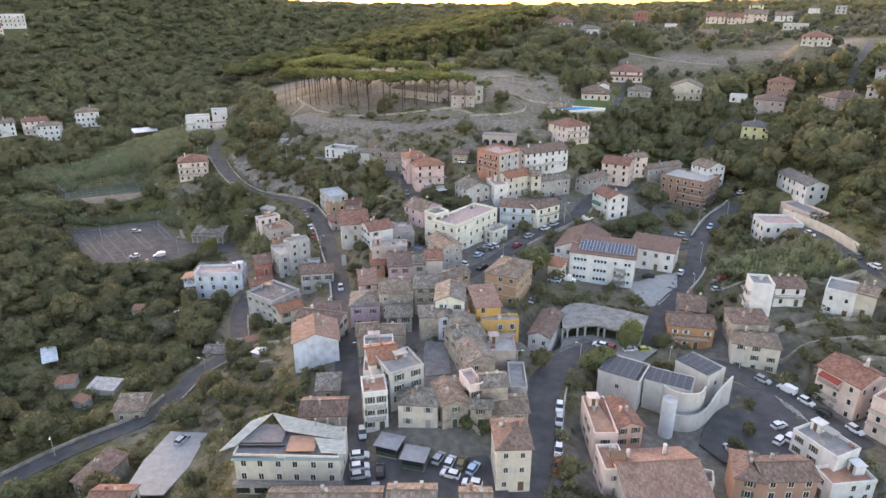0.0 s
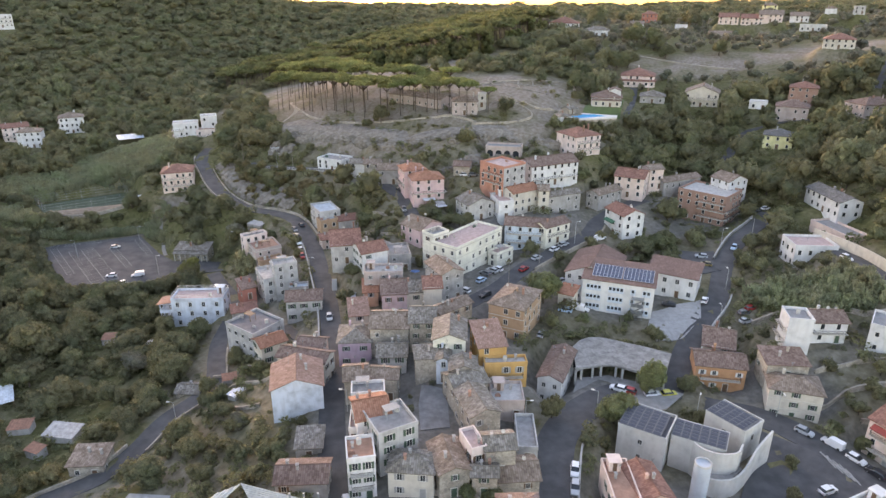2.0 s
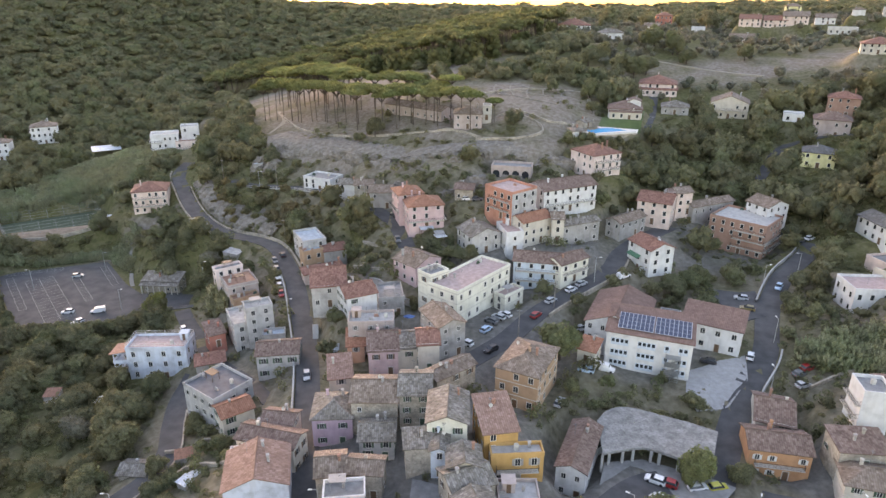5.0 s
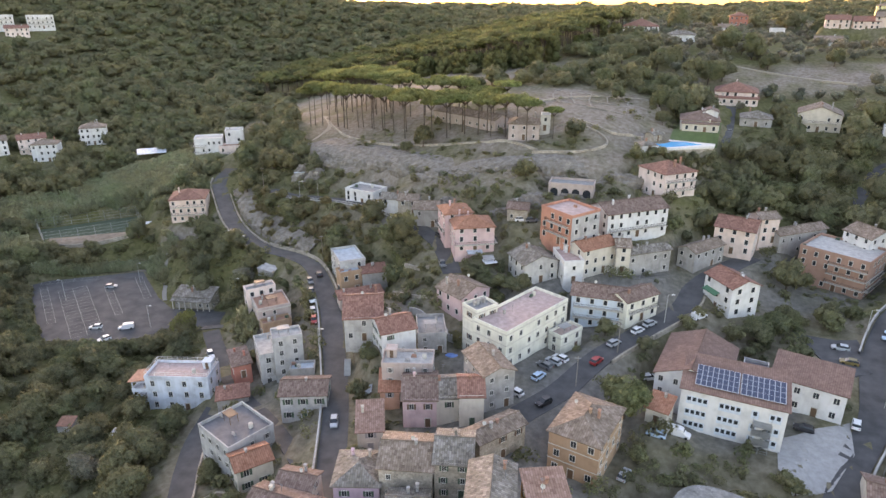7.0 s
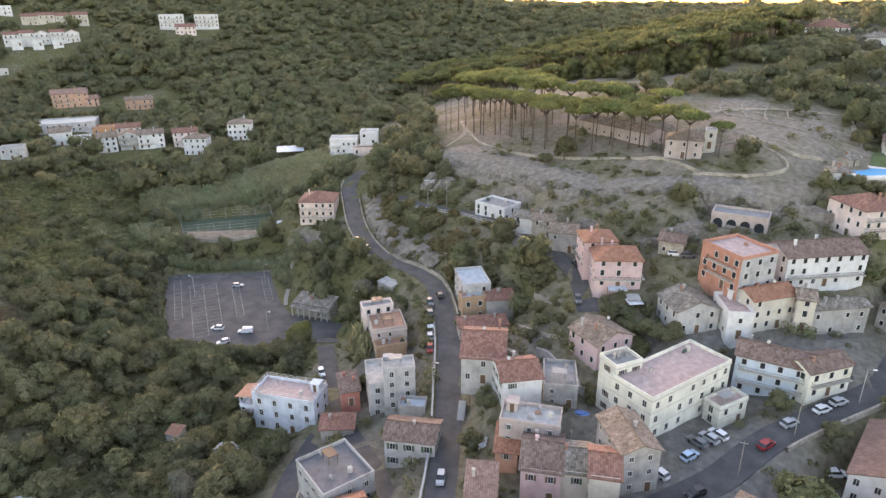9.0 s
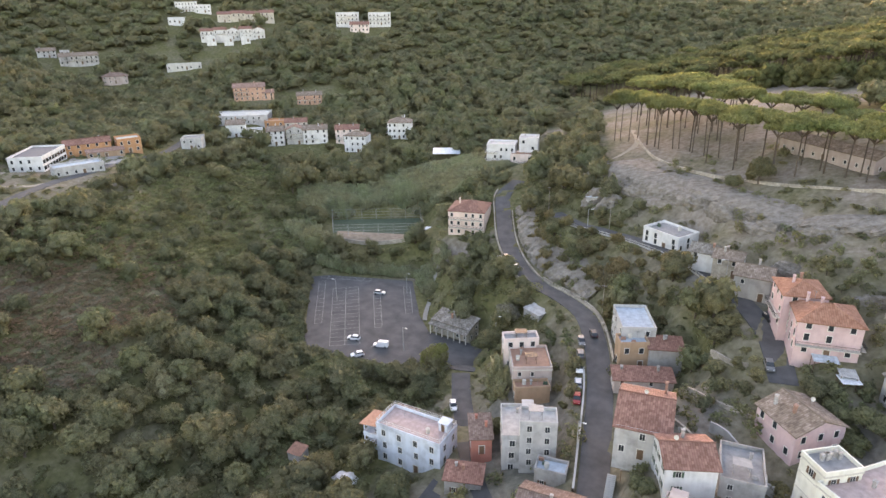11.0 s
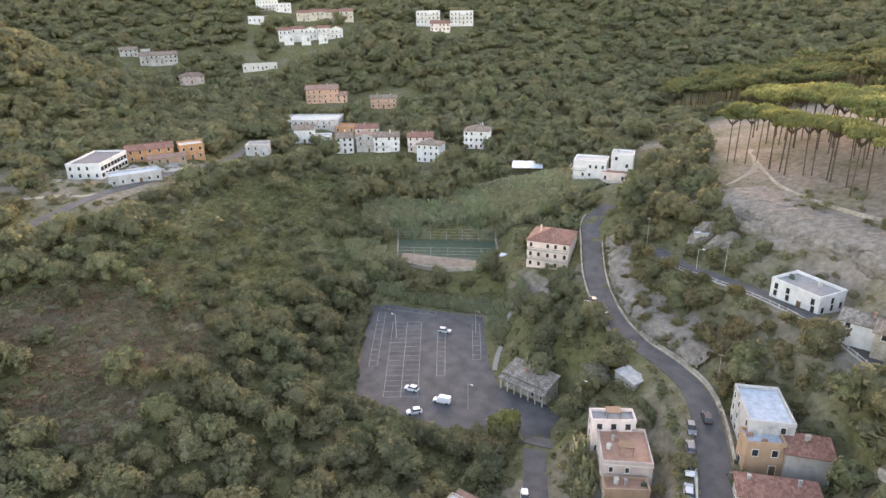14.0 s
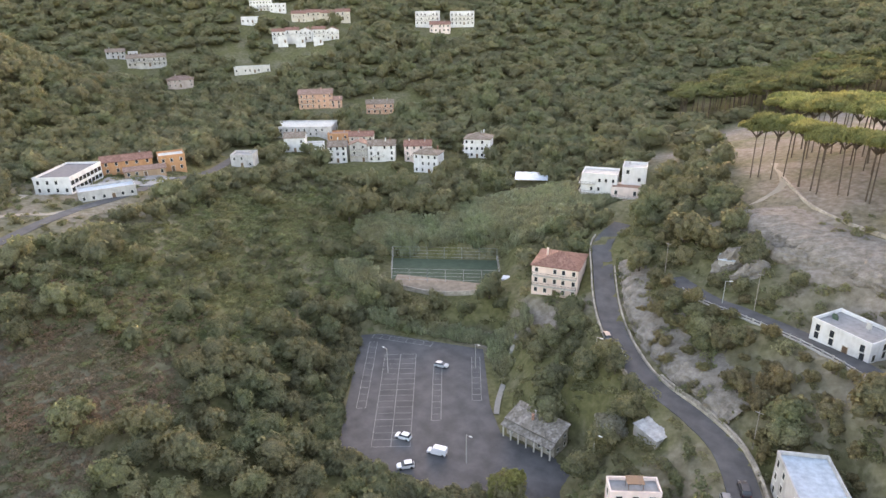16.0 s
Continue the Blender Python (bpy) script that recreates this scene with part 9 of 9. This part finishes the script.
# pines of the quarry terrace
rng = random.Random(4)
for x0, y0, x1, y1, k, h0, h1 in ((-90, 374, -41, 337, 15, 20, 19), (-41, 334.5, 12, 303, 15, 18, 14.5), (-84, 392, -36, 352, 12, 20, 18), (-34, 350, 4, 326, 8, 17, 14), (-98, 424, -44, 384, 10, 18, 17), (-92, 408, -40, 368, 10, 20, 18)):
    for i in range(k):
        t = (i + 0.5) / k
        tree(x0 + (x1 - x0) * t + rng.uniform(-2.5, 2.5), y0 + (y1 - y0) * t + rng.uniform(-3, 3), rng.uniform(4.4, 6.4), h0 + (h1 - h0) * t + rng.uniform(-1.2, 1.2), "pine", "pine", rng.randrange(4))
tree(19.5, 300.5, 3.4, 11.5, "pine", "pine", 1)
tree(-95.5, 241.5, 5.0, 9.5, "round", "pine", 2, "rounded stone pine beside the car park", LOT_Z)
# village and roadside trees
tree(50.6, 151.0, 4.4, 10.5, "round", "bracken", 2)
tree(38.6, 139.0, 5.2, 7.5, "round", "bracken", 1)
tree(29.5, 188.5, 6.4, 10.5, "round", "bracken", 0)
tree(-73.5, 171.0, 6.5, 9.0, "round", "oak", 2)
tree(-76.5, 184.0, 5.5, 9.0, "round", "oak", 1)
tree(-75.0, 193.0, 4.8, 8.0, "round", "oak", 0)
tree(-84.0, 187.0, 5.0, 8.0, "round", "oak", 2)
tree(-88.5, 179.0, 4.5, 7.0, "round", "olive", 1)
tree(-80.5, 178.0, 5.0, 8.0, "round", "oak", 3)
tree(-54.5, 133.5, 4.0, 6.5, "round", "oak", 3)
tree(-52.0, 147.0, 3.0, 4.6, "round", "oak", 1)
tree(-46.5, 141.5, 2.6, 4.0, "round", "olive", 2)
tree(-57.5, 152.5, 3.2, 5.0, "round", "oak", 0)
tree(-48.0, 165.0, 3.0, 4.5, "round", "oak", 2)
tree(-61.0, 162.0, 3.0, 4.8, "round", "oak", 3)
tree(-44.0, 131.0, 2.6, 4.0, "round", "oak", 0)
tree(-49.5, 125.0, 3.0, 4.6, "round", "oak", 1)
tree(-58.0, 176.0, 3.2, 5.0, "round", "oak", 2)
tree(-59.6, 140.5, 4.2, 7.0, "round", "oak", 2)
tree(-29.0, 317.0, 5.0, 9.5, "round", "oak", 0)
tree(-35.5, 316.0, 2.6, 5.0, "round", "oak", 1)
tree(-95.3, 194.0, 4.0, 7.0, "round", "oak", 3)
tree(73.6, 224.4, 4.6, 5.0, "round", "oak", 1)
tree(67.0, 219.5, 5.0, 7.0, "round", "oak", 0)
tree(79.0, 229.0, 3.6, 4.2, "round", "oak", 2)
tree(87.0, 247.0, 4.0, 6.0, "round", "oak", 1)
tree(24.6, 138.5, 3.0, 6.0, "round", "oak", 1)
tree(1.8, 203.0, 2.2, 4.0, "round", "oak", 2)
tree(-28.0, 202.0, 2.4, 4.0, "round", "oak", 1)
tree(97.0, 213.0, 3.0, 5.0, "round", "oak", 0)
tree(69.0, 118.6, 2.0, 4.2, "round", "oak", 1)
tree(64.0, 113.6, 2.4, 4.2, "round", "oak", 0)
tree(92.6, 134.6, 2.6, 4.6, "round", "oak", 2)
tree(74.0, 129.5, 1.6, 3.6, "round", "oak", 3)
tree(-105.0, 268.0, 4.5, 7.0, "round", "oak", 2)
tree(-112.0, 296.0, 5.0, 7.5, "round", "oak", 1)
tree(-84.0, 262.0, 4.6, 6.5, "round", "olive", 3)
tree(-66.0, 219.0, 3.6, 5.0, "round", "oak", 1)
tree(9.5, 112.0, 3.0, 4.0, "round", "scrub", 2)
tree(5.0, 112.5, 2.4, 3.2, "round", "scrub", 1)
tree(60.0, 152.5, 3.0, 4.4, "round", "oak", 2)
tree(66.0, 144.0, 2.4, 3.4, "round", "oak", 0)
tree(-5.8, 236.3, 3.2, 4.2, "round", "oak", 0)
tree(-1.5, 233.5, 3.5, 4.6, "round", "scrub", 1)
tree(2.8, 231.4, 3.8, 4.2, "round", "oak", 2)
tree(-3.0, 230.4, 3.2, 4.6, "round", "scrub", 3)
tree(5.8, 228.8, 3.5, 4.2, "round", "oak", 0)
tree(1.2, 227.7, 3.8, 4.6, "round", "scrub", 1)
tree(8.4, 230.6, 3.2, 4.2, "round", "oak", 2)
# large trees round the villas and on the upper slope
for x, y, r, h, k in ((70.5, 338.5, 5.6, 13, 0), (64.5, 341.0, 4.8, 10, 2), (95.0, 384.0, 6.6, 13, 1), (88.0, 387.0, 5.6, 11, 3), (102.0, 387.0, 5.8, 11, 0), (126.0, 422.0, 7.0, 14, 2), (115.0, 432.0, 7.2, 13, 1), (121.0, 441.0, 6.5, 13, 3), (128.0, 404.5, 6.0, 9, 0), (160.0, 408.0, 6.0, 10, 1), (112.0, 331.0, 4.2, 6, 2), (118.0, 337.0, 3.6, 5, 0), (62.0, 322.0, 3.0, 6, 1), (121.0, 560.0, 10.0, 19, 2), (212.0, 600.0, 11.0, 19, 0), (157.0, 584.0, 7.5, 14, 1), (187.0, 602.0, 8.0, 15, 3), (230.0, 590.0, 7.0, 13, 2), (75.0, 400.0, 6.0, 10, 0), (60.0, 412.0, 6.5, 11, 1), (84.0, 408.0, 6.0, 11, 2)):
    tree(x, y, r, h, "round", "oak", k, "tall dark leafy tree among the villas")
